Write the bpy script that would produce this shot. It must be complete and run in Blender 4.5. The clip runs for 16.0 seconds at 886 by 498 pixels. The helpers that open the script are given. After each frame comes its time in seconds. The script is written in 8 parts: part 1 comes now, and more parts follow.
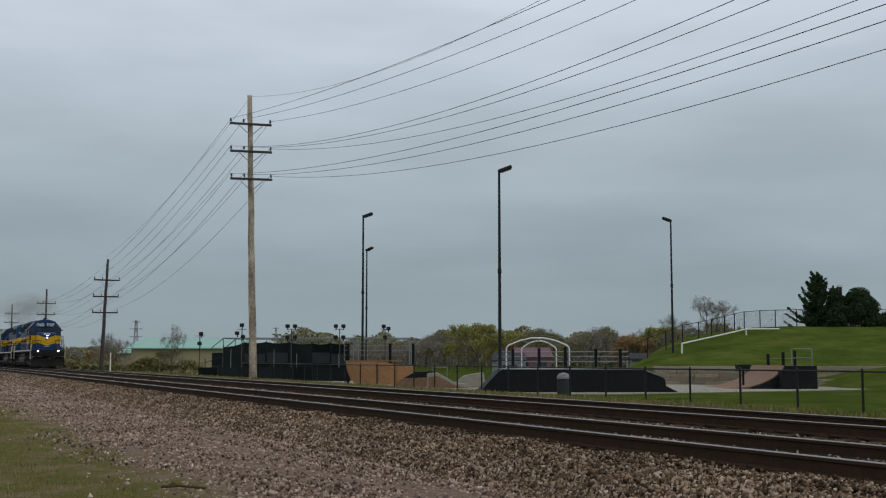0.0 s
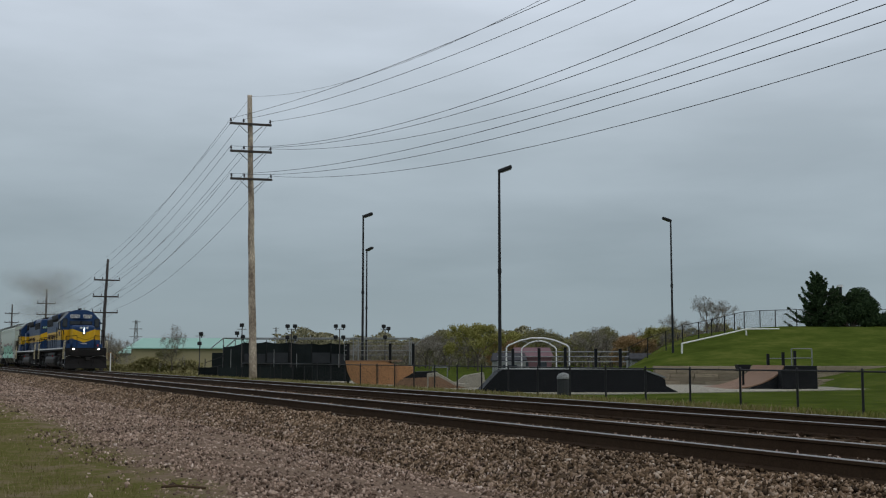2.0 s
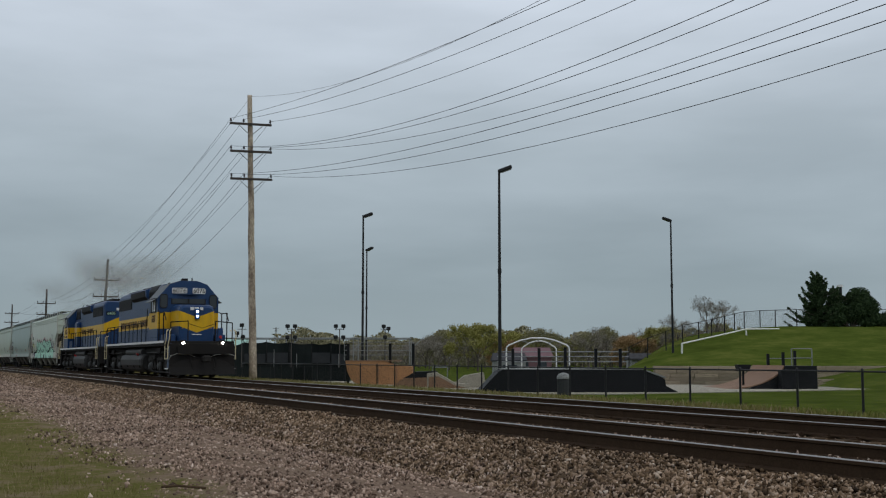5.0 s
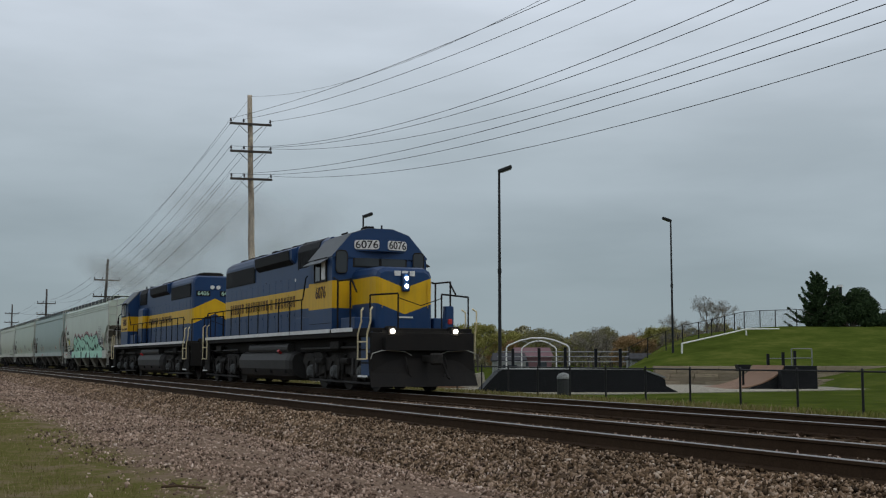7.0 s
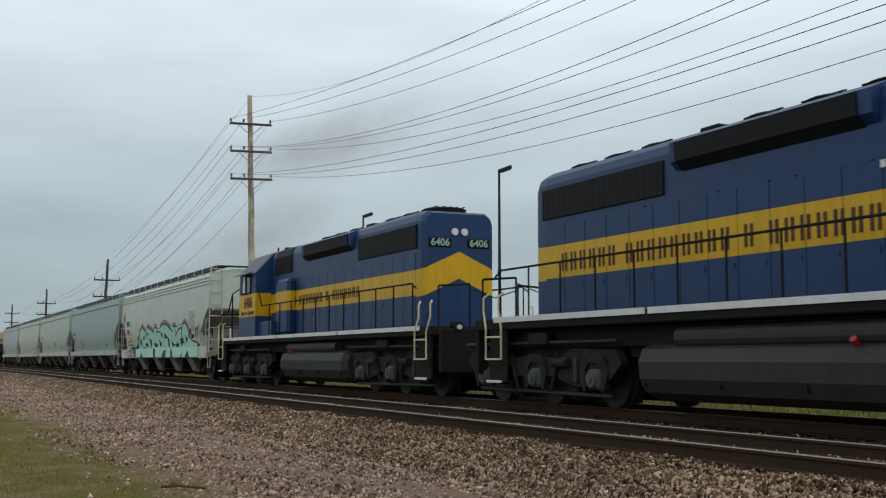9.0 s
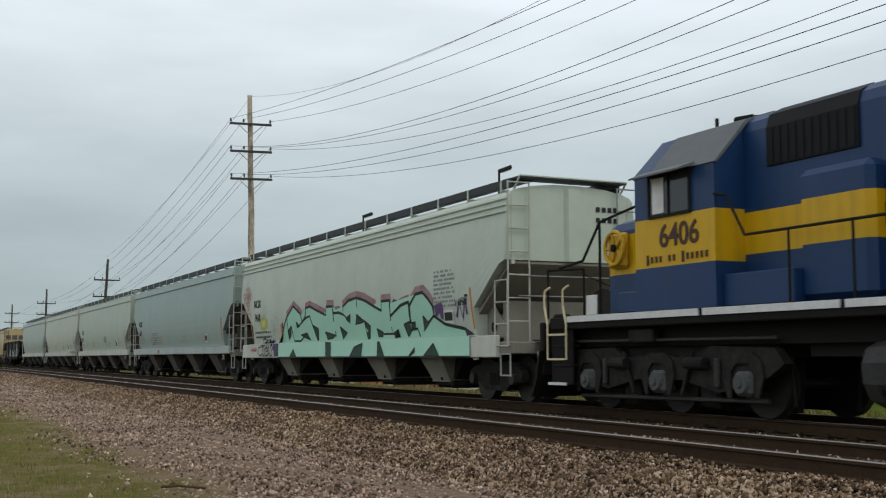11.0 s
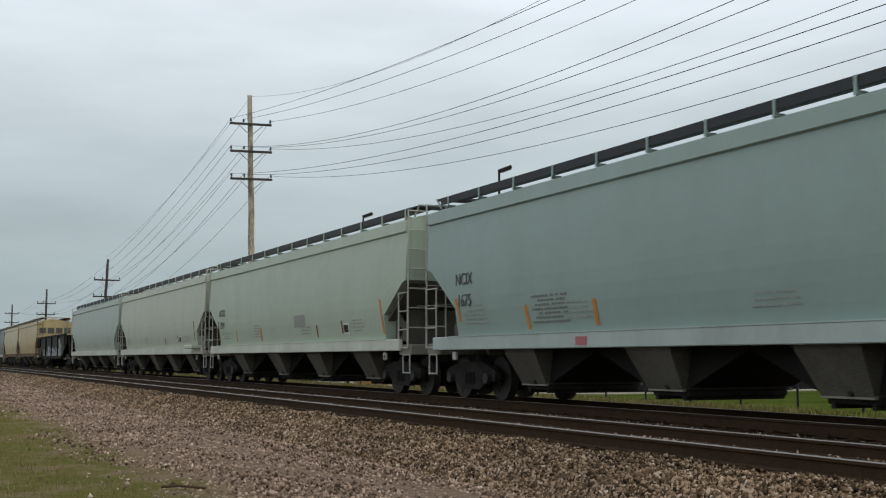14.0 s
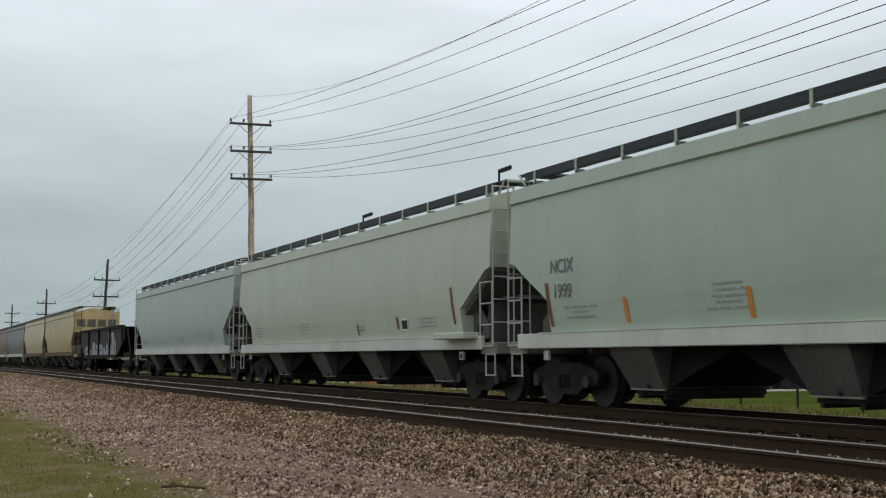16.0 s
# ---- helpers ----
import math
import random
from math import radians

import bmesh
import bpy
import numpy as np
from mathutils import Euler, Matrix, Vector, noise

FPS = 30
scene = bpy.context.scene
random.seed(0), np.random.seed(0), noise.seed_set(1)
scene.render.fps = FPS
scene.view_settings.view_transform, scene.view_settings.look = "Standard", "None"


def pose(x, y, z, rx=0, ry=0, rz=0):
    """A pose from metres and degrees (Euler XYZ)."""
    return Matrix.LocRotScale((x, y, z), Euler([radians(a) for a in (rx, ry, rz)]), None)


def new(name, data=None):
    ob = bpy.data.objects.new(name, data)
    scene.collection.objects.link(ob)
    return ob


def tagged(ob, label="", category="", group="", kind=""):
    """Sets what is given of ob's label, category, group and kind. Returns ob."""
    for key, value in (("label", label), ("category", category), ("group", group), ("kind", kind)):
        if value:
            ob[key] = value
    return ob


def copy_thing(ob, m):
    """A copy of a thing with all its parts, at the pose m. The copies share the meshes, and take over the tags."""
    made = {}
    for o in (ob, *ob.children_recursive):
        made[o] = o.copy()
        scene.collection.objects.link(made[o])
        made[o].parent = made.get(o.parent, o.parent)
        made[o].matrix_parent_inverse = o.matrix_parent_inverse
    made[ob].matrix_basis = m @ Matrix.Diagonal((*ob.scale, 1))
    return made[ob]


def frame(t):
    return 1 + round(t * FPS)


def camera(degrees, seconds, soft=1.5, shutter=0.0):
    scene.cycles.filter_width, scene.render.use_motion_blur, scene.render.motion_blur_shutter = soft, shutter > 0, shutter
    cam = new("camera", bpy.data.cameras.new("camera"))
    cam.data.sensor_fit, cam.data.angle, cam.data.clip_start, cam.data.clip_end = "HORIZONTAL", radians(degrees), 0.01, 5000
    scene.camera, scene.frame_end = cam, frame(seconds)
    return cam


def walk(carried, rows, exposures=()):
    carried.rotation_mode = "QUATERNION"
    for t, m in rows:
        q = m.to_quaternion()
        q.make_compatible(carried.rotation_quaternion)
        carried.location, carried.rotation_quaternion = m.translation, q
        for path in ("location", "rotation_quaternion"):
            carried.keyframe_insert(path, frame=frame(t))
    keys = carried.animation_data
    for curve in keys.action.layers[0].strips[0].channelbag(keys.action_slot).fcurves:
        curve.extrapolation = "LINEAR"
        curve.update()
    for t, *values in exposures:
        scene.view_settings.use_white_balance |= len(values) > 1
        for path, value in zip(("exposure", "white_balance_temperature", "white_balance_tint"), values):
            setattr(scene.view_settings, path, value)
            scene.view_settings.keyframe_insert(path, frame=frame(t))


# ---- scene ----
# ---- camera: stands still beside the line, railhead height is z = 0, +x is the way the train runs ----
YAW = 65.23
cam = camera(41.58, 16.0, soft=1.15, shutter=0.1)
HERE = pose(0, 0, 0.87, 95.367, 0, YAW)
walk(cam, [(0, HERE), (16, HERE)], exposures=[(0, 0.06, 6550, 10), (4.2, 0.06, 6550, 10), (6.3, 0.08, 6600, 10), (7.2, 0.10, 6620, 10), (8.2, 0.27, 6660, 9), (8.7, 0.42, 6720, 9), (10.8, 0.50, 6920, 9), (13.0, 0.46, 6900, 9), (16, 0.46, 6900, 9)])

# ---- overcast sky and one wide, weak sun ----
world = bpy.data.worlds.new("world")
scene.world = world
world.use_nodes = True


def node(nt, kind, **sets):
    n = nt.nodes.new(kind)
    for k, v in sets.items():
        if k in n.inputs:
            n.inputs[k].default_value = v
    return n


def build_world():
    nt = world.node_tree
    nt.nodes.clear()
    out = nt.nodes.new("ShaderNodeOutputWorld")
    bg = nt.nodes.new("ShaderNodeBackground")
    bg.inputs["Strength"].default_value = 1.0
    sky = nt.nodes.new("ShaderNodeTexSky")
    sky.sky_type = "NISHITA"
    sky.sun_disc = False
    sky.sun_elevation = radians(48)
    sky.sun_rotation = radians(200)
    dim = nt.nodes.new("ShaderNodeVectorMath")
    dim.operation = "SCALE"
    dim.inputs["Scale"].default_value = 0.08
    nt.links.new(sky.outputs[0], dim.inputs[0])
    # cloud deck: brightness by height, broken by soft streaks
    tc = nt.nodes.new("ShaderNodeTexCoord")
    sep = nt.nodes.new("ShaderNodeSeparateXYZ")
    nt.links.new(tc.outputs["Generated"], sep.inputs[0])
    mp = nt.nodes.new("ShaderNodeMapping")
    mp.inputs["Scale"].default_value = (2.0, 2.0, 9.0)
    mp.inputs["Rotation"].default_value = (0.18, 0.1, 0.4)
    nt.links.new(tc.outputs["Generated"], mp.inputs[0])
    nz = nt.nodes.new("ShaderNodeTexNoise")
    nz.inputs["Scale"].default_value = 1.5
    nz.inputs["Detail"].default_value = 5
    nz.inputs["Roughness"].default_value = 0.5
    nt.links.new(mp.outputs[0], nz.inputs["Vector"])
    ramp = nt.nodes.new("ShaderNodeValToRGB")
    r = ramp.color_ramp
    r.elements[0].position, r.elements[0].color = 0.0, (0.265, 0.335, 0.375, 1)
    r.elements[1].position, r.elements[1].color = 1.0, (0.50, 0.54, 0.60, 1)
    for p, c in ((0.06, (0.262, 0.328, 0.370, 1)), (0.17, (0.395, 0.466, 0.522, 1)), (0.30, (0.608, 0.68, 0.772, 1)), (0.5, (0.55, 0.60, 0.67, 1))):
        e = r.elements.new(p)
        e.color = c
    wob = nt.nodes.new("ShaderNodeMath")
    wob.operation = "MULTIPLY_ADD"
    wob.inputs[1].default_value = 0.10
    nt.links.new(nz.outputs[0], wob.inputs[0])
    sub = nt.nodes.new("ShaderNodeMath")
    sub.operation = "SUBTRACT"
    sub.inputs[1].default_value = 0.05
    nt.links.new(sep.outputs["Z"], sub.inputs[0])
    nt.links.new(sub.outputs[0], wob.inputs[2])
    nt.links.new(wob.outputs[0], ramp.inputs[0])
    gain = nt.nodes.new("ShaderNodeMapRange")
    gain.inputs["From Min"].default_value, gain.inputs["From Max"].default_value = 0.3, 0.7
    gain.inputs["To Min"].default_value, gain.inputs["To Max"].default_value = 0.93, 1.08
    nt.links.new(nz.outputs[0], gain.inputs["Value"])
    cl = nt.nodes.new("ShaderNodeVectorMath")
    cl.operation = "SCALE"
    nt.links.new(ramp.outputs[0], cl.inputs[0])
    nt.links.new(gain.outputs[0], cl.inputs["Scale"])
    mix = nt.nodes.new("ShaderNodeMix")
    mix.data_type = "RGBA"
    mix.inputs[0].default_value = 0.93
    nt.links.new(dim.outputs[0], mix.inputs[6])
    nt.links.new(cl.outputs[0], mix.inputs[7])
    nt.links.new(mix.outputs[2], bg.inputs["Color"])
    nt.links.new(bg.outputs[0], out.inputs[0])


build_world()
sun = new("sun", bpy.data.lights.new("sun", "SUN"))
sun.data.energy, sun.data.angle, sun.data.color = 0.5, radians(40), (1.0, 0.97, 0.93)
sun.matrix_world = pose(0, 0, 40, 42, 0, 110)

# ---- materials ----


def mat(name, color, rough=0.7, metal=0.0, var=0.25, scale=3.0, fine=40.0, bump=0.15, dist=0.01, tint=None, rand=0.0, stretch=(1, 1, 1), coat=0.0, island=False, spec=0.35):
    """A surface with large stains, fine grain and relief, in metres of its own object."""
    m = bpy.data.materials.new(name)
    m.use_nodes = True
    nt = m.node_tree
    b = nt.nodes["Principled BSDF"]
    b.inputs["Roughness"].default_value = rough
    b.inputs["Metallic"].default_value = metal
    b.inputs["Coat Weight"].default_value = coat
    b.inputs["Specular IOR Level"].default_value = spec
    tc = nt.nodes.new("ShaderNodeTexCoord")
    mp = nt.nodes.new("ShaderNodeMapping")
    mp.inputs["Scale"].default_value = stretch
    nt.links.new(tc.outputs["Object"], mp.inputs[0])
    big = node(nt, "ShaderNodeTexNoise", Scale=scale, Detail=6.0, Roughness=0.6)
    small = node(nt, "ShaderNodeTexNoise", Scale=fine, Detail=4.0, Roughness=0.65)
    nt.links.new(mp.outputs[0], big.inputs["Vector"])
    nt.links.new(mp.outputs[0], small.inputs["Vector"])
    dark = tint if tint else tuple(c * 0.55 for c in color)
    r1 = nt.nodes.new("ShaderNodeValToRGB")
    r1.color_ramp.elements[0].position, r1.color_ramp.elements[1].position = 0.35, 0.68
    r1.color_ramp.elements[0].color = (*[color[i] * (1 - var) + dark[i] * var for i in range(3)], 1)
    r1.color_ramp.elements[1].color = (*color, 1)
    nt.links.new(big.outputs[0], r1.inputs[0])
    m2 = nt.nodes.new("ShaderNodeMix")
    m2.data_type, m2.blend_type = "RGBA", "MULTIPLY"
    m2.inputs[0].default_value = 1.0
    g = nt.nodes.new("ShaderNodeMapRange")
    g.inputs["From Min"].default_value, g.inputs["From Max"].default_value = 0.3, 0.7
    g.inputs["To Min"].default_value, g.inputs["To Max"].default_value = 1 - var * 0.6, 1 + var * 0.3
    nt.links.new(small.outputs[0], g.inputs["Value"])
    nt.links.new(r1.outputs[0], m2.inputs[6])
    nt.links.new(g.outputs[0], m2.inputs[7])
    last = m2.outputs[2]
    if rand:
        src = nt.nodes.new("ShaderNodeNewGeometry").outputs["Random Per Island"] if island else nt.nodes.new("ShaderNodeObjectInfo").outputs["Random"]
        rr = nt.nodes.new("ShaderNodeMapRange")
        rr.inputs["To Min"].default_value, rr.inputs["To Max"].default_value = 1 - rand, 1 + rand
        nt.links.new(src, rr.inputs["Value"])
        m3 = nt.nodes.new("ShaderNodeMix")
        m3.data_type, m3.blend_type = "RGBA", "MULTIPLY"
        m3.inputs[0].default_value = 1.0
        nt.links.new(last, m3.inputs[6])
        nt.links.new(rr.outputs[0], m3.inputs[7])
        last = m3.outputs[2]
    nt.links.new(last, b.inputs["Base Color"])
    if bump:
        bp = nt.nodes.new("ShaderNodeBump")
        bp.inputs["Strength"].default_value = bump
        bp.inputs["Distance"].default_value = dist
        nt.links.new(small.outputs[0], bp.inputs["Height"])
        nt.links.new(bp.outputs[0], b.inputs["Normal"])
    return m


def glow(name, color, strength):
    m = bpy.data.materials.new(name)
    m.use_nodes = True
    b = m.node_tree.nodes["Principled BSDF"]
    b.inputs["Base Color"].default_value = (0.8, 0.8, 0.8, 1)
    b.inputs["Emission Color"].default_value = (*color, 1)
    b.inputs["Emission Strength"].default_value = strength
    return m


def banded(name, base, band, lo, hi, dip=0.0, half=0.95, grime=0.22):
    """Painted coachwork: a band between two heights, which dips in a V towards the middle line, with road dirt and streaks."""
    m = mat(name, base, rough=0.42, var=0.2, scale=1.2, fine=25, bump=0.05, dist=0.004, spec=0.3)
    nt = m.node_tree
    b = nt.nodes["Principled BSDF"]
    src = b.inputs["Base Color"].links[0].from_socket
    tc = nt.nodes.new("ShaderNodeTexCoord")
    sep = nt.nodes.new("ShaderNodeSeparateXYZ")
    nt.links.new(tc.outputs["Object"], sep.inputs[0])

    def math(op, a, c=None, clamp=False):
        n = nt.nodes.new("ShaderNodeMath")
        n.operation, n.use_clamp = op, clamp
        for i, v in enumerate((a, c)):
            if v is None:
                continue
            if isinstance(v, (int, float)):
                n.inputs[i].default_value = v
            else:
                nt.links.new(v, n.inputs[i])
        return n.outputs[0]

    ay = math("ABSOLUTE", sep.outputs["Y"])
    v = math("SUBTRACT", 1.0, math("DIVIDE", ay, half), True)
    z = math("ADD", sep.outputs["Z"], math("MULTIPLY", v, dip))
    inside = math("MULTIPLY", math("GREATER_THAN", z, lo), math("LESS_THAN", z, hi))
    mix = nt.nodes.new("ShaderNodeMix")
    mix.data_type = "RGBA"
    nt.links.new(inside, mix.inputs[0])
    nt.links.new(src, mix.inputs[6])
    # the band wears the same stains
    mul = nt.nodes.new("ShaderNodeMix")
    mul.data_type = "RGBA"
    nz = node(nt, "ShaderNodeTexNoise", Scale=2.5, Detail=6.0, Roughness=0.65)
    nt.links.new(tc.outputs["Object"], nz.inputs["Vector"])
    mr = nt.nodes.new("ShaderNodeMapRange")
    mr.inputs["From Min"].default_value, mr.inputs["From Max"].default_value = 0.42, 0.75
    mr.inputs["To Max"].default_value = grime
    nt.links.new(nz.outputs[0], mr.inputs["Value"])
    nt.links.new(mr.outputs[0], mul.inputs[0])
    mul.inputs[6].default_value = (*band, 1)
    mul.inputs[7].default_value = (*[c * 0.6 for c in band], 1)
    nt.links.new(mul.outputs[2], mix.inputs[7])
    # vertical streaks of grime
    st = nt.nodes.new("ShaderNodeMapping")
    st.inputs["Scale"].default_value = (5, 5, 0.5)
    nt.links.new(tc.outputs["Object"], st.inputs[0])
    nz2 = node(nt, "ShaderNodeTexNoise", Scale=1.5, Detail=5.0)
    nt.links.new(st.outputs[0], nz2.inputs["Vector"])
    mr2 = nt.nodes.new("ShaderNodeMapRange")
    mr2.inputs["From Min"].default_value, mr2.inputs["From Max"].default_value = 0.45, 0.8
    mr2.inputs["To Max"].default_value = grime
    nt.links.new(nz2.outputs[0], mr2.inputs["Value"])
    fin = nt.nodes.new("ShaderNodeMix")
    fin.data_type = "RGBA"
    nt.links.new(mr2.outputs[0], fin.inputs[0])
    nt.links.new(mix.outputs[2], fin.inputs[6])
    fin.inputs[7].default_value = (0.055, 0.058, 0.065, 1)
    nt.links.new(fin.outputs[2], b.inputs["Base Color"])
    return m


BLUE, YELLOW = (0.0085, 0.043, 0.130), (0.66, 0.39, 0.008)
M_BODY = banded("coachwork_hood", BLUE, YELLOW, 2.40, 3.02)
M_CAB = banded("coachwork_cab", BLUE, YELLOW, 2.30, 3.08)
M_NOSE = banded("coachwork_nose", BLUE, YELLOW, 2.33, 3.02, dip=0.30, half=0.95)
M_TAIL = banded("coachwork_tail", BLUE, YELLOW, 2.36, 3.02, dip=-0.45, half=0.98)
M_BLUE = mat("blue_paint", BLUE, rough=0.45, var=0.25, scale=1.5, fine=25, bump=0.05)
M_YELLOW = mat("yellow_paint", (0.68, 0.40, 0.02), rough=0.5, var=0.25)
M_HANDRAIL = mat("pale_yellow_handrail", (0.72, 0.62, 0.38), rough=0.5, var=0.25)
M_WHITE = mat("white_paint", (0.78, 0.78, 0.76), rough=0.5, var=0.3, scale=4)
# grimy black parts; also painted-in shade on hopper troughs and truck fill plates
M_BLACK = mat("black_grime_and_shade", (0.016, 0.0155, 0.015), rough=0.8, var=0.4, tint=(0.024, 0.020, 0.017), scale=2.5, bump=0.3, spec=0.12)
M_UNDER = mat("underframe_dirt", (0.040, 0.037, 0.033), rough=0.85, var=0.7, tint=(0.012, 0.0115, 0.011), scale=4, bump=0.3, spec=0.15)
M_TANK = mat("tank_grime", (0.046, 0.044, 0.042), rough=0.6, var=0.6, scale=2.0, fine=30, spec=0.25)
M_GRILLE = mat("grille_black", (0.012, 0.013, 0.015), rough=0.65, var=0.3, fine=60, bump=0.4, spec=0.15)
M_ROOF = mat("cab_roof_grey", (0.12, 0.135, 0.145), rough=0.6, var=0.3)
M_STEEL = mat("wheel_steel", (0.045, 0.040, 0.036), rough=0.65, metal=0.3, var=0.4)
M_RAILHEAD = mat("polished_railhead", (0.36, 0.35, 0.34), rough=0.42, metal=1.0, var=0.2, scale=6)
M_RAILWEB = mat("rusty_rail", (0.060, 0.037, 0.022), rough=0.9, var=0.5, scale=5, fine=60, bump=0.3, spec=0.1)
M_TIE = mat("creosoted_tie", (0.078, 0.051, 0.030), spec=0.1, rough=0.9, var=0.5, scale=3, fine=20, stretch=(1, 0.15, 1), bump=0.7, dist=0.02, rand=0.35)
M_BALLAST = mat("ballast_bed", (0.125, 0.084, 0.052), spec=0.1, rough=0.95, var=0.6, scale=1.5, fine=22, bump=1.0, dist=0.04)


def pebbles(name, stops, rough=0.92):
    """Broken stone: every piece takes its own shade from a row of stone colours."""
    m = bpy.data.materials.new(name)
    m.use_nodes = True
    nt = m.node_tree
    p = nt.nodes["Principled BSDF"]
    p.inputs["Roughness"].default_value = rough
    p.inputs["Specular IOR Level"].default_value = 0.15
    g = nt.nodes.new("ShaderNodeNewGeometry")
    r = nt.nodes.new("ShaderNodeValToRGB")
    while len(r.color_ramp.elements) < len(stops):
        r.color_ramp.elements.new(0.5)
    for e, (q, c) in zip(r.color_ramp.elements, stops):
        e.position, e.color = q, (*c, 1)
    nt.links.new(g.outputs["Random Per Island"], r.inputs[0])
    tc = nt.nodes.new("ShaderNodeTexCoord")
    n = node(nt, "ShaderNodeTexNoise", Scale=0.5, Detail=5.0, Roughness=0.7)
    nt.links.new(tc.outputs["Object"], n.inputs["Vector"])
    g2 = nt.nodes.new("ShaderNodeMapRange")
    g2.inputs["From Min"].default_value, g2.inputs["From Max"].default_value = 0.3, 0.7
    g2.inputs["To Min"].default_value, g2.inputs["To Max"].default_value = 0.65, 1.3
    nt.links.new(n.outputs[0], g2.inputs["Value"])
    mx = nt.nodes.new("ShaderNodeMix")
    mx.data_type, mx.blend_type = "RGBA", "MULTIPLY"
    mx.inputs[0].default_value = 1.0
    nt.links.new(r.outputs[0], mx.inputs[6])
    nt.links.new(g2.outputs[0], mx.inputs[7])
    nt.links.new(mx.outputs[2], p.inputs["Base Color"])
    return m


M_STONE = pebbles("ballast_stone", [(0.0, (0.026, 0.017, 0.011)), (0.35, (0.116, 0.075, 0.043)), (0.65, (0.249, 0.167, 0.105)), (0.88, (0.354, 0.255, 0.179)), (0.97, (0.429, 0.322, 0.235)), (1.0, (0.603, 0.497, 0.403))])
M_GRAVEL = pebbles("lilac_gravel_stone", [(0.0, (0.035, 0.023, 0.017)), (0.30, (0.175, 0.117, 0.084)), (0.6, (0.357, 0.255, 0.192)), (0.95, (0.480, 0.356, 0.278)), (1.0, (0.679, 0.559, 0.475))])
M_DUSTY = mat("dusty_cast_steel", (0.115, 0.12, 0.117), rough=0.85, var=0.6)
M_LADDER = mat("pale_ladder_steel", (0.50, 0.50, 0.45), rough=0.6, var=0.4)
M_POLE = mat("weathered_pole", (0.66, 0.56, 0.43), rough=0.85, var=0.75, tint=(0.06, 0.030, 0.018), scale=2.6, fine=14, stretch=(1, 1, 0.45), bump=0.6, dist=0.02)
M_POLEFAR = mat("grey_pole", (0.10, 0.09, 0.085), rough=0.9, var=0.4)
M_ARM = mat("crossarm_wood", (0.075, 0.065, 0.06), rough=0.9, var=0.4)
M_PORC = mat("insulator", (0.06, 0.055, 0.06), rough=0.3, var=0.2)
M_WIRE = mat("wire_metal", (0.06, 0.06, 0.065), rough=0.6, metal=0.4, var=0.1)
M_LAMPPOST = mat("lamp_post_black", (0.012, 0.013, 0.014), rough=0.5, var=0.3)
M_FENCE = mat("fence_black", (0.010, 0.010, 0.011), rough=0.55, var=0.2)
M_GALV = mat("galvanised_pipe", (0.30, 0.31, 0.31), rough=0.5, metal=0.5, var=0.3)
M_GLASS = bpy.data.materials.new("dark_glass")
M_GLASS.use_nodes = True
M_GLASS.node_tree.nodes["Principled BSDF"].inputs["Base Color"].default_value = (0.03, 0.035, 0.04, 1)
M_GLASS.node_tree.nodes["Principled BSDF"].inputs["Roughness"].default_value = 0.08
M_TEXT = mat("lettering_black", (0.02, 0.018, 0.02), rough=0.6, var=0.1)
M_TEXTBROWN = mat("lettering_brown", (0.07, 0.03, 0.02), rough=0.6, var=0.1)
M_HEADLIGHT = glow("lit_headlight", (1.0, 0.97, 0.90), 24.0)
M_DITCH = glow("lit_ditch_light", (1.0, 0.93, 0.78), 24.0)
M_REDLAMP = mat("red_marker", (0.45, 0.03, 0.03), rough=0.4)

# ---- mesh helpers ----


def part(name, bm, material, parent=None, label="", smooth=False):
    me = bpy.data.meshes.new(name)
    bm.normal_update()
    bm.to_mesh(me)
    bm.free()
    mats = material if isinstance(material, (list, tuple)) else [material]
    for m in mats:
        me.materials.append(m)
    if smooth:
        me.polygons.foreach_set("use_smooth", [True] * len(me.polygons))
    ob = new(name, me)
    if parent is not None:
        ob.parent = parent
    if label:
        ob["label"] = label
    return ob


def mesh_part(name, verts, faces, material, parent=None, label="", smooth=False):
    me = bpy.data.meshes.new(name)
    me.from_pydata([tuple(v) for v in verts], [], [tuple(f) for f in faces])
    me.materials.append(material)
    if smooth:
        me.polygons.foreach_set("use_smooth", [True] * len(me.polygons))
    ob = new(name, me)
    if parent is not None:
        ob.parent = parent
    if label:
        ob["label"] = label
    return ob


def share(name, ob, parent, m):
    """A further object on the same mesh."""
    o = new(name, ob.data)
    o.parent = parent
    o.matrix_basis = m
    for k in ("label",):
        if k in ob:
            o[k] = ob[k]
    return o


def empty(name, m, label, category, group="", kind=""):
    ob = new(name)
    ob.matrix_basis = m
    return tagged(ob, label, category, group, kind)


def box(bm, cx, cy, cz, sx, sy, sz, bev=0.0, rot=None):
    r = bmesh.ops.create_cube(bm, size=1.0)
    vs = r["verts"]
    bmesh.ops.scale(bm, vec=(sx, sy, sz), verts=vs)
    if bev:
        es = list({e for v in vs for e in v.link_edges})
        rb = bmesh.ops.bevel(bm, geom=es, offset=bev, segments=1, affect="EDGES")
        vs = list({v for f in rb["faces"] for v in f.verts} | {v for v in vs if v.is_valid})
        seen, stack = set(), [vs[0]]
        while stack:
            v = stack.pop()
            if v in seen:
                continue
            seen.add(v)
            stack.extend(e.other_vert(v) for e in v.link_edges)
        vs = list(seen)
    if rot is not None:
        bmesh.ops.rotate(bm, cent=(0, 0, 0), matrix=rot, verts=vs)
    bmesh.ops.translate(bm, vec=(cx, cy, cz), verts=vs)
    return vs


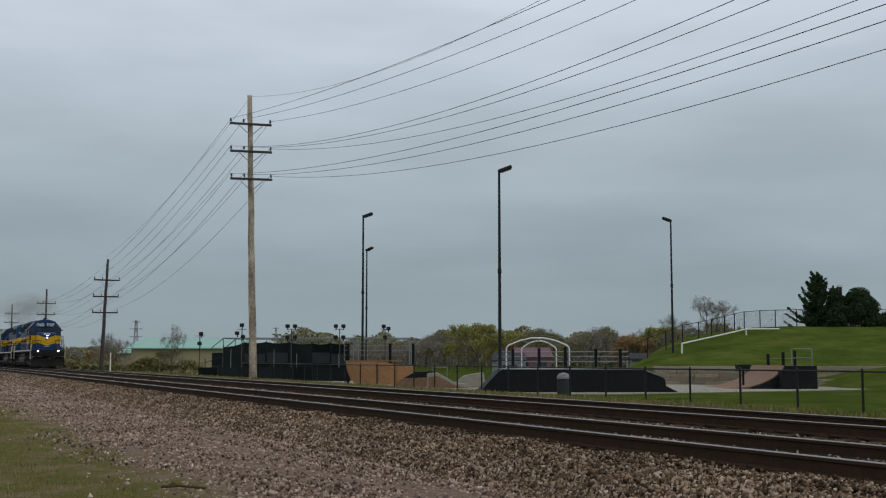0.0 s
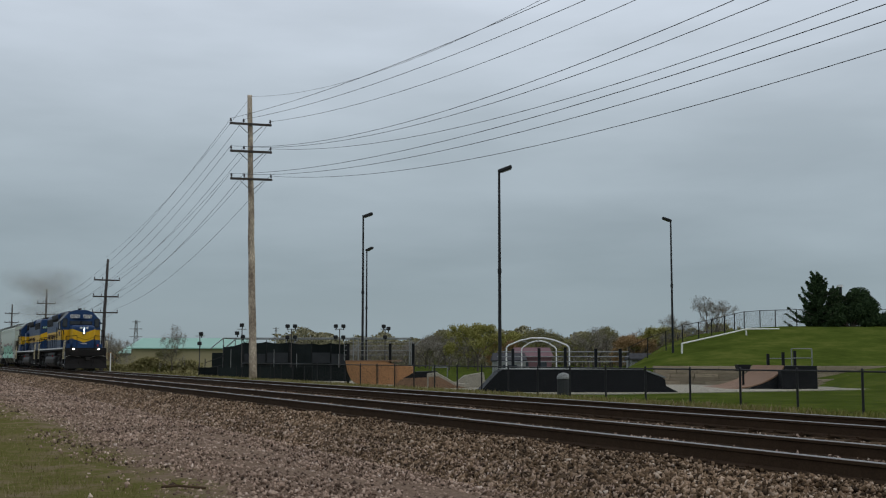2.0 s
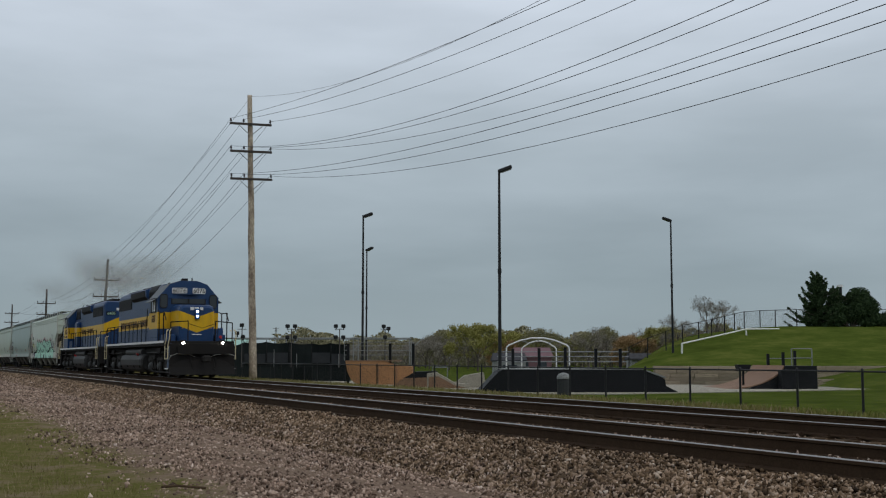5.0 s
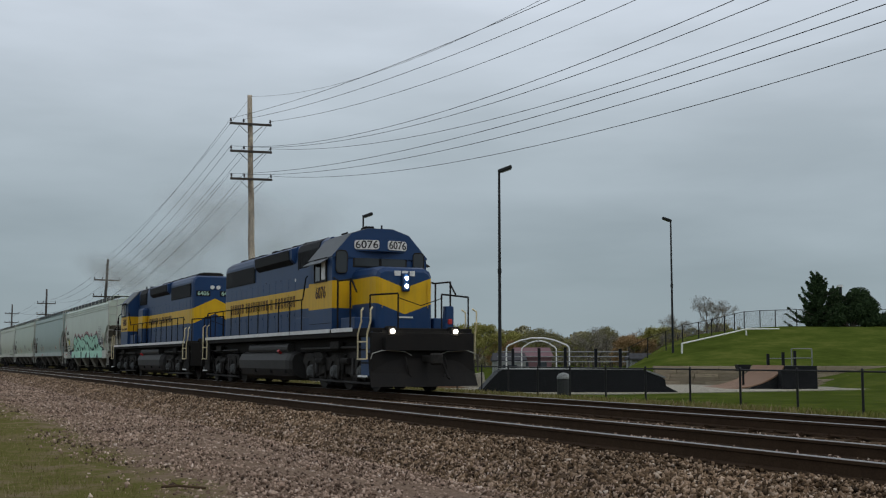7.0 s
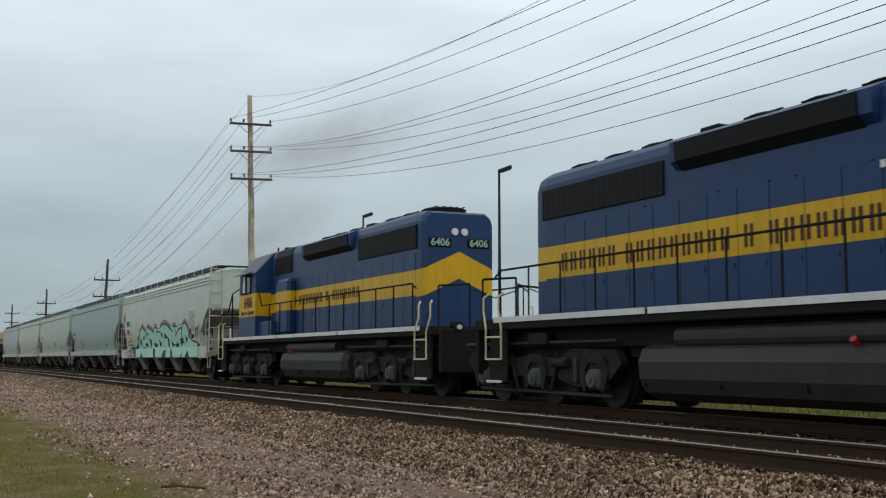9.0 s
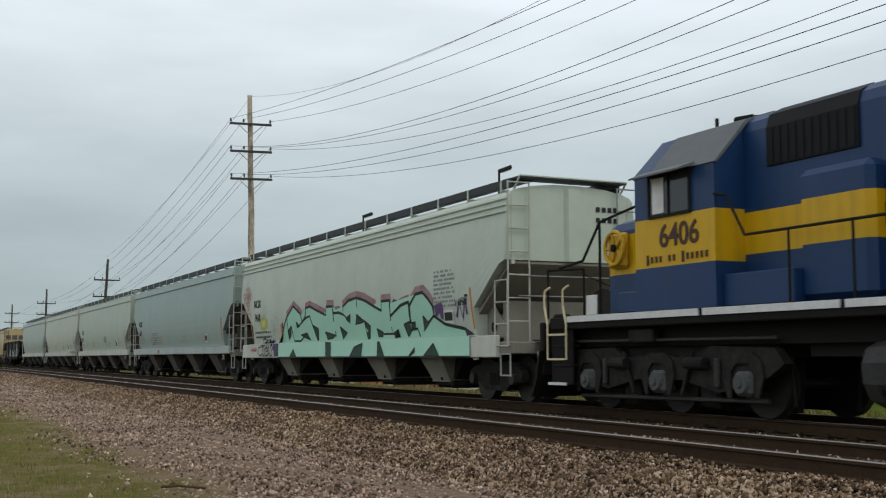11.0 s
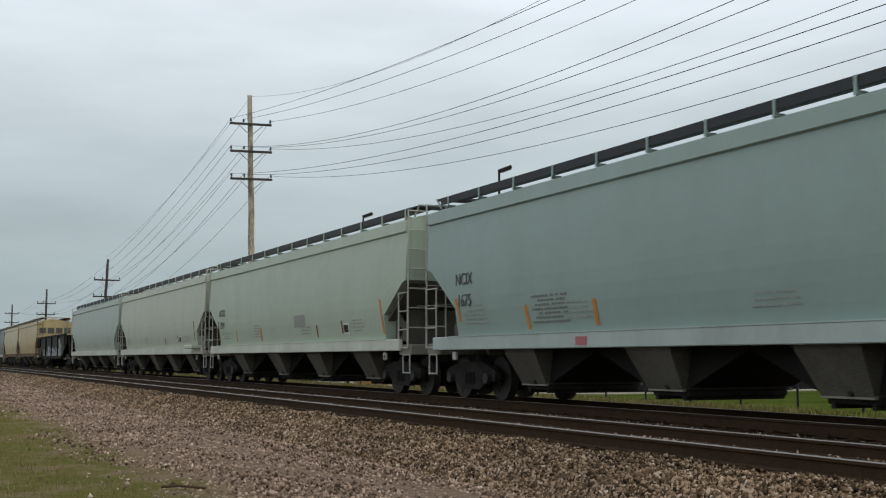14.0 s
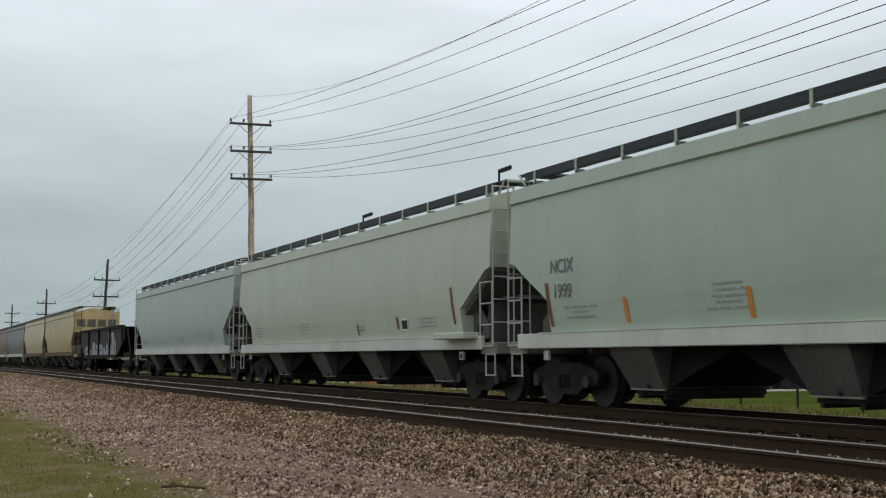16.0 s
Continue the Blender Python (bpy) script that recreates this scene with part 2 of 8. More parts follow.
def bx(cx, cy, cz, sx, sy, sz, bev=0.0, rot=None):
    bm = bmesh.new()
    box(bm, cx, cy, cz, sx, sy, sz, bev, rot)
    return bm


def rod(bm, a, b, r, r2=None, n=8):
    a, b = Vector(a), Vector(b)
    d = b - a
    q = d.to_track_quat("Z", "Y").to_matrix().to_4x4()
    m = Matrix.Translation((a + b) / 2) @ q
    bmesh.ops.create_cone(bm, cap_ends=True, segments=n, radius1=r, radius2=r if r2 is None else r2, depth=d.length, matrix=m)


def path(bm, pts, r, n=6):
    for a, b in zip(pts, pts[1:]):
        rod(bm, a, b, r, n=n)


def rd(*args, **kw):
    bm = bmesh.new()
    rod(bm, *args, **kw)
    return bm


def prism(bm, pts, a, b, axis="y"):
    """A polygon (two coordinates) drawn out along the third axis from a to b. axis y: points are x, z; axis x: points are y, z; axis z: x, y."""
    def at(p, s):
        return {"y": (p[0], s, p[1]), "x": (s, p[0], p[1]), "z": (p[0], p[1], s)}[axis]
    va = [bm.verts.new(at(p, a)) for p in pts]
    vb = [bm.verts.new(at(p, b)) for p in pts]
    n = len(pts)
    fs = [bm.faces.new(va), bm.faces.new(vb[::-1])]
    for i in range(n):
        fs.append(bm.faces.new((va[i], vb[i], vb[(i + 1) % n], va[(i + 1) % n])))
    bmesh.ops.recalc_face_normals(bm, faces=fs)
    return fs


def pr(pts, a, b, axis="y"):
    bm = bmesh.new()
    prism(bm, pts, a, b, axis)
    return bm


def loft(bm, rings, caps=True):
    """Rings of equal count joined one to the next."""
    vs = [[bm.verts.new(p) for p in ring] for ring in rings]
    n = len(rings[0])
    fs = []
    for u, w in zip(vs, vs[1:]):
        for i in range(n):
            fs.append(bm.faces.new((u[i], u[(i + 1) % n], w[(i + 1) % n], w[i])))
    if caps:
        fs += [bm.faces.new(vs[0][::-1]), bm.faces.new(vs[-1])]
    bmesh.ops.recalc_face_normals(bm, faces=fs)
    return fs


def text(name, body, size, m, material, parent, label="", thick=0.004, squeeze=1.0, bold=0.018):
    cu = bpy.data.curves.new(name, "FONT")
    cu.body, cu.size, cu.extrude = body, size, thick
    cu.offset = size * bold
    cu.align_x, cu.align_y = "CENTER", "CENTER"
    tmp = bpy.data.objects.new(name, cu)
    me = bpy.data.meshes.new_from_object(tmp)
    bpy.data.objects.remove(tmp)
    bpy.data.curves.remove(cu)
    me.materials.clear()
    me.materials.append(material)
    me.transform(Matrix.Diagonal((squeeze, 1, 1, 1)))
    ob = new(name, me)
    ob.parent = parent
    ob.matrix_basis = m
    if label:
        ob["label"] = label
    return ob


def strewn(name, base_v, base_f, pos, scale, rng, material, tilt=math.pi, parent=None):
    """Many small solids in one mesh: each turned and scaled at random. pos: n x 3; scale: n x 3."""
    n, k = len(pos), len(base_v)
    ang = rng.uniform(-tilt, tilt, (n, 3))
    cx, sx, cy, sy, cz, sz = np.cos(ang[:, 0]), np.sin(ang[:, 0]), np.cos(ang[:, 1]), np.sin(ang[:, 1]), np.cos(ang[:, 2]), np.sin(ang[:, 2])
    R = np.empty((n, 3, 3))
    R[:, 0, 0], R[:, 0, 1], R[:, 0, 2] = cy * cz, sx * sy * cz - cx * sz, cx * sy * cz + sx * sz
    R[:, 1, 0], R[:, 1, 1], R[:, 1, 2] = cy * sz, sx * sy * sz + cx * cz, cx * sy * sz - sx * cz
    R[:, 2, 0], R[:, 2, 1], R[:, 2, 2] = -sy, sx * cy, cx * cy
    v = base_v[None] * (1 + rng.uniform(-0.22, 0.22, (n, k, 3)))
    v = np.einsum("nij,nkj->nki", R, v * scale[:, None, :]) + pos[:, None, :]
    f = (base_f[None] + (np.arange(n) * k)[:, None, None]).reshape(-1, base_f.shape[1])
    me = bpy.data.meshes.new(name)
    nv, nf, c = n * k, len(f), base_f.shape[1]
    me.vertices.add(nv)
    me.vertices.foreach_set("co", v.reshape(-1).astype(np.float32))
    me.loops.add(nf * c)
    me.loops.foreach_set("vertex_index", f.reshape(-1).astype(np.int32))
    me.polygons.add(nf)
    me.polygons.foreach_set("loop_start", np.arange(0, nf * c, c, dtype=np.int32))
    me.update(calc_edges=True)
    me.materials.append(material)
    ob = new(name, me)
    if parent is not None:
        ob.parent = parent
    return ob


OCTA_V = np.array([(1, 0, 0), (-1, 0, 0), (0, 1, 0), (0, -1, 0), (0, 0, 1), (0, 0, -1), ], float)
OCTA_F = np.array([(0, 2, 4), (2, 1, 4), (1, 3, 4), (3, 0, 4), (2, 0, 5), (1, 2, 5), (3, 1, 5), (0, 3, 5)])
CUBE_V = np.array([(sx, sy, sz) for sx in (-0.75, 0.75) for sy in (-0.75, 0.75) for sz in (-0.75, 0.75)])
CUBE_F = np.array([(0, 1, 3, 2), (4, 6, 7, 5), (0, 4, 5, 1), (2, 3, 7, 6), (0, 2, 6, 4), (1, 5, 7, 3)])

# a frame of plan for the park: x across the view line, y along it, measured from the camera's foot
PARK = pose(0, 0, 0, 0, 0, YAW)


def park(x, y, z=0.0, turn=0.0):
    return PARK @ pose(x, y, z, 0, 0, turn)

# ---- ground ----
TRACK_FAR, TRACK_NEAR = 12.25, 8.25


def ramp(v, pts):
    return np.interp(v, [p[0] for p in pts], [p[1] for p in pts])


def ground_z(x, y):
    """Height of the ground over the plan (numpy arrays)."""
    base = ramp(y, [(-400, -0.5), (0, -0.46), (5.4, -0.46), (6.2, -0.62), (14.8, -0.62), (15.6, -0.42), (18, -0.35), (21, -0.55), (25, -0.76), (31, -1.0), (4000, -1.0)])
    c, s = math.cos(radians(YAW)), math.sin(radians(YAW))
    px, py = x * c + y * s, -x * s + y * c
    up = ramp(py, [(85.2, 0), (87.0, 1.30), (92, 1.75), (101, 3.0), (112, 4.85), (120, 5.2), (150, 5.2), (260, 2.0), (330, 0.0)])
    side = ramp(px - (py - 100) * 0.28, [(13.0, 0), (17.5, 0.62), (20, 0.82), (26, 0.97), (30, 1.0)])
    rise = up * np.where(py < 92, np.clip((px - 14.5) / 1.5, 0, 1) * np.maximum(side, 0.95), side)
    bank = 1.30 * ramp(px, [(25.6, 0), (27, 0.45), (31.5, 1.0)]) * ramp(py, [(62, 0), (72, 0.35), (80, 1.0), (86, 1.0), (87, 0)])
    return base + np.maximum(rise, bank)


def ground_material():
    m = bpy.data.materials.new("ground_grass_and_gravel")
    m.use_nodes = True
    nt = m.node_tree
    b = nt.nodes["Principled BSDF"]
    b.inputs["Roughness"].default_value = 1.0
    b.inputs["Specular IOR Level"].default_value = 0.0
    tc = nt.nodes.new("ShaderNodeTexCoord")
    sep = nt.nodes.new("ShaderNodeSeparateXYZ")
    nt.links.new(tc.outputs["Object"], sep.inputs[0])

    def noise(scale, detail=6.0, rough=0.6, stretch=None):
        n = node(nt, "ShaderNodeTexNoise", Scale=scale, Detail=detail, Roughness=rough)
        if stretch:
            mp = nt.nodes.new("ShaderNodeMapping")
            mp.inputs["Scale"].default_value = stretch
            nt.links.new(tc.outputs["Object"], mp.inputs[0])
            nt.links.new(mp.outputs[0], n.inputs["Vector"])
        else:
            nt.links.new(tc.outputs["Object"], n.inputs["Vector"])
        return n.outputs[0]

    def mathn(op, a, c=None, clamp=False):
        n = nt.nodes.new("ShaderNodeMath")
        n.operation, n.use_clamp = op, clamp
        for i, v in enumerate((a, c)):
            if v is None:
                continue
            if isinstance(v, (int, float)):
                n.inputs[i].default_value = v
            else:
                nt.links.new(v, n.inputs[i])
        return n.outputs[0]

    def ramp2(src, stops):
        r = nt.nodes.new("ShaderNodeValToRGB")
        while len(r.color_ramp.elements) < len(stops):
            r.color_ramp.elements.new(0.5)
        for e, (p, c) in zip(r.color_ramp.elements, stops):
            e.position, e.color = p, (*c, 1)
        nt.links.new(src, r.inputs[0])
        return r.outputs[0]

    def mixc(f, a, c):
        n = nt.nodes.new("ShaderNodeMix")
        n.data_type = "RGBA"
        nt.links.new(f, n.inputs[0])
        nt.links.new(a, n.inputs[6])
        nt.links.new(c, n.inputs[7])
        return n.outputs[2]

    lawn = ramp2(noise(0.35, 8.0, 0.7), [(0.3, (0.046, 0.064, 0.012)), (0.5, (0.072, 0.098, 0.018)), (0.72, (0.125, 0.138, 0.032))])
    verge = ramp2(noise(1.1, 8.0, 0.75), [(0.34, (0.235, 0.180, 0.130)), (0.45, (0.185, 0.150, 0.075)), (0.54, (0.118, 0.118, 0.032)), (0.62, (0.165, 0.140, 0.062)), (0.74, (0.22, 0.17, 0.118))])
    gravel = ramp2(noise(16.0, 10.0, 0.85), [(0.3, (0.055, 0.038, 0.028)), (0.5, (0.240, 0.172, 0.127)), (0.7, (0.41, 0.308, 0.236))])
    dirt = ramp2(noise(0.7, 6.0, 0.7, (0.35, 1, 1)), [(0.35, (0.150, 0.105, 0.074)), (0.65, (0.285, 0.212, 0.162))])
    gm = nt.nodes.new("ShaderNodeMix")
    gm.data_type = "RGBA"
    gm.inputs[0].default_value = 0.36
    nt.links.new(gravel, gm.inputs[6])
    nt.links.new(dirt, gm.inputs[7])
    y = sep.outputs["Y"]
    wob = mathn("MULTIPLY", mathn("SUBTRACT", noise(0.9, 6.0, 0.7), 0.5), 3.2)
    near = mathn("MULTIPLY", mathn("SUBTRACT", mathn("ADD", y, wob), 2.45), 1.6, True)
    c1 = mixc(near, verge, gm.outputs[2])
    far = mathn("MULTIPLY", mathn("SUBTRACT", mathn("ADD", y, wob), 15.8), 0.8, True)
    scruff = mixc(mathn("MULTIPLY", mathn("SUBTRACT", mathn("ADD", y, mathn("MULTIPLY", wob, 2.0)), 21.0), 0.35, True), verge, lawn)
    c2 = mixc(far, c1, scruff)
    nt.links.new(c2, b.inputs["Base Color"])
    bp = nt.nodes.new("ShaderNodeBump")
    bp.inputs["Strength"].default_value, bp.inputs["Distance"].default_value = 0.8, 0.04
    nt.links.new(noise(18.0, 8.0, 0.75), bp.inputs["Height"])
    nt.links.new(bp.outputs[0], b.inputs["Normal"])
    return m


def build_ground():
    xs = np.unique(np.concatenate([-np.geomspace(160, 4000, 22), np.arange(-160, 60, 1.6), np.geomspace(60, 4000, 18)]))
    ys = np.unique(np.concatenate([-np.geomspace(12, 4000, 16), np.arange(-12, 34, 0.5), np.arange(34, 160, 1.6), np.geomspace(160, 4000, 24)]))
    X, Y = np.meshgrid(xs, ys)
    Z = ground_z(X, Y)
    rng = np.random.default_rng(4)
    Z += np.where((Y > 0.5) & (Y < 5.5) & (np.abs(X) < 60), rng.normal(0, 0.012, X.shape), 0)
    v = np.stack([X, Y, Z], -1).reshape(-1, 3)
    nx, ny = len(xs), len(ys)
    i = np.arange(ny - 1)[:, None] * nx + np.arange(nx - 1)[None]
    f = np.stack([i, i + 1, i + nx + 1, i + nx], -1).reshape(-1, 4)
    ob = mesh_part("ground", v.tolist(), f.tolist(), ground_material(), smooth=True)
    tagged(ob, "gravel verge, lawn and grassy hill around the railway", "ground", kind="structure")


build_ground()

# ---- two tracks on one ballast bed ----


def build_bed():
    rng = np.random.default_rng(7)
    xs = np.concatenate([np.arange(-460, -60, 4.0), np.arange(-60, 42, 0.35)])
    prof = [(5.75, -0.56), (6.1, -0.42), (6.45, -0.27), (6.8, -0.19), (7.5, -0.185), (8.25, -0.185), (9.0, -0.185), (9.6, -0.19), (10.25, -0.215), (10.9, -0.19), (11.5, -0.185), (12.25, -0.185), (13.0, -0.185), (13.7, -0.19), (14.1, -0.28), (14.6, -0.46), (15.1, -0.60)]
    P = np.array(prof)
    P[:, 1] -= 0.04
    V = np.zeros((len(xs), len(P), 3))
    V[:, :, 0], V[:, :, 1], V[:, :, 2] = xs[:, None], P[None, :, 0], P[None, :, 1]
    V[:, :, 1] += rng.normal(0, 0.03, V.shape[:2])
    V[:, :, 2] += rng.normal(0, 0.014, V.shape[:2])
    n = len(P)
    i = np.arange(len(xs) - 1)[:, None] * n + np.arange(n - 1)[None]
    f = np.stack([i, i + n, i + n + 1, i + 1], -1).reshape(-1, 4)
    ob = mesh_part("ballast_bed", V.reshape(-1, 3).tolist(), f.tolist(), M_BALLAST, smooth=True)
    return tagged(ob, "brown crushed-stone ballast bed under two tracks", "ballast", kind="structure")


BED = build_bed()


def build_rails():
    head = [(-0.026, -0.007), (-0.020, 0.0), (0.020, 0.0), (0.026, -0.007)]
    web = [(-0.075, -0.178), (-0.075, -0.165), (-0.012, -0.145), (-0.012, -0.048), (-0.037, -0.036), (-0.037, -0.010), (-0.030, -0.0075), (0.030, -0.0075), (0.037, -0.010), (0.037, -0.036), (0.012, -0.048), (0.012, -0.145), (0.075, -0.165), (0.075, -0.178)]
    for cy in (TRACK_NEAR, TRACK_FAR):
        for s in (-0.7525, 0.7525):
            t = empty("rail", pose(0, cy + s, 0), "rust-brown steel rail with a worn bright head", "rail", "rails of the two tracks", "structure")
            part("rail_web", pr(web, -460, 45, "x"), M_RAILWEB, t)
            part("railhead", pr(head, -460, 45, "x"), M_RAILHEAD, t, "worn shiny railhead")


build_rails()

# ---- poles and wires ----
POLE_Y = 18.0


def ground_at(x, y):
    return float(ground_z(np.array([x * 1.0]), np.array([y * 1.0]))[0])


def utility_pole(x, top, arms, lean, wood, r0, label, tip=0.0, dy=0.0):
    z0 = ground_at(x, POLE_Y)
    t = empty("utility_pole", pose(x, POLE_Y + dy, z0 - 0.3, tip, lean, 0), label, "utility pole", "poles along the line")
    h = top - z0 + 0.3
    bm = bmesh.new()
    n = 12
    rng = random.Random(int(x))
    rings = []
    for k in range(15):
        f = k / 14
        r = r0 * (1 - 0.42 * f)
        ox, oy = rng.uniform(-0.02, 0.02), rng.uniform(-0.02, 0.02)
        rings.append([(ox + r * math.cos(2 * math.pi * i / n), oy + r * math.sin(2 * math.pi * i / n), h * f) for i in range(n)])
    loft(bm, rings)
    part("shaft", bm, wood, t, smooth=True)
    for za in arms:
        a = za - z0 + 0.3
        arm = part("crossarm", bx(0.16, 0, a, 0.10, 2.5, 0.13, 0.01), M_ARM, t)
        for s in (-1, 1):
            part("arm_brace", rd((0.2, s * 0.75, a - 0.05), (0.14, s * 0.08, a - 0.62), 0.022), M_GALV, t)
        for y in (-1.18, -0.42, 1.18):
            bm = bmesh.new()
            rod(bm, (0.16, y, a + 0.06), (0.16, y, a + 0.16), 0.02)
            rod(bm, (0.16, y, a + 0.13), (0.16, y, a + 0.30), 0.065, 0.045, 10)
            part("insulator", bm, M_PORC, arm)
    return t


POLES = [(-13.66, 12.7, (10.35, 8.75, 7.3), 0.0), (-65.96, 16.27, (14.53, 12.91, 11.29), 0.0), (-120.3, 10.9, (8.85, 7.2, 5.6), 13.0), (-172.3, 10.6, (8.6, 7.05, 5.5), 5.0), (-228.5, 10.8, (9.1, 7.5, 6.0), 2.0)]
for k, (x, top, arms, lean) in enumerate(POLES):
    utility_pole(x, top, arms, lean, M_POLE if k < 2 else M_POLEFAR, 0.24 if k < 2 else 0.20, "tall weathered wooden pole with three crossarms" if k < 2 else "leaning dark wooden pole with three crossarms", 1.6 if k == 1 else 0.0, 0.40 if k == 1 else 0.0)


def wire(ax, az, bx_, bz, y, sag, yb=None, r=0.016):
    cu = bpy.data.curves.new("power_line", "CURVE")
    cu.dimensions = "3D"
    cu.bevel_depth, cu.bevel_resolution = r, 1
    sp = cu.splines.new("POLY")
    n = 28
    sp.points.add(n)
    for i in range(n + 1):
        s = i / n
        sp.points[i].co = (ax + (bx_ - ax) * s, y + ((yb if yb is not None else y) - y) * s, az + (bz - az) * s + 4 * sag * (s * s - s), 1)
    cu.materials.append(M_WIRE)
    return tagged(new("power_line", cu), "thin dark power line sagging between poles", "power line", "power lines")


SAGS = ((0.65, 0.85, 1.12), (1.43, 1.38, 1.32), (0.93, 1.04, 1.17))
for k in range(len(POLES) - 1):
    (ax, at, aa, al), (bx_, bt, ba, bl) = POLES[k + 1], POLES[k]
    for lv in range(3):
        for i, dy in enumerate((-1.18, -0.42, 1.18)):
            sag = SAGS[lv][i] if k == 0 else 0.75 + 0.12 * i + 0.1 * lv
            # far poles lean: the attachment shifts with them
            xa = ax + 0.16 + math.sin(radians(al)) * (aa[lv] + 0.6)
            xb = bx_ + 0.16 + math.sin(radians(bl)) * (ba[lv] + 0.6)
            zb = ((10.66, 10.79, 11.31), (9.09, 9.08, 8.95), (7.6, 7.59, 7.61))[lv][i] if k == 0 else ba[lv] + 0.27
            wire(xa, aa[lv] + 0.25, xb, zb, POLE_Y + dy, sag, r=0.010)
wire(-65.9, 16.2, -13.66, 12.7, POLE_Y, 1.85, r=0.007)
wire(-119.0, 10.9, -65.9, 16.2, POLE_Y, 0.8, r=0.008)

# ---- the train ----
TRAIN = []
SPEED = 12.3


def wheelset(parent, x, radius):
    """Two wheels on an axle, spokes of wear marks on the discs; it turns about its axle."""
    bm = bmesh.new()
    rod(bm, (0, -0.72, 0), (0, 0.72, 0), 0.085, n=10)
    for s in (-1, 1):
        rod(bm, (0, s * 0.69, 0), (0, s * 0.82, 0), radius, n=24)
        rod(bm, (0, s * 0.66, 0), (0, s * 0.69, 0), radius + 0.026, n=24)
        rod(bm, (0, s * 0.82, 0), (0, s * 0.90, 0), 0.14, n=10)
        for k in range(3):
            a = k * 2.094
            rod(bm, (0.27 * math.cos(a), s * 0.80, 0.27 * math.sin(a)), (0.27 * math.cos(a), s * 0.835, 0.27 * math.sin(a)), 0.05, n=6)
    w = part("wheelset", bm, M_STEEL, parent)
    w.matrix_basis = pose(x, 0, radius)
    WHEELS.append((w, x, radius))
    return w


WHEELS = []


def rounded(cy, cz, w, h, r, n=4):
    """Outline of an upright plate with round corners."""
    out = []
    for k, (a, b) in enumerate(((1, 1), (-1, 1), (-1, -1), (1, -1))):
        for j in range(n + 1):
            q = math.pi / 2 * (k + j / n)
            out.append((cy + a * (w / 2 - r) + r * math.cos(q), cz + b * (h / 2 - r) + r * math.sin(q)))
    return out


def hand_rail(name, pts, parent, material, r=0.020):
    bm = bmesh.new()
    path(bm, pts, r)
    return part(name, bm, material, parent)


def coupler(parent, x, s):
    bm = bmesh.new()
    box(bm, x - s * 0.35, 0, 0.86, 0.7, 0.16, 0.18, 0.02)
    box(bm, x - s * 0.02, 0.03, 0.86, 0.26, 0.30, 0.30, 0.05)
    part("coupler", bm, M_UNDER, parent)
    bm = bmesh.new()
    path(bm, [(x - s * 0.55, 0.42, 0.85), (x - s * 0.25, 0.44, 0.45), (x, 0.40, 0.36), (x + s * 0.12, 0.25, 0.42)], 0.025)
    part("air_hose", bm, M_BLACK, parent)


def letter_bars(name, x0, x1, y, z, h, words, material, parent, label, normal=-1, seed=1):
    """Lettering that is a trade name: pairs of plain upright bars, word by word."""
    rng = random.Random(seed)
    bm = bmesh.new()
    total = sum(words) + 0.7 * (len(words) - 1)
    step = (x1 - x0) / total
    x = x0
    for w in words:
        for k in range(w):
            for f in (0.30, 0.70):
                box(bm, x + step * f, y, z, abs(step) * 0.19, 0.008, h * rng.uniform(0.94, 1.0))
            x += step
        x += step * 0.7
    ob = part(name, bm, material, parent, label)
    ob["kind"] = "stuff"
    return ob


M_BOARDGREEN = mat("pale_green_numerals", (0.35, 0.52, 0.42), rough=0.5)


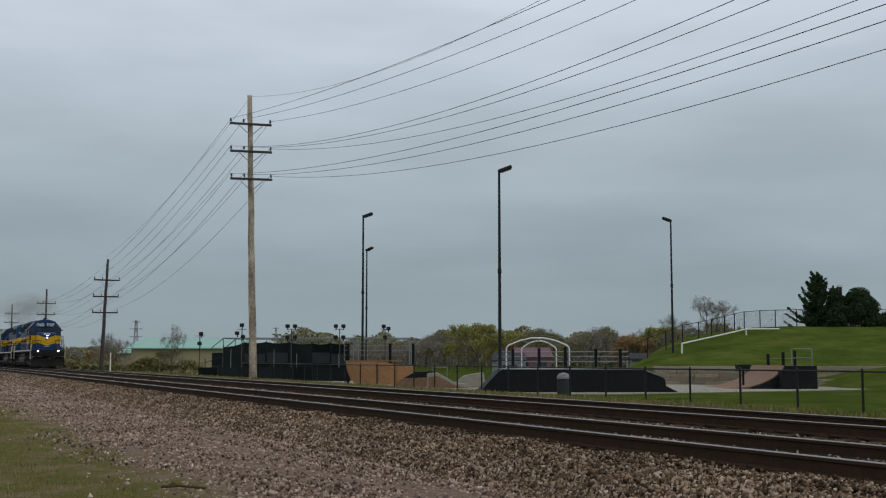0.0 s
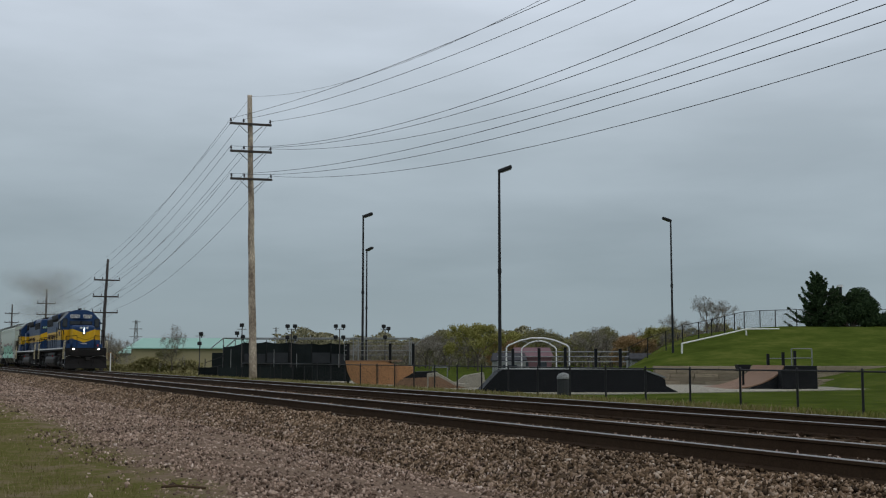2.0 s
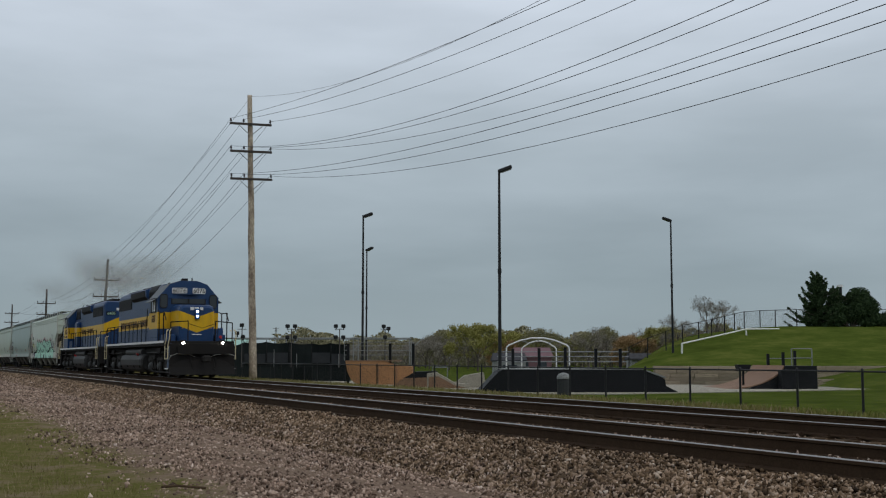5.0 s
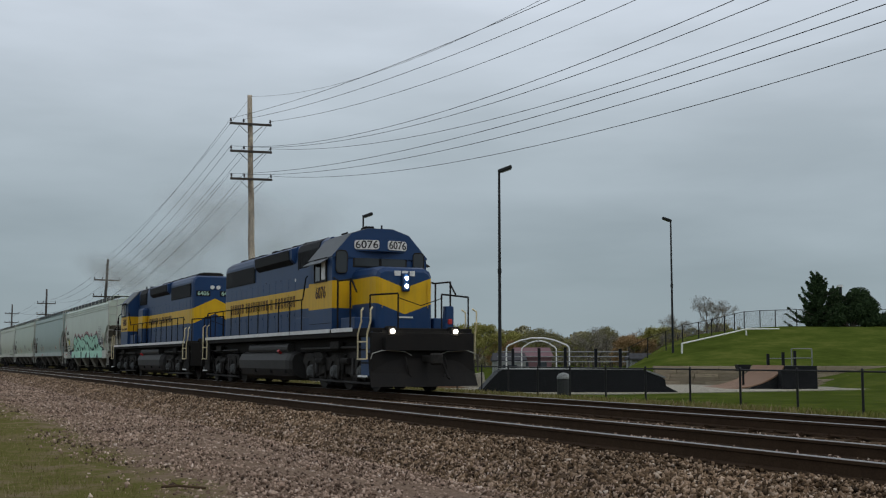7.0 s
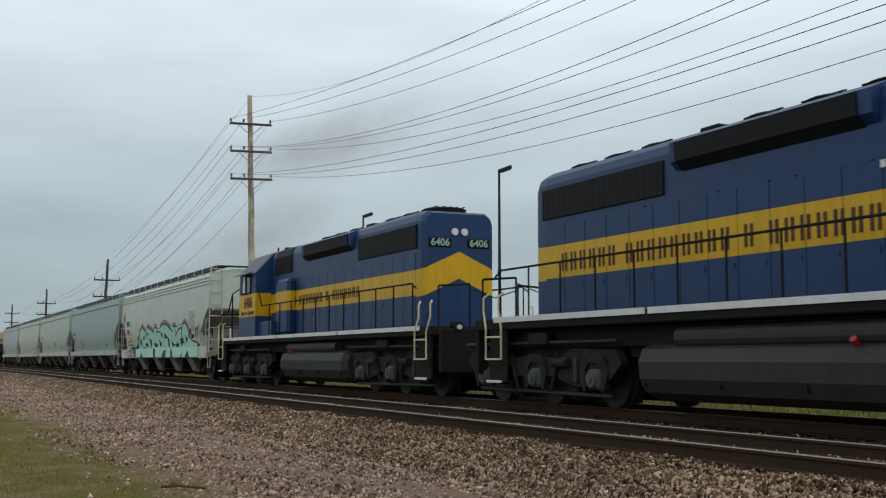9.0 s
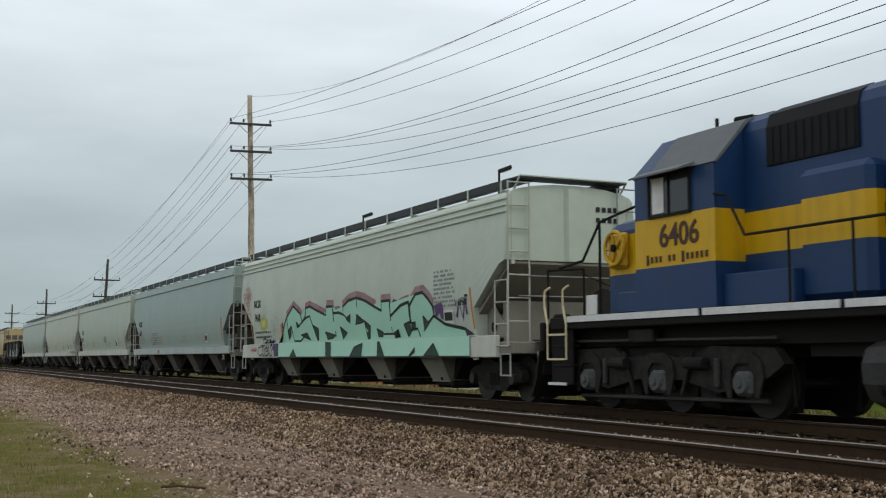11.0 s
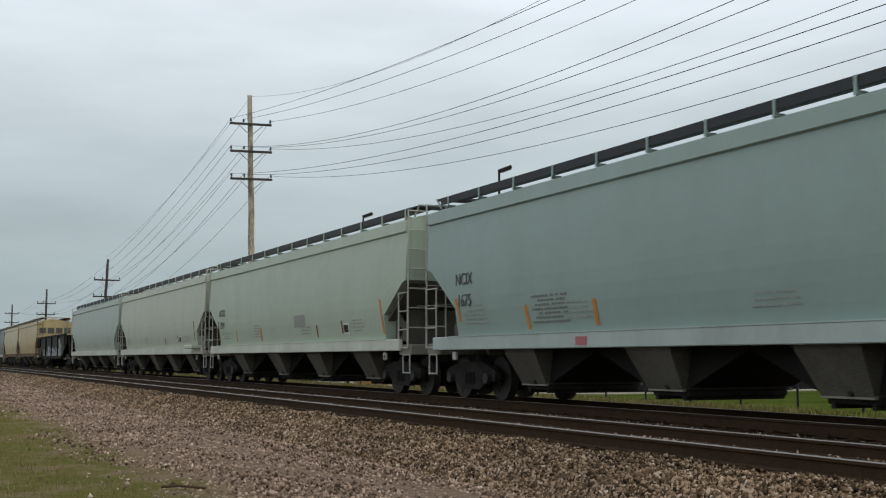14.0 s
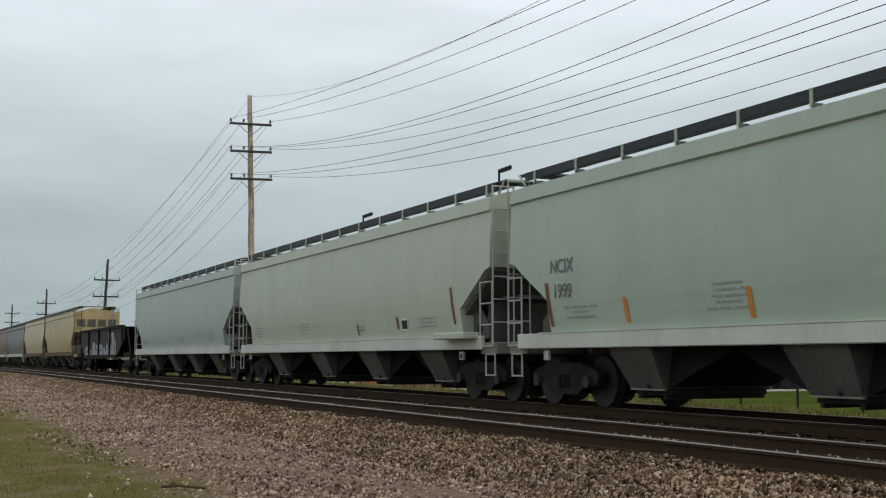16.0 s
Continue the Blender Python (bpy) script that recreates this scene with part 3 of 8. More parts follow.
def locomotive(x0, turned, name_words, number, lit, label):
    """Six-axle road locomotive: x forward to its cab end, near side either way."""
    t = empty("locomotive", pose(x0, TRACK_FAR, 0, 0, 0, 180 if turned else 0), label, "locomotive", "locomotives of the train")
    see = 1 if turned else -1  # the side that faces the camera
    cx = 0.8 if turned else 0.0  # the second type has its cab nearer the end
    fx = 1.05 if turned else 0.0
    # platform and its white edge
    part("platform", bx(0 if turned else -0.43, 0, 1.50 if turned else 1.55, 19.3 if turned else 18.4, 2.98, 0.22, 0.02), M_BLACK, t)
    sz = 1.565 if turned else 1.635
    for s in (-1, 1):
        for a, b in (((9.0, 5.2), (5.1, 2.3), (2.2, -3.4), (-3.5, -9.0)) if turned else ((7.68, 6.04), (5.88, 2.3), (2.2, -3.4), (-3.5, -8.75))):
            part("sill_stripe", bx((a + b) / 2, s * 1.505, sz, a - b, 0.03, 0.105), M_WHITE, t, "white-painted platform edge")
    # long hood with rounded shoulders
    bm = bmesh.new()
    sec = [(-0.97, 1.62), (-0.97, 4.22), (-0.92, 4.37), (-0.78, 4.48), (0.78, 4.48), (0.92, 4.37), (0.97, 4.22), (0.97, 1.62)]
    prism(bm, sec, -7.55, 4.0 + cx, "x")
    part("long_hood", bm, M_BODY, t)
    bm = bmesh.new()
    end = [[(x, y * k, 1.62 + (z - 1.62) * q) for y, z in sec] for x, k, q in ((-7.55, 1.0, 1.0), (-7.85, 0.985, 0.992), (-8.0, 0.93, 0.97))]
    loft(bm, end)
    part("hood_end", bm, M_TAIL, t)
    # doors along the hood
    for s in (-1, 1):
        for k in range(15):
            x = -7.2 + k * 0.72
            part("hood_door", bx(x, s * 0.975, 2.55, 0.703, 0.018, 1.72, 0.003), M_BODY, t)
            bm = bmesh.new()
            box(bm, x + 0.27, s * 0.99, 2.25, 0.03, 0.014, 0.10)
            part("door_latch", bm, M_BODY, t)
        # radiator intake, flared second intake, dynamic brake panel
        g = part("radiator_grille", bx(-5.65, s * 0.975, 3.84, 4.0, 0.06, 0.58, 0.01), M_GRILLE, t, "black radiator grille")
        bm = bmesh.new()
        for k in range(20):
            box(bm, -7.6 + 0.2 * k, s * 1.005, 3.84, 0.02, 0.008, 0.54)
        part("grille_bar", bm, M_GRILLE, g)
        bm = bmesh.new()
        prism(bm, [(s * 0.94, 3.86), (s * 1.10, 4.02), (s * 1.12, 4.34), (s * 0.80, 4.46)], -3.3, 1.05, "x")
        fl = part("air_intake", bm, M_BLUE, t)
        bm = bmesh.new()
        prism(bm, [(s * 0.965, 3.86), (s * 1.125, 4.02), (s * 1.145, 4.33), (s * 1.10, 4.33)], -3.15, 0.8, "x")
        part("intake_screen", bm, M_GRILLE, fl, "black intake screen")
        bm = bmesh.new()
        prism(bm, [(s * 0.93, 3.62), (s * 1.0, 3.64), (s * 1.0, 4.20), (s * 0.93, 4.40), (s * 0.70, 4.52), (s * 0.60, 4.40)], 1.35 + fx, (3.15 if turned else 3.42) + fx, "x")
        fp = part("filter_panel", bm, M_GRILLE, t, "black ribbed filter panel")
        bm = bmesh.new()
        for k in range(11 if turned else 12):
            box(bm, 1.45 + fx + k * 0.16, s * 1.008, 3.92, 0.09, 0.008, 0.52)
        part("filter_rib", bm, M_GRILLE, fp)
        # equipment boxes low on the hood beside the walkway
        part("battery_box", bx(3.2 + cx, s * 1.18, 1.86, 1.5, 0.44, 0.48, 0.02), M_BLUE, t)
        part("rivet_row", rivets(-6.9, 2.9, s * 0.975, 3.38, 26), M_GRILLE, t)
    if turned:
        part("blower_duct", bx(2.65, see * 1.08, 2.53, 1.35, 0.34, 1.80, 0.10), M_BODY, t)
    else:
        part("blower_duct", bx(2.3, see * 0.99, 2.72, 1.5, 0.12, 1.9, 0.03), M_BODY, t)
        part("hood_hatch", bx(2.55, see * 0.965, 3.32, 0.80, 0.03, 0.50, 0.01), M_BLUE, t)
        for hx, hz in ((1.1, 3.35), (2.75, 3.42), (3.45, 3.35)):
            part("warning_label", bx(hx, see * 0.99, hz, 0.09, 0.02, 0.10), M_WHITE, t)
    # roof fans, exhaust, horn
    for x in (-7.1, -5.9, -4.7, -1.9, -0.6, 0.6):
        bm = bmesh.new()
        rod(bm, (x, 0, 4.44), (x, 0, 4.58), 0.56, 0.56, 20)
        rod(bm, (x, 0, 4.58), (x, 0, 4.62), 0.58, 0.50, 20)
        f = part("roof_fan", bm, M_BLACK, t)
        bm = bmesh.new()
        for k in range(5):
            box(bm, x, -0.36 + 0.18 * k, 4.63, 0.9, 0.03, 0.02)
        part("fan_grille", bm, M_UNDER, f)
    part("exhaust_stack", bx(-3.1, 0, 4.52, 0.5, 0.95, 0.26, 0.03), M_BLACK, t)
    # cab
    cs = [(-1.52, 1.62), (-1.52, 3.78), (-0.92, 4.42), (-0.40, 4.58), (0.40, 4.58), (0.92, 4.42), (1.52, 3.78), (1.52, 1.62)]
    bm = bmesh.new()
    prism(bm, [(y, z) for y, z in cs], 3.95, 6.0, "x")
    cab = part("cab", bm, M_CAB, t)
    bm = bmesh.new()
    up = [(-1.55, 3.76), (-0.94, 4.44), (-0.41, 4.61), (0.41, 4.61), (0.94, 4.44), (1.55, 3.76), (1.50, 3.75), (0.90, 4.40), (0.40, 4.56), (-0.40, 4.56), (-0.90, 4.40), (-1.50, 3.75)]
    n = len(up)
    roof_end = 5.62 if turned else 6.0
    prism(bm, up, 3.90, roof_end, "x")
    part("cab_roof", bm, M_ROOF, cab, "dull grey cab roof")
    bm = bmesh.new()
    prism(bm, [(-1.54, 3.78), (-0.93, 4.43), (-0.405, 4.595), (0.405, 4.595), (0.93, 4.43), (1.54, 3.78), (1.49, 3.74), (-1.49, 3.74)], roof_end, 6.04, "x")
    part("cab_brow", bm, M_BLUE, cab)
    for s in (-1, 1):
        wnd = part("cab_window", bx(5.05, s * 1.525, 3.42, 1.02, 0.03, 0.62, 0.01), M_GLASS, cab)
        bm = bmesh.new()
        for z in (3.09, 3.75):
            box(bm, 5.05, s * 1.535, z, 1.08, 0.05, 0.035)
        for x in (4.525, 5.05, 5.575):
            box(bm, x, s * 1.535, 3.42, 0.035, 0.05, 0.66)
        part("window_frame", bm, M_UNDER, wnd)
        # white panel paints the daylight seen through the cab windows
        part("bright_pane", bx(5.32, s * 1.545, 3.42, 0.30, 0.02, 0.56), M_WHITE, wnd, "white pane painted as daylight through the cab")
        bm = bmesh.new()
        if turned:
            prism(bm, [(s * 1.53, 3.84), (s * 1.84, 3.72), (s * 1.84, 3.69), (s * 1.53, 3.80)], 4.4, 5.7, "x")
        else:
            prism(bm, [(s * 1.50, 3.76), (s * 1.78, 3.60), (s * 1.78, 3.575), (s * 1.50, 3.73)], 4.12, 5.72, "x")
        part("awning", bm, M_ROOF, cab, "grey sunshade over the side window")
        bm = bmesh.new()
        prism(bm, rounded(s * 1.24, 3.615, 0.33, 0.62, 0.09), 6.02, 6.05, "x")
        dw = part("front_door_window", bm, M_GLASS, cab)
        bm = bmesh.new()
        rim = rounded(s * 1.24, 3.615, 0.35, 0.64, 0.10)
        path(bm, [(6.05, y, z) for y, z in rim + rim[:1]], 0.016)
        part("window_frame", bm, M_UNDER, dw)
        part("windscreen", bx(6.018, s * 0.43, 3.70, 0.03, 0.78, 0.40, 0.01), M_GLASS, cab)
        ya, yb = s * 0.86, s * 0.11
        nx, ny = 0.748, s * 0.253
        d = math.hypot(nx, ny)
        nx, ny = nx / d, ny / d
        bm = bmesh.new()
        prism(bm, [(5.98, ya), (6.02, ya), (6.27, yb), (6.27, yb - s * 0.12), (5.98, yb - s * 0.12)], 3.93, 4.30, "z")
        housing = part("number_board_housing", bm, M_BLUE, cab)
        mx, my = (6.02 + 6.27) / 2, (ya + yb) / 2
        turn = math.degrees(math.atan2(ny, nx))
        rm = pose(mx + nx * 0.012, my + ny * 0.012, 4.115, 0, 0, turn)
        bm = bmesh.new()
        prism(bm, rounded(0, 0, 0.74, 0.265, 0.08), -0.02, 0.02, "x")
        bm.transform(rm)
        nb = part("number_board", bm, M_WHITE, housing, "white number board")
        text("board_number", number, 0.31, pose(mx + nx * 0.036, my + ny * 0.036, 4.11, 90, 0, 90 + turn), M_TEXT, nb, squeeze=1.12, bold=0.010)
        # number on the cab side
        text("cab_number", number, 0.50 if turned else 0.47, pose(4.83 if turned else 5.03, s * 1.528, 2.76, 90, 0, 0 if s < 0 else 180), M_TEXTBROWN, cab, "dark running number", squeeze=1.02 if turned else 0.95)
    part("windscreen_frame", bx(6.0, 0, 3.70, 0.03, 1.74, 0.46, 0.01), M_UNDER, cab)
    cab.matrix_basis = pose(cx, 0, 0) if turned else pose(-0.13, 0, 0) @ Matrix.Diagonal((1, 0.945, 0.99, 1))
    if not turned:
        # seams, grab rail and louvres on the cab side
        for z in (1.98, 2.03, 2.08):
            part("louvre", bx(6.3, see * 0.945, z, 0.34, 0.02, 0.018), M_BLUE, t)
        part("cab_seam", bx(4.9, see * 1.438, 1.86, 1.9, 0.012, 0.014), M_GRILLE, t)
        part("roof_hatch_rail", rd((4.75, see * 0.75, 4.475), (5.2, see * 0.75, 4.475), 0.025), M_BLACK, t)
    bm = bmesh.new()
    box(bm, 4.9, 0, 4.66, 0.5, 0.10, 0.06)
    for k in (-1, 0, 1):
        rod(bm, (4.75, k * 0.1, 4.72), (5.15, k * 0.1, 4.72), 0.03, 0.06)
    part("air_horn", bm, M_BLACK, cab)
    part("antenna", rd((5.4, 0.3, 4.58), (5.4, 0.3, 4.78), 0.03), M_BLACK, cab)
    # low nose
    bm = bmesh.new()
    ns = [(-0.93, 1.62), (-0.93, 3.10), (-0.86, 3.24), (-0.70, 3.31), (0.70, 3.31), (0.86, 3.24), (0.93, 3.10), (0.93, 1.62)]
    rings = [[(x, y * k, 1.62 + (z - 1.62) * q) for y, z in ns] for x, k, q in ((6.0, 1.0, 1.0), (7.52, 1.0, 0.985), (7.72, 0.97, 0.955), (7.80, 0.90, 0.90))]
    loft(bm, rings)
    nose = part("nose", bm, M_NOSE, t)
    bm = bmesh.new()
    for k, w in enumerate((0.20, 0.20, 0.16)):
        box(bm, 7.81, -0.24 + 0.24 * k, 3.10, 0.012, w, 0.13)
    part("nose_emblem", bm, M_WHITE, nose, "white block emblem on the nose")
    bm = bmesh.new()
    box(bm, 7.86, 0, 2.86, 0.12, 0.24, 0.48, 0.03)
    part("headlight_housing", bm, M_BLUE, nose)
    for z in (2.97, 2.76):
        part("headlight", rd((7.91, 0, z), (7.945, 0, z), 0.052, n=14), M_HEADLIGHT if lit else M_WHITE, nose, "lit headlight")
    for s in (-1, 1):
        part("nose_grab_iron", rd((7.83, s * 0.74, 2.2), (7.83, s * 0.74, 2.85), 0.012), M_YELLOW, nose)
    nose.matrix_basis = Matrix.Translation((0.8, 0, 0)) if turned else Matrix.Translation((-0.11, 0, -0.03)) @ Matrix.Diagonal((1, 0.90, 1.03, 1))
    bm = bmesh.new()
    box(bm, 7.83, 0, 1.95, 0.02, 0.5, 0.04)
    part("nose_label", bm, M_WHITE, nose)
    # ends: pilot, steps, handrails, coupler, plough
    for s, x, back in ((1, 9.75 if turned else 8.62, 0.42 if turned else 0.1), (-1, -9.75 if turned else -9.35, 0.62)):
        part("pilot_plate", bx(x + s * 0.28, 0, 1.05, 0.14, 2.9, 0.98, 0.02), M_BLACK, t)
        coupler(t, s * (10.9 if turned and s < 0 else 10.44 if turned or s < 0 else 9.7), s)
        part("end_platform", bx(x, 0, 1.57, 0.62, 2.3, 0.05), M_UNDER, t)
        for q in (-1, 1):
            xs = x - s * back
            bm = bmesh.new()
            for k in range(4):
                box(bm, xs, q * 1.34, 0.42 + 0.34 * k, 0.62, 0.22, 0.035)
            part("step_well", bm, M_UNDER, t)
            part("step_back", bx(xs, q * 1.40, 0.98, 0.74, 0.05, 1.14, 0.01), M_BLUE if s > 0 and not turned else M_BLACK, t)
            for zz in (0.86, 1.30):
                part("step_rung", bx(xs, q * 1.55, zz, 0.62, 0.03, 0.035), M_HANDRAIL, t)
            part("step_edge", bx(xs, q * 1.52, 0.42, 0.62, 0.03, 0.05), M_WHITE, t)
            for e in (-0.33, 0.33):
                hand_rail("step_handrail", [(xs + e, q * 1.53, 0.85), (xs + e, q * 1.53, 1.48), (xs + e + s * 0.16, q * 1.50, 1.82), (xs + e + s * 0.16, q * 1.50, 2.10), (xs + e + s * 0.08, q * 1.42, 2.18)], t, M_HANDRAIL, 0.022)
            hand_rail("corner_handrail", [(x + s * 0.1, q * 1.40, 1.6), (x + s * 0.1, q * 1.40, 2.50), (x + s * 0.1, q * 0.62, 2.56), (x + s * 0.1, q * 0.62, 1.6)], t, M_BLACK, 0.024)
        hand_rail("end_handrail", [(x + s * 0.1, -0.62, 2.45), (x + s * 0.15, 0, 2.25), (x + s * 0.1, 0.62, 2.45)], t, M_BLACK, 0.012)
        if s > 0 or turned:
            dy = 1.02 if turned else 0.89
            for q in (-1, 1):
                dl = part("ditch_light", rd((x + s * 0.36, q * dy, 1.57), (x + s * 0.42, q * dy, 1.57), 0.055, n=14), M_DITCH if (lit and s > 0) else M_WHITE, t, "lit ditch light" if lit else "")
                part("ditch_light_housing", bx(x + s * 0.25, q * dy, 1.57, 0.24, 0.26, 0.26, 0.03), M_BLACK, t)
    if not turned:
        part("marker_box", bx(8.62, 0.86, 1.92, 0.2, 0.24, 0.66, 0.02), M_BLUE, t)
        part("marker_lamp", bx(8.73, 0.86, 1.84, 0.06, 0.12, 0.14, 0.02), M_REDLAMP, t, "red marker lamp")
    bm = bmesh.new()
    px = 9.82 if turned else 8.69
    pw = 1.0 if turned else 0.945
    rings = []
    for k in range(9):
        q = -1 + k / 4
        d = 0.28 * (1 - q * q)
        face = [(0.12 + d * 0.5, 1.56, 1.02 - 0.10 * (1 - q * q)), (0.20 + d * 0.5, 1.56, 0.80), (0.26 + d * 0.8, 1.57, 0.50), (0.42 + d, 1.58, 0.16)]
        rings.append([(px + fx_, q * w_ * pw, z_) for fx_, w_, z_ in face] + [(px + fx_ - 0.07, q * w_ * pw, z_) for fx_, w_, z_ in face[::-1]])
    loft(bm, rings)
    for q in (-1, 1):
        hand_rail("cut_lever", [(px + 0.30, q * 0.35, 0.95), (px + 0.42, q * 0.60, 1.05), (px + 0.42, q * 1.20, 1.08), (px + 0.34, q * 1.45, 1.00), (px + 0.30, q * 1.48, 0.86)], t, M_LADDER, 0.010)
        hand_rail("brake_hose", [(px + 0.36, q * 0.55, 0.92), (px + 0.50, q * 0.55, 0.70), (px + 0.48, q * 0.50, 0.48), (px + 0.52, q * 0.44, 0.40)], t, M_BLACK, 0.025)
    part("snow_plough", bm, M_BLACK, t, "dirty dark steel plough")
    # side handrails on stanchions
    for s in (-1, 1):
        zt, zb = 2.62, 1.62
        xs = [-8.55 + 1.18 * k for k in range(11)]
        for x in xs:
            part("stanchion", rd((x, s * 1.47, zb - 0.1), (x, s * 1.47, zt), 0.019, n=6), M_BLACK, t)
        hand_rail("side_handrail", [(-8.75, s * 1.47, zt - 0.12), (-8.5, s * 1.47, zt), (3.35 + cx, s * 1.47, zt), (3.72 + cx, s * 1.50, zt + 0.62), (3.95 + cx, s * 1.53, zt + 0.66)], t, M_BLACK, 0.021)
        if turned:
            part("stanchion", rd((7.95, s * 1.47, zb - 0.1), (7.95, s * 1.47, 3.2), 0.026, n=6), M_BLACK, t)
            hand_rail("front_handrail", [(6.82, s * 1.45, 3.36), (7.95, s * 1.47, 3.2), (8.5, s * 1.47, 2.58), (9.3, s * 1.47, 2.5)], t, M_BLACK, 0.024)
        else:
            for x in (6.45, 7.45):
                part("stanchion", rd((x, s * 1.47, zb - 0.1), (x, s * 1.47, 3.0), 0.028, n=6), M_BLACK, t)
            hand_rail("front_handrail", [(5.9, s * 1.40, 3.12), (6.45, s * 1.44, 3.0), (7.45, s * 1.44, 2.98), (7.85, s * 1.44, 2.62)], t, M_BLACK, 0.024)
        part("walkway_step_box", bx(7.0, s * 1.15, 1.80, 1.1, 0.46, 0.35, 0.02), M_BLUE, t)
    # under the frame
    bm = bmesh.new()
    sec = [(-1.24, 1.10), (-1.42, 1.02), (-1.50, 0.82), (-1.48, 0.55), (-1.36, 0.33), (-1.08, 0.20), (1.08, 0.20), (1.36, 0.33), (1.48, 0.55), (1.50, 0.82), (1.42, 1.02), (1.24, 1.10)]
    loft(bm, [[(x, y * k, 0.66 + (z - 0.66) * q) for y, z in sec] for x, k, q in ((-3.85, 0.9, 0.85), (-3.7, 1, 1), (1.75, 1, 1), (2.0, 0.97, 0.95), (2.1, 0.92, 0.88))])
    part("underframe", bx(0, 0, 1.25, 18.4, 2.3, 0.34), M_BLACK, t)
    # added black filler box that keeps the underside dark above the tank
    part("underframe_fill", bx(-0.3 if turned else -0.95, 0, 1.15, 7.4, 2.0, 0.5), M_BLACK, t)
    tank = part("fuel_tank", bm, M_TANK, t)
    for s in (-1, 1):
        for x in (-3.6, -1.7, 0.1, 1.7):
            part("tank_strap", bx(x, s * 1.44, 0.62, 0.06, 0.08, 0.4), M_BLACK, tank)
        part("air_reservoir", rd((-2.9, s * 1.22, 1.20), (1.6, s * 1.22, 1.20), 0.17, n=14), M_TANK, t)
        part("fuel_filler", rd((0.95, s * 1.35, 1.0), (1.0, s * 1.5, 1.12), 0.05), M_REDLAMP, tank)
    for c in (-6.63, 6.63) if turned else (-7.55, 5.6):
        for s in (-1, 1):
            frame_bm = bmesh.new()
            prism(frame_bm, [(c - 2.95, 0.80), (c - 2.75, 1.02), (c - 1.3, 1.06), (c - 1.0, 0.90), (c + 1.0, 0.90), (c + 1.3, 1.06), (c + 2.75, 1.02), (c + 2.95, 0.80), (c + 2.6, 0.52), (c + 1.5, 0.36), (c + 0.6, 0.54), (c - 0.6, 0.54), (c - 1.5, 0.36), (c - 2.6, 0.60)], s * 1.06, s * 1.22, "y")
            part("truck_side", frame_bm, M_UNDER, t)
            # added black plate, closes the see-through gaps between the wheels
            part("truck_fill", pr([(c - 2.6, 0.95), (c + 2.6, 0.95), (c + 2.5, 0.09), (c - 2.5, 0.09)], s * 0.50, s * 0.62, "y"), M_BLACK, t)
        tr = part("truck_frame", bx(c, 0, 1.0, 5.2, 2.0, 0.22), M_UNDER, t)
        for a in (-2.1, 0.0, 2.1):
            wheelset(t, c + a, 0.508)
            for s in (-1, 1):
                bm = bmesh.new()
                box(bm, c + a, s * 1.15, 0.508, 0.38, 0.26, 0.36, 0.05)
                rod(bm, (c + a, s * 1.27, 0.508), (c + a, s * 1.33, 0.508), 0.17, 0.14, 14)
                rod(bm, (c + a, s * 1.33, 0.508), (c + a, s * 1.36, 0.508), 0.07, 0.06, 10)
                part("journal_box", bm, M_DUSTY, tr, "dust-grey axle box")
                part("pedestal_arch", pr([(c + a - 0.46, 0.62), (c + a - 0.40, 0.84), (c + a - 0.22, 0.96), (c + a + 0.22, 0.96), (c + a + 0.40, 0.84), (c + a + 0.46, 0.62), (c + a + 0.34, 0.30), (c + a + 0.26, 0.30), (c + a + 0.26, 0.68), (c + a + 0.14, 0.80), (c + a - 0.14, 0.80), (c + a - 0.26, 0.68), (c + a - 0.26, 0.30), (c + a - 0.34, 0.30)], s * 1.222, s * 1.265, "y"), M_UNDER, tr)
                for e in (-0.62, 0.62):
                    part("coil_spring", rd((c + a + e * 0.45, s * 1.14, 0.66), (c + a + e * 0.45, s * 1.14, 0.92), 0.09, n=10), M_UNDER, tr)
        for s in (-1, 1):
            for a in (-1.05, 1.05):
                part("brake_cylinder", rd((c + a - 0.25, s * 1.30, 0.80), (c + a + 0.25, s * 1.28, 0.80), 0.09, n=12), M_UNDER, tr)
            for a in (-1.05, 1.05):
                part("brake_shoe", bx(c + a, s * 0.98, 0.34, 0.46, 0.16, 0.42, 0.05), M_UNDER, tr)
                part("shock_strut", rd((c + a * 0.62, s * 1.26, 0.30), (c + a * 0.9, s * 1.26, 0.98), 0.035, n=8), M_UNDER, tr)
                part("brake_hanger", bx(c + a * 1.45, s * 1.25, 0.66, 0.12, 0.08, 0.44, 0.02), M_TANK, tr)
            part("brake_pull_rod", rd((c - 2.5, s * 1.12, 0.26), (c + 2.5, s * 1.12, 0.22), 0.035, n=6), M_TANK, tr)
            part("air_pipe", rd((c - 2.9, s * 1.28, 1.16), (c + 2.9, s * 1.28, 1.18), 0.03, n=6), M_TANK, tr)
            part("equipment_box", bx(c + 0.3, s * 1.30, 1.24, 0.7, 0.14, 0.22, 0.02), M_UNDER, tr)
            part("sand_pipe", rd((c - 2.8, s * 0.95, 0.9), (c - 2.75, s * 0.85, 0.2), 0.02, n=6), M_UNDER, tr)
    # trade name on the hood as plain bars
    if turned:
        letter_bars("trade_name", 3.2, -3.8, see * 0.992, 2.70, 0.30, name_words, M_TEXTBROWN, t, "dark lettering reduced to bars")
        part("cab_script", script_bars(5.65, 4.15, see * 1.53, 2.42), M_TEXTBROWN, cab, "small dark script under the number")["kind"] = "stuff"
        bw = bmesh.new()
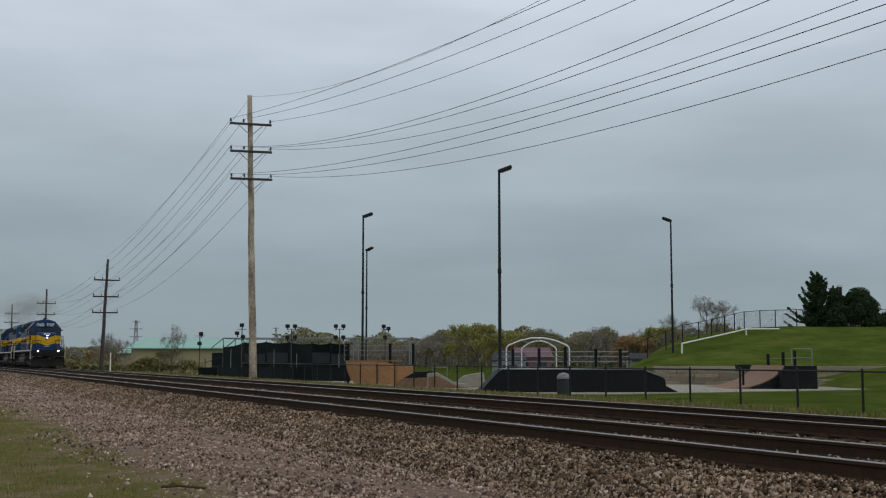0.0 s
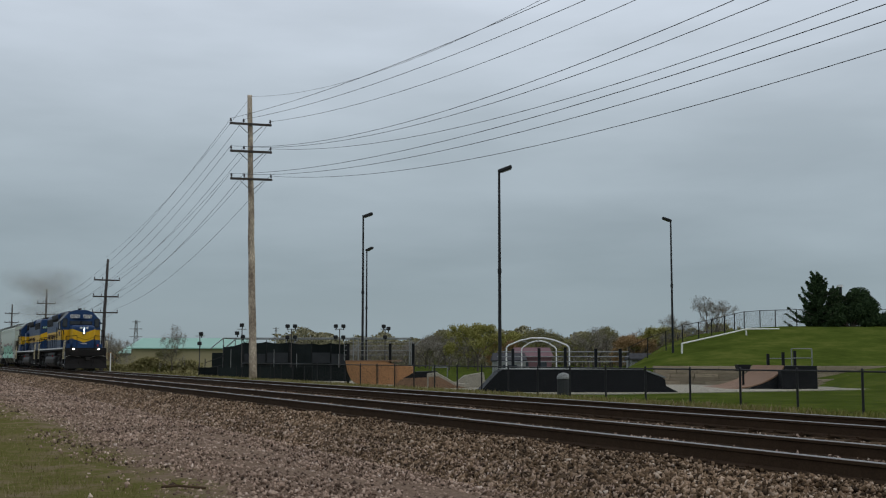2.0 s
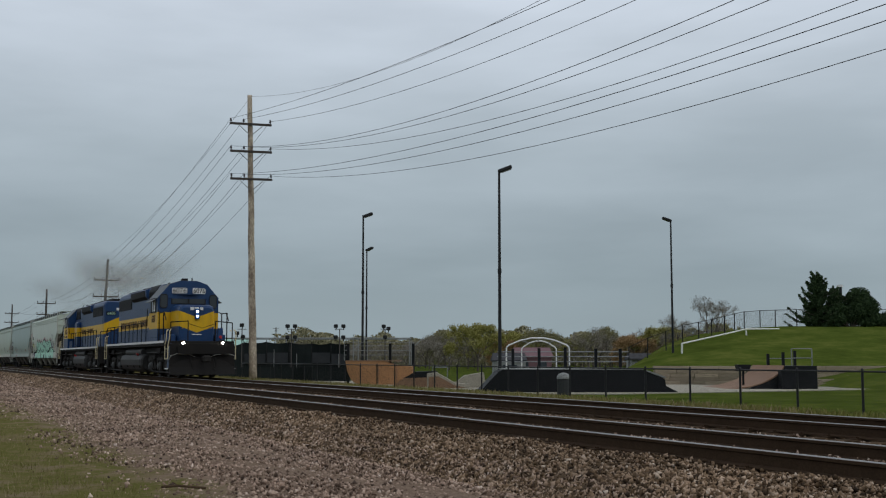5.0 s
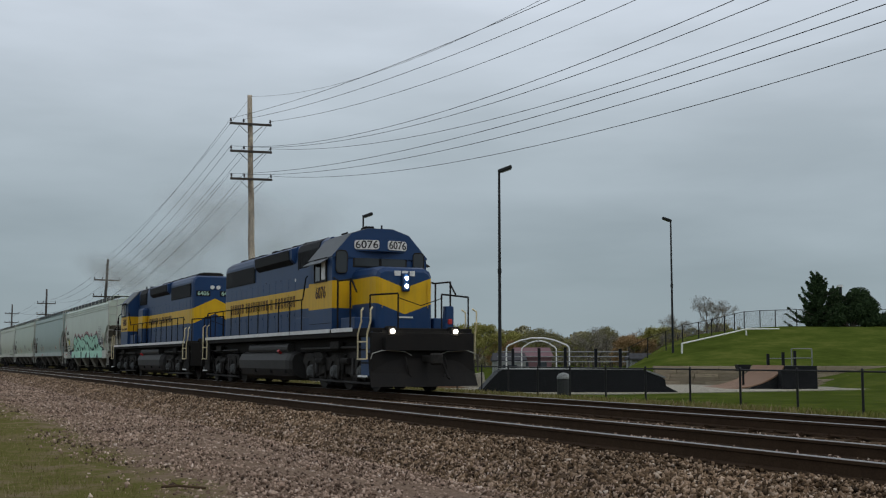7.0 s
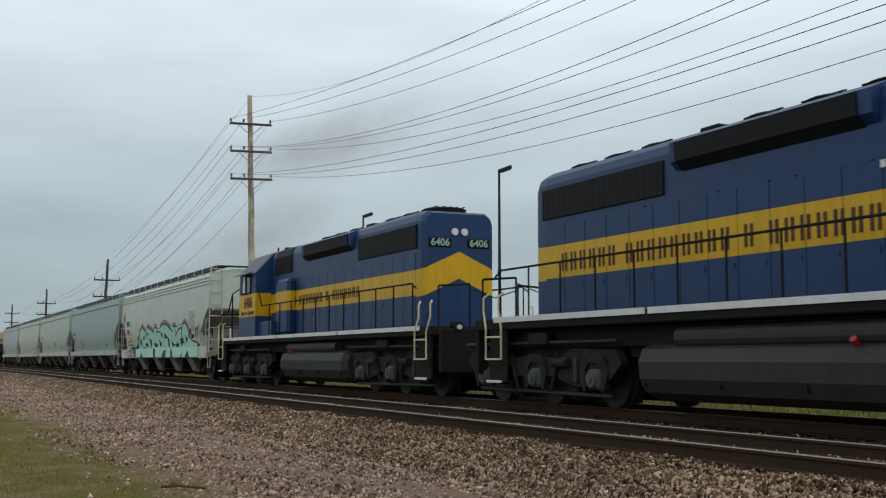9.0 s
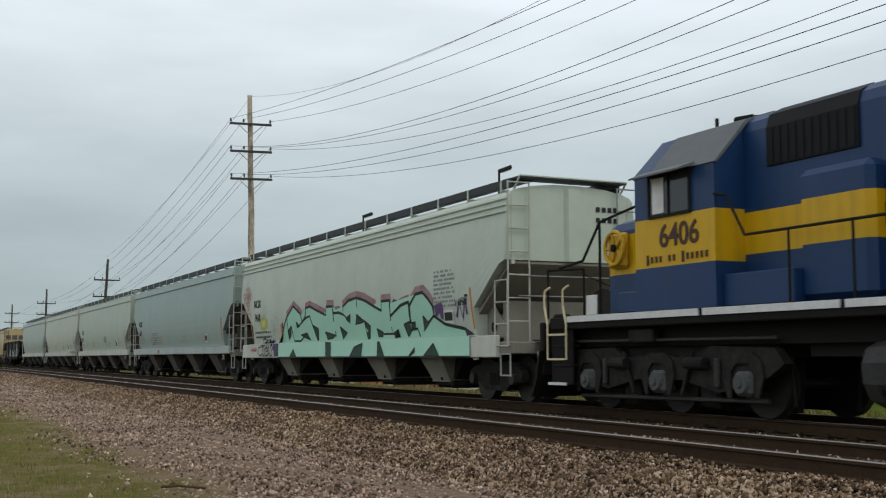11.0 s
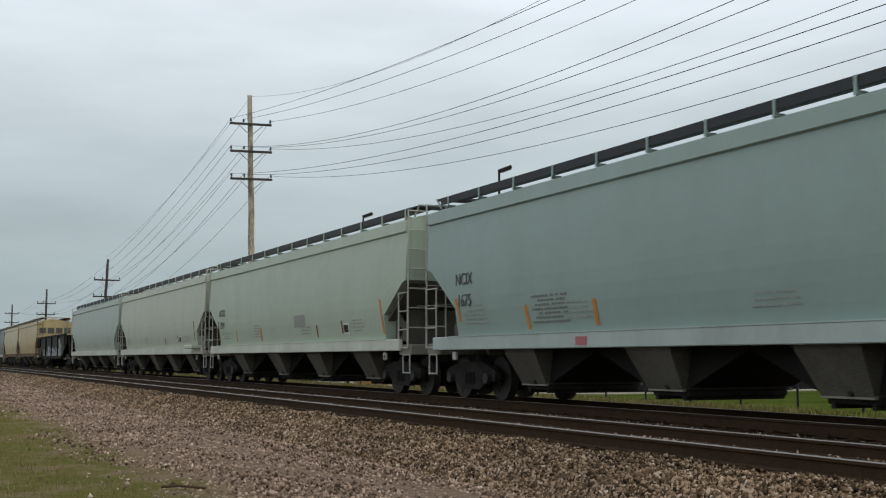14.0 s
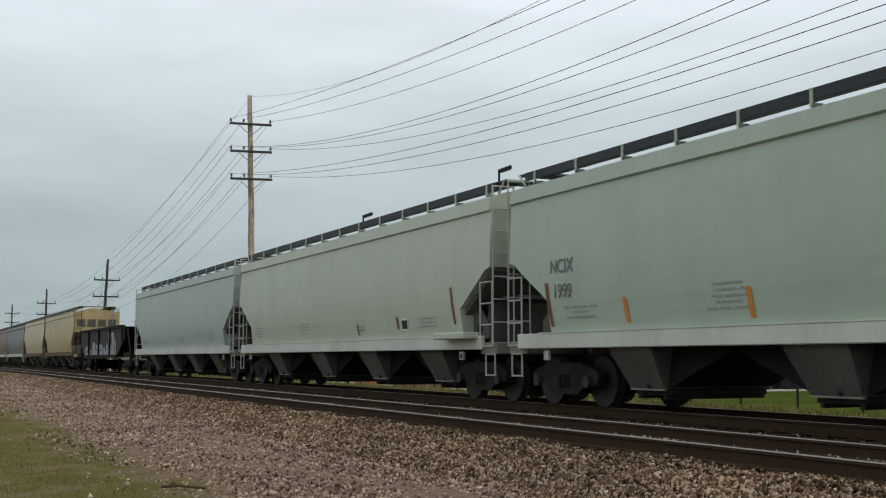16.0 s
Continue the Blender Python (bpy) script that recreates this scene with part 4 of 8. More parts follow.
        ring = [(8.1 + 0.29 * math.cos(k * math.pi / 10), see * 1.08, 2.78 + 0.29 * math.sin(k * math.pi / 10)) for k in range(21)]
        path(bw, ring, 0.035)
        for k in range(5):
            a = k * 1.2566
            rod(bw, (8.1, see * 1.05, 2.78), (8.1 + 0.28 * math.cos(a), see * 1.08, 2.78 + 0.28 * math.sin(a)), 0.025, n=6)
        part("brake_wheel", bw, M_YELLOW, t, "yellow round handbrake wheel")
        part("brake_housing", bx(8.1, see * 0.99, 2.74, 0.55, 0.12, 0.62, 0.05), M_YELLOW, t)
        part("wheel_hub", rd((8.1, see * 1.08, 2.78), (8.1, see * 1.12, 2.78), 0.07), M_BLACK, t)
        part("instruction_plate", bx(8.3, see * 1.42, 1.80, 0.34, 0.02, 0.34), M_WHITE, t)
        for q in (-0.13, 0.13):
            part("rear_headlight", rd((-8.0, q, 3.95), (-8.05, q, 3.95), 0.09, n=12), M_WHITE, t)
        nb = part("rear_number_board", bx(-7.97, 0.52, 3.68, 0.10, 0.62, 0.24, 0.02), M_GRILLE, t, "dark rear number board")
        text("board_number", number, 0.25, pose(-8.03, 0.52, 3.68, 90, 0, -90), M_BOARDGREEN, nb)
        nb = part("rear_number_board", bx(-7.97, -0.52, 3.68, 0.10, 0.62, 0.24, 0.02), M_GRILLE, t, "dark rear number board")
        text("board_number", number, 0.25, pose(-8.03, -0.52, 3.68, 90, 0, -90), M_BOARDGREEN, nb)
    else:
        letter_bars("trade_name", -7.0, 1.1, see * 0.992, 2.68, 0.36, name_words, M_TEXTBROWN, t, "dark lettering reduced to bars")
    TRAIN.append((t, x0, turned))
    return t


def rivets(xa, xb, y, z, n):
    bm = bmesh.new()
    rng = random.Random(5)
    for k in range(n):
        if rng.random() < 0.75:
            box(bm, xa + (xb - xa) * k / (n - 1) + rng.uniform(-0.1, 0.1), y, z + rng.uniform(-0.04, 0.04), 0.05, 0.015, 0.05)
    return bm


def script_bars(xa, xb, y, z):
    bm = bmesh.new()
    rng = random.Random(9)
    n = 14
    for k in range(n):
        if k in (4, 7):
            continue
        x = xa + (xb - xa) * k / (n - 1)
        box(bm, x, y, z, 0.055, 0.008, 0.10 if k not in (0, 8) else 0.17)
    return bm


# ---- covered hoppers ----
def car_paint(name, color, grime=(0.16, 0.14, 0.11), amount=0.13):
    """Pale car paint with rain streaks and road dirt thrown up in patches."""
    m = mat(name, color, rough=0.40, var=0.07, scale=0.35, fine=3.5, bump=0.03, dist=0.02)
    nt = m.node_tree
    b = nt.nodes["Principled BSDF"]
    src = b.inputs["Base Color"].links[0].from_socket
    tc = nt.nodes.new("ShaderNodeTexCoord")
    mp = nt.nodes.new("ShaderNodeMapping")
    mp.inputs["Scale"].default_value = (0.9, 0.9, 0.35)
    nt.links.new(tc.outputs["Object"], mp.inputs[0])
    n1 = node(nt, "ShaderNodeTexNoise", Scale=1.3, Detail=6.0, Roughness=0.6)
    nt.links.new(mp.outputs[0], n1.inputs["Vector"])
    n2 = node(nt, "ShaderNodeTexNoise", Scale=0.8, Detail=7.0, Roughness=0.65)
    nt.links.new(tc.outputs["Object"], n2.inputs["Vector"])
    mul = nt.nodes.new("ShaderNodeMath")
    mul.operation = "MULTIPLY"
    nt.links.new(n1.outputs[0], mul.inputs[0])
    nt.links.new(n2.outputs[0], mul.inputs[1])
    mr = nt.nodes.new("ShaderNodeMapRange")
    mr.inputs["From Min"].default_value, mr.inputs["From Max"].default_value = 0.18, 0.42
    mr.inputs["To Max"].default_value = amount
    nt.links.new(mul.outputs[0], mr.inputs["Value"])
    mx = nt.nodes.new("ShaderNodeMix")
    mx.data_type = "RGBA"
    nt.links.new(mr.outputs[0], mx.inputs[0])
    nt.links.new(src, mx.inputs[6])
    mx.inputs[7].default_value = (*grime, 1)
    nt.links.new(mx.outputs[2], b.inputs["Base Color"])
    return m


PALE = car_paint("pale_grey_car_paint", (0.52, 0.59, 0.50))
BLUEGREY = car_paint("blue_grey_car_paint", (0.300, 0.400, 0.368))
GREENGREY = car_paint("green_grey_car_paint", (0.43, 0.51, 0.415))
CREAM = car_paint("warm_grey_car_paint", (0.49, 0.535, 0.435))
TAN = car_paint("tan_car_paint", (0.52, 0.40, 0.20), amount=0.5)
BUFF = car_paint("buff_car_paint", (0.55, 0.48, 0.30), amount=0.4)
BROWN = car_paint("brown_car_paint", (0.17, 0.085, 0.05), amount=0.5)
PLAINGREY = car_paint("plain_grey_car_paint", (0.40, 0.465, 0.425))
# sill paints: cleaner than the sides, and lightened to paint in the sill's highlight
SILLPAINT = car_paint("lit_sill_paint", (0.62, 0.64, 0.56), amount=0.3)
SILLBLUE = car_paint("lit_blue_grey_sill_paint", (0.44, 0.52, 0.49), amount=0.3)
STEELGREY = car_paint("dark_grey_car_paint", (0.14, 0.145, 0.15), amount=0.5)
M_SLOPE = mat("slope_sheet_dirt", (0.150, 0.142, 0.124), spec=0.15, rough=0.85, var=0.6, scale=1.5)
M_SLOPEPALE = mat("dusty_bay_sheet", (0.30, 0.285, 0.235), rough=0.8, var=0.55, scale=1.2)
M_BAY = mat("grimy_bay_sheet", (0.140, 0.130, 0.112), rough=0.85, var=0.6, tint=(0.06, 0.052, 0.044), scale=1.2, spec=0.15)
M_SILLSTAIN = mat("stencil_grey", (0.33, 0.35, 0.325), rough=0.8, var=0.3)
M_STENCILGREY = mat("small_stencil_grey", (0.20, 0.215, 0.20), rough=0.8, var=0.3)
M_PALEINK = mat("faded_stencil_ink", (0.22, 0.235, 0.22), rough=0.8, var=0.5)
M_FAINTINK = mat("worn_stencil_ink", (0.12, 0.13, 0.125), rough=0.8, var=0.5)
M_ORANGE = mat("reflector_orange", (0.65, 0.24, 0.04), rough=0.5)
M_REDBROWN = mat("rust_streak", (0.22, 0.09, 0.05), rough=0.8)
M_MINT = mat("mint_spray", (0.385, 0.71, 0.545), rough=0.55, var=0.12, scale=1.0)
# same mint, brightened: the sill's highlight is put into the colour
M_MINTLOW = mat("mint_spray_lit", (0.46, 0.80, 0.63), rough=0.55, var=0.12, scale=1.0)
M_MAGENTA = mat("magenta_spray", (0.33, 0.13, 0.14), rough=0.6, var=0.8, tint=(0.42, 0.36, 0.32), scale=5)
M_PURPLE = mat("purple_spray", (0.11, 0.06, 0.17), rough=0.6, var=0.4)
M_INK = mat("black_spray", (0.012, 0.014, 0.014), rough=0.6, var=0.2)
M_DEEPGREEN = mat("dark_green_spray", (0.02, 0.07, 0.05), rough=0.6, var=0.3)
M_FADED = mat("faded_sprayed_grey", (0.40, 0.435, 0.39), rough=0.7, var=0.4)
M_RED = mat("red_spray", (0.50, 0.09, 0.08), rough=0.6, var=0.4)
M_PINK = mat("pink_spray", (0.52, 0.17, 0.17), rough=0.6, var=0.4)
M_GRATE = mat("running_board_grating", (0.045, 0.05, 0.055), rough=0.6, metal=0.4, var=0.3, fine=80)


def side_y(z, w=1.55):
    """Half width of the curved side at a height."""
    k = (z - 2.5) / 2.6
    return w * (1 - 0.14 * k * k) if z > 2.5 else w * (1 - 0.075 * ((2.5 - z) / 1.2) ** 2)


def hopper_ring(x, zlow, ztop, crown, w):
    zs = [zlow + (ztop - zlow) * k / 10 for k in range(11)]
    left = [(x, -side_y(z, w), z) for z in zs]
    yt = side_y(ztop, w)
    roof = [(x, -yt * math.cos(a), ztop + (crown - ztop) * math.sin(a)) for a in [math.pi * k / 10 for k in range(1, 10)]]
    right = [(x, side_y(z, w), z) for z in zs[::-1]]
    return left + roof + right


def freight_truck(t, c):
    for s in (-1, 1):
        bm = bmesh.new()
        prism(bm, [(c - 1.18, 0.60), (c - 1.02, 0.68), (c - 0.55, 0.80), (c + 0.55, 0.80), (c + 1.02, 0.68), (c + 1.18, 0.60), (c + 1.12, 0.40), (c + 0.75, 0.40), (c + 0.45, 0.22), (c - 0.45, 0.22), (c - 0.75, 0.40), (c - 1.12, 0.40)], s * 0.96, s * 1.10)
        part("truck_side", bm, M_UNDER, t)
    tr = part("truck_frame", bx(c, 0, 0.60, 1.5, 1.3, 0.30, 0.03), M_UNDER, t)
    for a in (-0.89, 0.89):
        wheelset(t, c + a, 0.457)
        for s in (-1, 1):
            part("bearing_cap", rd((c + a, s * 1.10, 0.457), (c + a, s * 1.20, 0.457), 0.11, n=12), M_TANK, tr)
    for s in (-1, 1):
        bm = bmesh.new()
        for e in (-0.16, 0.0, 0.16):
            rod(bm, (c + e, s * 1.08, 0.34), (c + e, s * 1.08, 0.58), 0.07, n=8)
        part("spring_pack", bm, M_BLACK, tr)
    part("truck_bolster", bx(c, 0, 0.66, 0.4, 2.1, 0.26, 0.03), M_UNDER, tr)
    for a in (-1, 1):
        part("brake_beam", bx(c + a * 0.40, 0, 0.36, 0.12, 1.5, 0.22, 0.02), M_BLACK, tr)
        part("brake_lever", bx(c + a * 0.62, 0.12 * a, 0.52, 0.10, 0.05, 0.60, 0.01), M_BLACK, tr)
    # added black plates that block the view through the truck
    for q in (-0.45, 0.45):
        part("truck_fill_plate", bx(c, q, 0.42, 2.3, 0.05, 0.42), M_BLACK, tr)


def ladder(t, name, x, y, z0, z1, n, along="x", width=0.42, material=None, r=0.016):
    m = material or M_GALV
    bm = bmesh.new()
    d = (width / 2, 0) if along == "x" else (0, width / 2)
    for s in (-1, 1):
        rod(bm, (x + s * d[0], y + s * d[1], z0), (x + s * d[0], y + s * d[1], z1), r * 1.25, n=6)
    l = part(name, bm, m, t)
    for k in range(n):
        z = z0 + 0.02 + (z1 - z0 - 0.04) * k / (n - 1)
        part("rung", rd((x - d[0], y - d[1], z), (x + d[0], y + d[1], z), r, n=6), m, l)
    return l


def word_bars(name, t, x0, x1, z, h, material, seed, w=1.55):
    """A line of small stencilled words, worn past reading: short bars with gaps."""
    rng = random.Random(seed)
    x = x0
    bm = bmesh.new()
    while x < x1:
        n = rng.uniform(0.05, 0.13)
        y = -side_y(z, w) - 0.008
        bm.faces.new([bm.verts.new(p) for p in ((x, y, z - h / 2), (x + n, y, z - h / 2), (x + n, y - 0.001, z + h / 2), (x, y - 0.001, z + h / 2))])
        x += n + (0.09 if rng.random() < 0.22 else 0.022)
    ob = part(name, bm, material, t)
    ob["kind"] = "stuff"
    return ob


def covered_hopper(x0, half, paint, label, ribs=False, bays=(6.5, 2.55, -1.45, -5.75), crown=4.38, ztop=4.10, w=1.55, marks=None, group="covered hoppers of the train", sill_paint=None, stencils=True, platform=False, zc=2.70, bay_mat=None, sill_h=0.28, ladder_mat=None):
    t = empty("covered_hopper", pose(x0, TRACK_FAR, 0), label, "freight car", group)
    e = half + 0.35
    rungs = ladder_mat or M_LADDER
    L = [(-e, 2.72), (-e + 0.22, 2.66), (-half + 0.95, 1.95), (-half + 0.78, 1.25), (half - 0.78, 1.25), (half - 0.95, 1.95), (e - 0.22, 2.66), (e, 2.72)]
    bm = bmesh.new()
    # middle shell
    xs = np.linspace(-half + 1.08, half - 1.08, 13)
    loft(bm, [hopper_ring(x, 1.30, ztop, crown, w) for x in xs])
    body = part("body_shell", bm, paint, t, smooth=False)
    for s in (-1, 1):
        bm = bmesh.new()
        loft(bm, [hopper_ring(s * x, z, ztop, crown, w) for x, z in ((half - 1.08, 1.93), (half - 0.12, zc - 0.20), (e - 0.21, zc - 0.03), (e - 0.06, zc), (e, zc + 0.02))])
        part("end_shell", bm, paint, t)
        bm = bmesh.new()
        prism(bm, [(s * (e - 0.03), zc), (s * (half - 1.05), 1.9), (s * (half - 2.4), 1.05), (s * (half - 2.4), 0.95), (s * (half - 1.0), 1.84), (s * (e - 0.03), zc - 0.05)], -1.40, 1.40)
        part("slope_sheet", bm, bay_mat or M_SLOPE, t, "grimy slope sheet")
        # dusty web plates under the slope, over the truck
        for q in (-1, 1):
            bm = bmesh.new()
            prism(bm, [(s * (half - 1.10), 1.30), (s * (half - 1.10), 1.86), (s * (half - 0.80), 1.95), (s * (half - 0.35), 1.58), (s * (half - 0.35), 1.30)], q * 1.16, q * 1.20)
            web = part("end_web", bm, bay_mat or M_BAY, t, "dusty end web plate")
            part("web_opening", rd((s * (half - 0.76), q * 1.195, 1.52), (s * (half - 0.76), q * 1.21, 1.52), 0.12, n=14), M_BLACK, web)
        part("bolster_plate", bx(s * (half - 0.45), 0, 1.62, 0.05, 2.3, 0.85), bay_mat or M_BAY, t)
        # end frame: sill, posts, ladders, platform, brake gear
        part("end_sill", bx(s * (half + 0.15), 0, 1.08, 0.7, 2.95, 0.24, 0.02), M_SLOPEPALE, t)
        part("crossover_platform", bx(s * (half + 0.55), 0, 1.23, 0.32, 1.9, 0.03), M_GRATE, t)
        for q in (-1, 1):
            part("corner_post", bx(s * (e - 0.02), q * 1.36, 3.42, 0.07, 0.07, 1.36), paint, t)
        if ribs:
            bm = bmesh.new()
            prism(bm, [(-0.20, -0.02), (-0.12, 0.09), (0.12, 0.09), (0.20, -0.02)], zc + 0.02, ztop + 0.2, "z")
            bm.transform(Matrix.Translation((s * e, 0, 0)) @ Matrix.Rotation(-s * math.pi / 2, 4, "Z"))
            part("end_rib", bm, paint, t)
        ladder(t, "side_ladder", s * (e - 0.19), -1.53, 1.10, 2.44, 4, "x", 0.54, rungs)
        ladder(t, "side_ladder", s * (e - 0.19), 1.53, 1.10, 2.44, 4, "x", 0.54, M_GALV)
        ladder(t, "end_ladder", s * (e + 0.09), -1.28, 1.12, 4.38, 8, "y", 0.48, rungs)
        ladder(t, "end_ladder", s * (e + 0.09), 1.28, 1.12, 4.38, 8, "y", 0.48, M_GALV)
        ladder(t, "step_stirrup", s * (e - 0.14), -1.46, 0.52, 0.98, 2, "x", 0.40, rungs)
        for z in (2.1, 2.5):
            hand_rail("end_grab_rail", [(s * (e + 0.12), -1.3, z), (s * (e + 0.12), 1.3, z)], t, M_GALV, 0.016)
        hand_rail("roof_end_rail", [(s * (e - 0.15), -1.25, 4.25), (s * (e + 0.12), -1.25, 4.50), (s * (e + 0.12), 1.25, 4.50), (s * (e - 0.15), 1.25, 4.25)], t, paint, 0.022)
        part("end_running_board", bx(s * (e - 0.12), 0, 4.48, 0.50, 2.5, 0.04), M_GRATE, t)
        coupler(t, s * (half + 1.02), s)
        freight_truck(t, s * (half - 0.95))
    bw = bmesh.new()
    rod(bw, (half + 0.62, 0.55, 2.0), (half + 0.66, 0.55, 2.0), 0.28, n=16)
    part("brake_wheel", bw, M_UNDER, t)
    # side sills, by default in the paint lightened for their highlight
    sp = sill_paint or SILLPAINT
    for q in (-1, 1):
        part("side_sill", bx(0, q * 1.52, 1.335 - sill_h / 2, 2 * half, 0.10, sill_h, 0.015), sp, t)
        part("sill_flange", bx(0, q * 1.50, 1.34, 2 * half - 1.7, 0.16, 0.02), sp, t)
        # roof edge moulding
        if ribs:
            for z in (3.79, 3.92, 4.05):
                part("roof_rib", bx(0, q * (side_y(z, w) + 0.012), z, 2 * e - 0.05, 0.05, 0.05, 0.015), paint, t)
        else:
            bm = bmesh.new()
            prism(bm, [(q * (side_y(3.86, w) - 0.02), 3.84), (q * (side_y(3.86, w) + 0.055), 3.88), (q * (side_y(4.1, w) + 0.05), 4.14), (q * (side_y(4.1, w) - 0.06), 4.17)], -e + 0.02, e - 0.02, "x")
            part("roof_edge", bm, paint, t)
        # running boards along the roof, on brackets
        rb = part("running_board", bx(0, q * 1.04, 4.46, 2 * e - 0.4, 0.50, 0.045), M_GRATE, t, "dark grating walkway on the roof")
        part("board_edge", bx(0, q * 1.28, 4.41, 2 * e - 0.4, 0.03, 0.16), M_GRATE, rb)
        n = 13
        for k in range(n):
            x = -e + 0.6 + (2 * e - 1.2) * k / (n - 1)
            bm = bmesh.new()
            box(bm, x, q * 1.30, 4.36, 0.05, 0.03, 0.26)
            box(bm, x, q * 1.22, 4.26, 0.05, 0.20, 0.06)
            part("board_bracket", bm, paint, rb)
    for k in range(10):
        x = -half + 1.2 + (2 * half - 2.4) * k / 9
        part("roof_hatch", rd((x, 0, crown - 0.02), (x, 0, crown + 0.14), 0.38, 0.34, 16), paint, t)
    # discharge bays
    for b in bays:
        hw = 0.62
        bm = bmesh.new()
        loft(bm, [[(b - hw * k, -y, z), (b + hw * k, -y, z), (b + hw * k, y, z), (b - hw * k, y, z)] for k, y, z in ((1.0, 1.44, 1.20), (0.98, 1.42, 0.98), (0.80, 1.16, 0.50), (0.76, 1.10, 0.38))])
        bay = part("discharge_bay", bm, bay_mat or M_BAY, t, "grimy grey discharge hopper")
        bm = bmesh.new()
        box(bm, b, 0, 0.32, 0.96, 2.0, 0.10, 0.02)
        for q in (-0.36, 0.36):
            box(bm, b + q, 0, 0.25, 0.08, 2.0, 0.08)
        part("outlet_gate", bm, M_UNDER, bay)
        for q in (-1, 1):
            part("gate_spindle", rd((b + 0.1, q * 0.6, 0.42), (b + 0.1, q * 1.15, 0.42), 0.04), M_UNDER, bay)
            part("gate_flange", bx(b, q * 1.07, 0.40, 0.95, 0.06, 0.10), M_SLOPEPALE, bay)
            part("bay_lip", bx(b, q * 1.44, 1.05, 2 * hw, 0.05, 0.05), M_BAY, bay)
    part("centre_sill", bx(0, 0, 0.93, 2 * half + 1.0, 0.4, 0.3), M_UNDER, t)
    # hopper troughs behind the bay panels, narrowing downward to the gates; black paints in the shade under the sill
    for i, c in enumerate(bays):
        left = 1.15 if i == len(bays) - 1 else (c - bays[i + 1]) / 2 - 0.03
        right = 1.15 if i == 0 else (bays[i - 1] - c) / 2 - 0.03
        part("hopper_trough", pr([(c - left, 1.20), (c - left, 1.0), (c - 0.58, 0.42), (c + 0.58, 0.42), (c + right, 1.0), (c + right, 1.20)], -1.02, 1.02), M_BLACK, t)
    # stencils and reflectors that every car carries
    rng = random.Random(int(-x0))
    for q in (-1, 1):
        for k in range(4 if stencils else 0):
            x = -half + 2.2 + k * 4.4 + rng.uniform(-0.5, 0.5)
            for i in range(rng.randint(2, 5)):
                wd = rng.uniform(0.5, 1.1)
                if q < 0:
                    word_bars("stencil_line", t, x - wd / 2, x + wd / 2, 1.60 + 0.09 * i, 0.035, M_SILLSTAIN, k * 10 + i, w)
        part("jacking_pad", bx(half - 1.02, q * 1.50, 0.93, 0.17, 0.05, 0.17), M_LADDER, t)
        part("pad_slot", bx(half - 1.02, q * 1.527, 0.92, 0.07, 0.006, 0.09), M_BLACK, t)
        part("jacking_pad", bx(-half + 1.02, q * 1.50, 0.93, 0.17, 0.05, 0.17), M_LADDER, t)
    TRAIN.append((t, x0, False))
    if platform:
        part("side_step_platform", bx(half - 0.9, -1.72, 1.34, 1.5, 0.36, 0.14, 0.02), paint, t)
    return t, e


def car_marks(t, x, w, initials, number, z=2.55, ink=None):
    ink = ink or M_TEXT
    text("reporting_mark", initials, 0.36, pose(x, -side_y(z, w) - 0.012, z, 90, 0, 0), ink, t, "stencilled lettering", squeeze=0.92, bold=0.004)
    text("car_number", number, 0.36, pose(x, -side_y(z - 0.45, w) - 0.012, z - 0.45, 90, 0, 0), ink, t, squeeze=0.92, bold=0.004)


def side_patch(name, t, x, z, sx, sz, material, w=1.55, lift=0.006, lean=0.0, label=""):
    """A small painted panel that follows the bulge of the side."""
    bm = bmesh.new()
    n = max(1, round(sz / 0.15))
    rows = []
    for k in range(n + 1):
        f = k / n
        zz = z - sz / 2 + sz * f
        xx = x + lean * (1 - f)
        y = -side_y(zz, w) - lift
        rows.append([bm.verts.new((xx - sx / 2, y, zz)), bm.verts.new((xx + sx / 2, y, zz))])
    for (a, b), (c, d) in zip(rows, rows[1:]):
        bm.faces.new((a, b, d, c))
    return part(name, bm, material, t, label)


def curved_patch(name, t, pts, material, w, lift, label=""):
    """A flat figure laid on the curved side: x, z points."""
    bm = bmesh.new()
    f = bm.faces.new([bm.verts.new((x, 0, z)) for x, z in pts])
    bmesh.ops.triangulate(bm, faces=[f], quad_method="FIXED", ngon_method="EAR_CLIP")
    for k in range(2):
        bmesh.ops.subdivide_edges(bm, edges=[e for e in bm.edges if e.calc_length() > 0.5], cuts=1)
        bmesh.ops.triangulate(bm, faces=bm.faces[:], quad_method="FIXED", ngon_method="EAR_CLIP")
    for v in bm.verts:
        out = side_y(v.co.z, w) if v.co.z > 1.352 else 1.585
        v.co.y = -out - lift
    bm.normal_update()
    if sum(f.normal.y for f in bm.faces) > 0:
        bmesh.ops.reverse_faces(bm, faces=bm.faces[:])
    return part(name, bm, material, t, label)


locomotive(-122.8, False, (6, 9, 1, 7), "6076", True, "blue and yellow diesel locomotive leading with lit headlights")
locomotive(-144.3, True, (4, 7, 1, 7), "6406", False, "blue and yellow diesel locomotive running cab last")
H1, _ = covered_hopper(-165.45, 9.5, PALE, "pale grey covered hopper with mint green graffiti", ribs=True, stencils=False, bays=(5.9, 2.45, -1.4, -5.3), zc=2.80, bay_mat=M_SLOPEPALE, sill_h=0.44)
H2, _ = covered_hopper(-186.4, 9.5, BLUEGREY, "blue-grey covered hopper with orange reflectors", crown=4.36, zc=2.84, sill_paint=SILLBLUE)
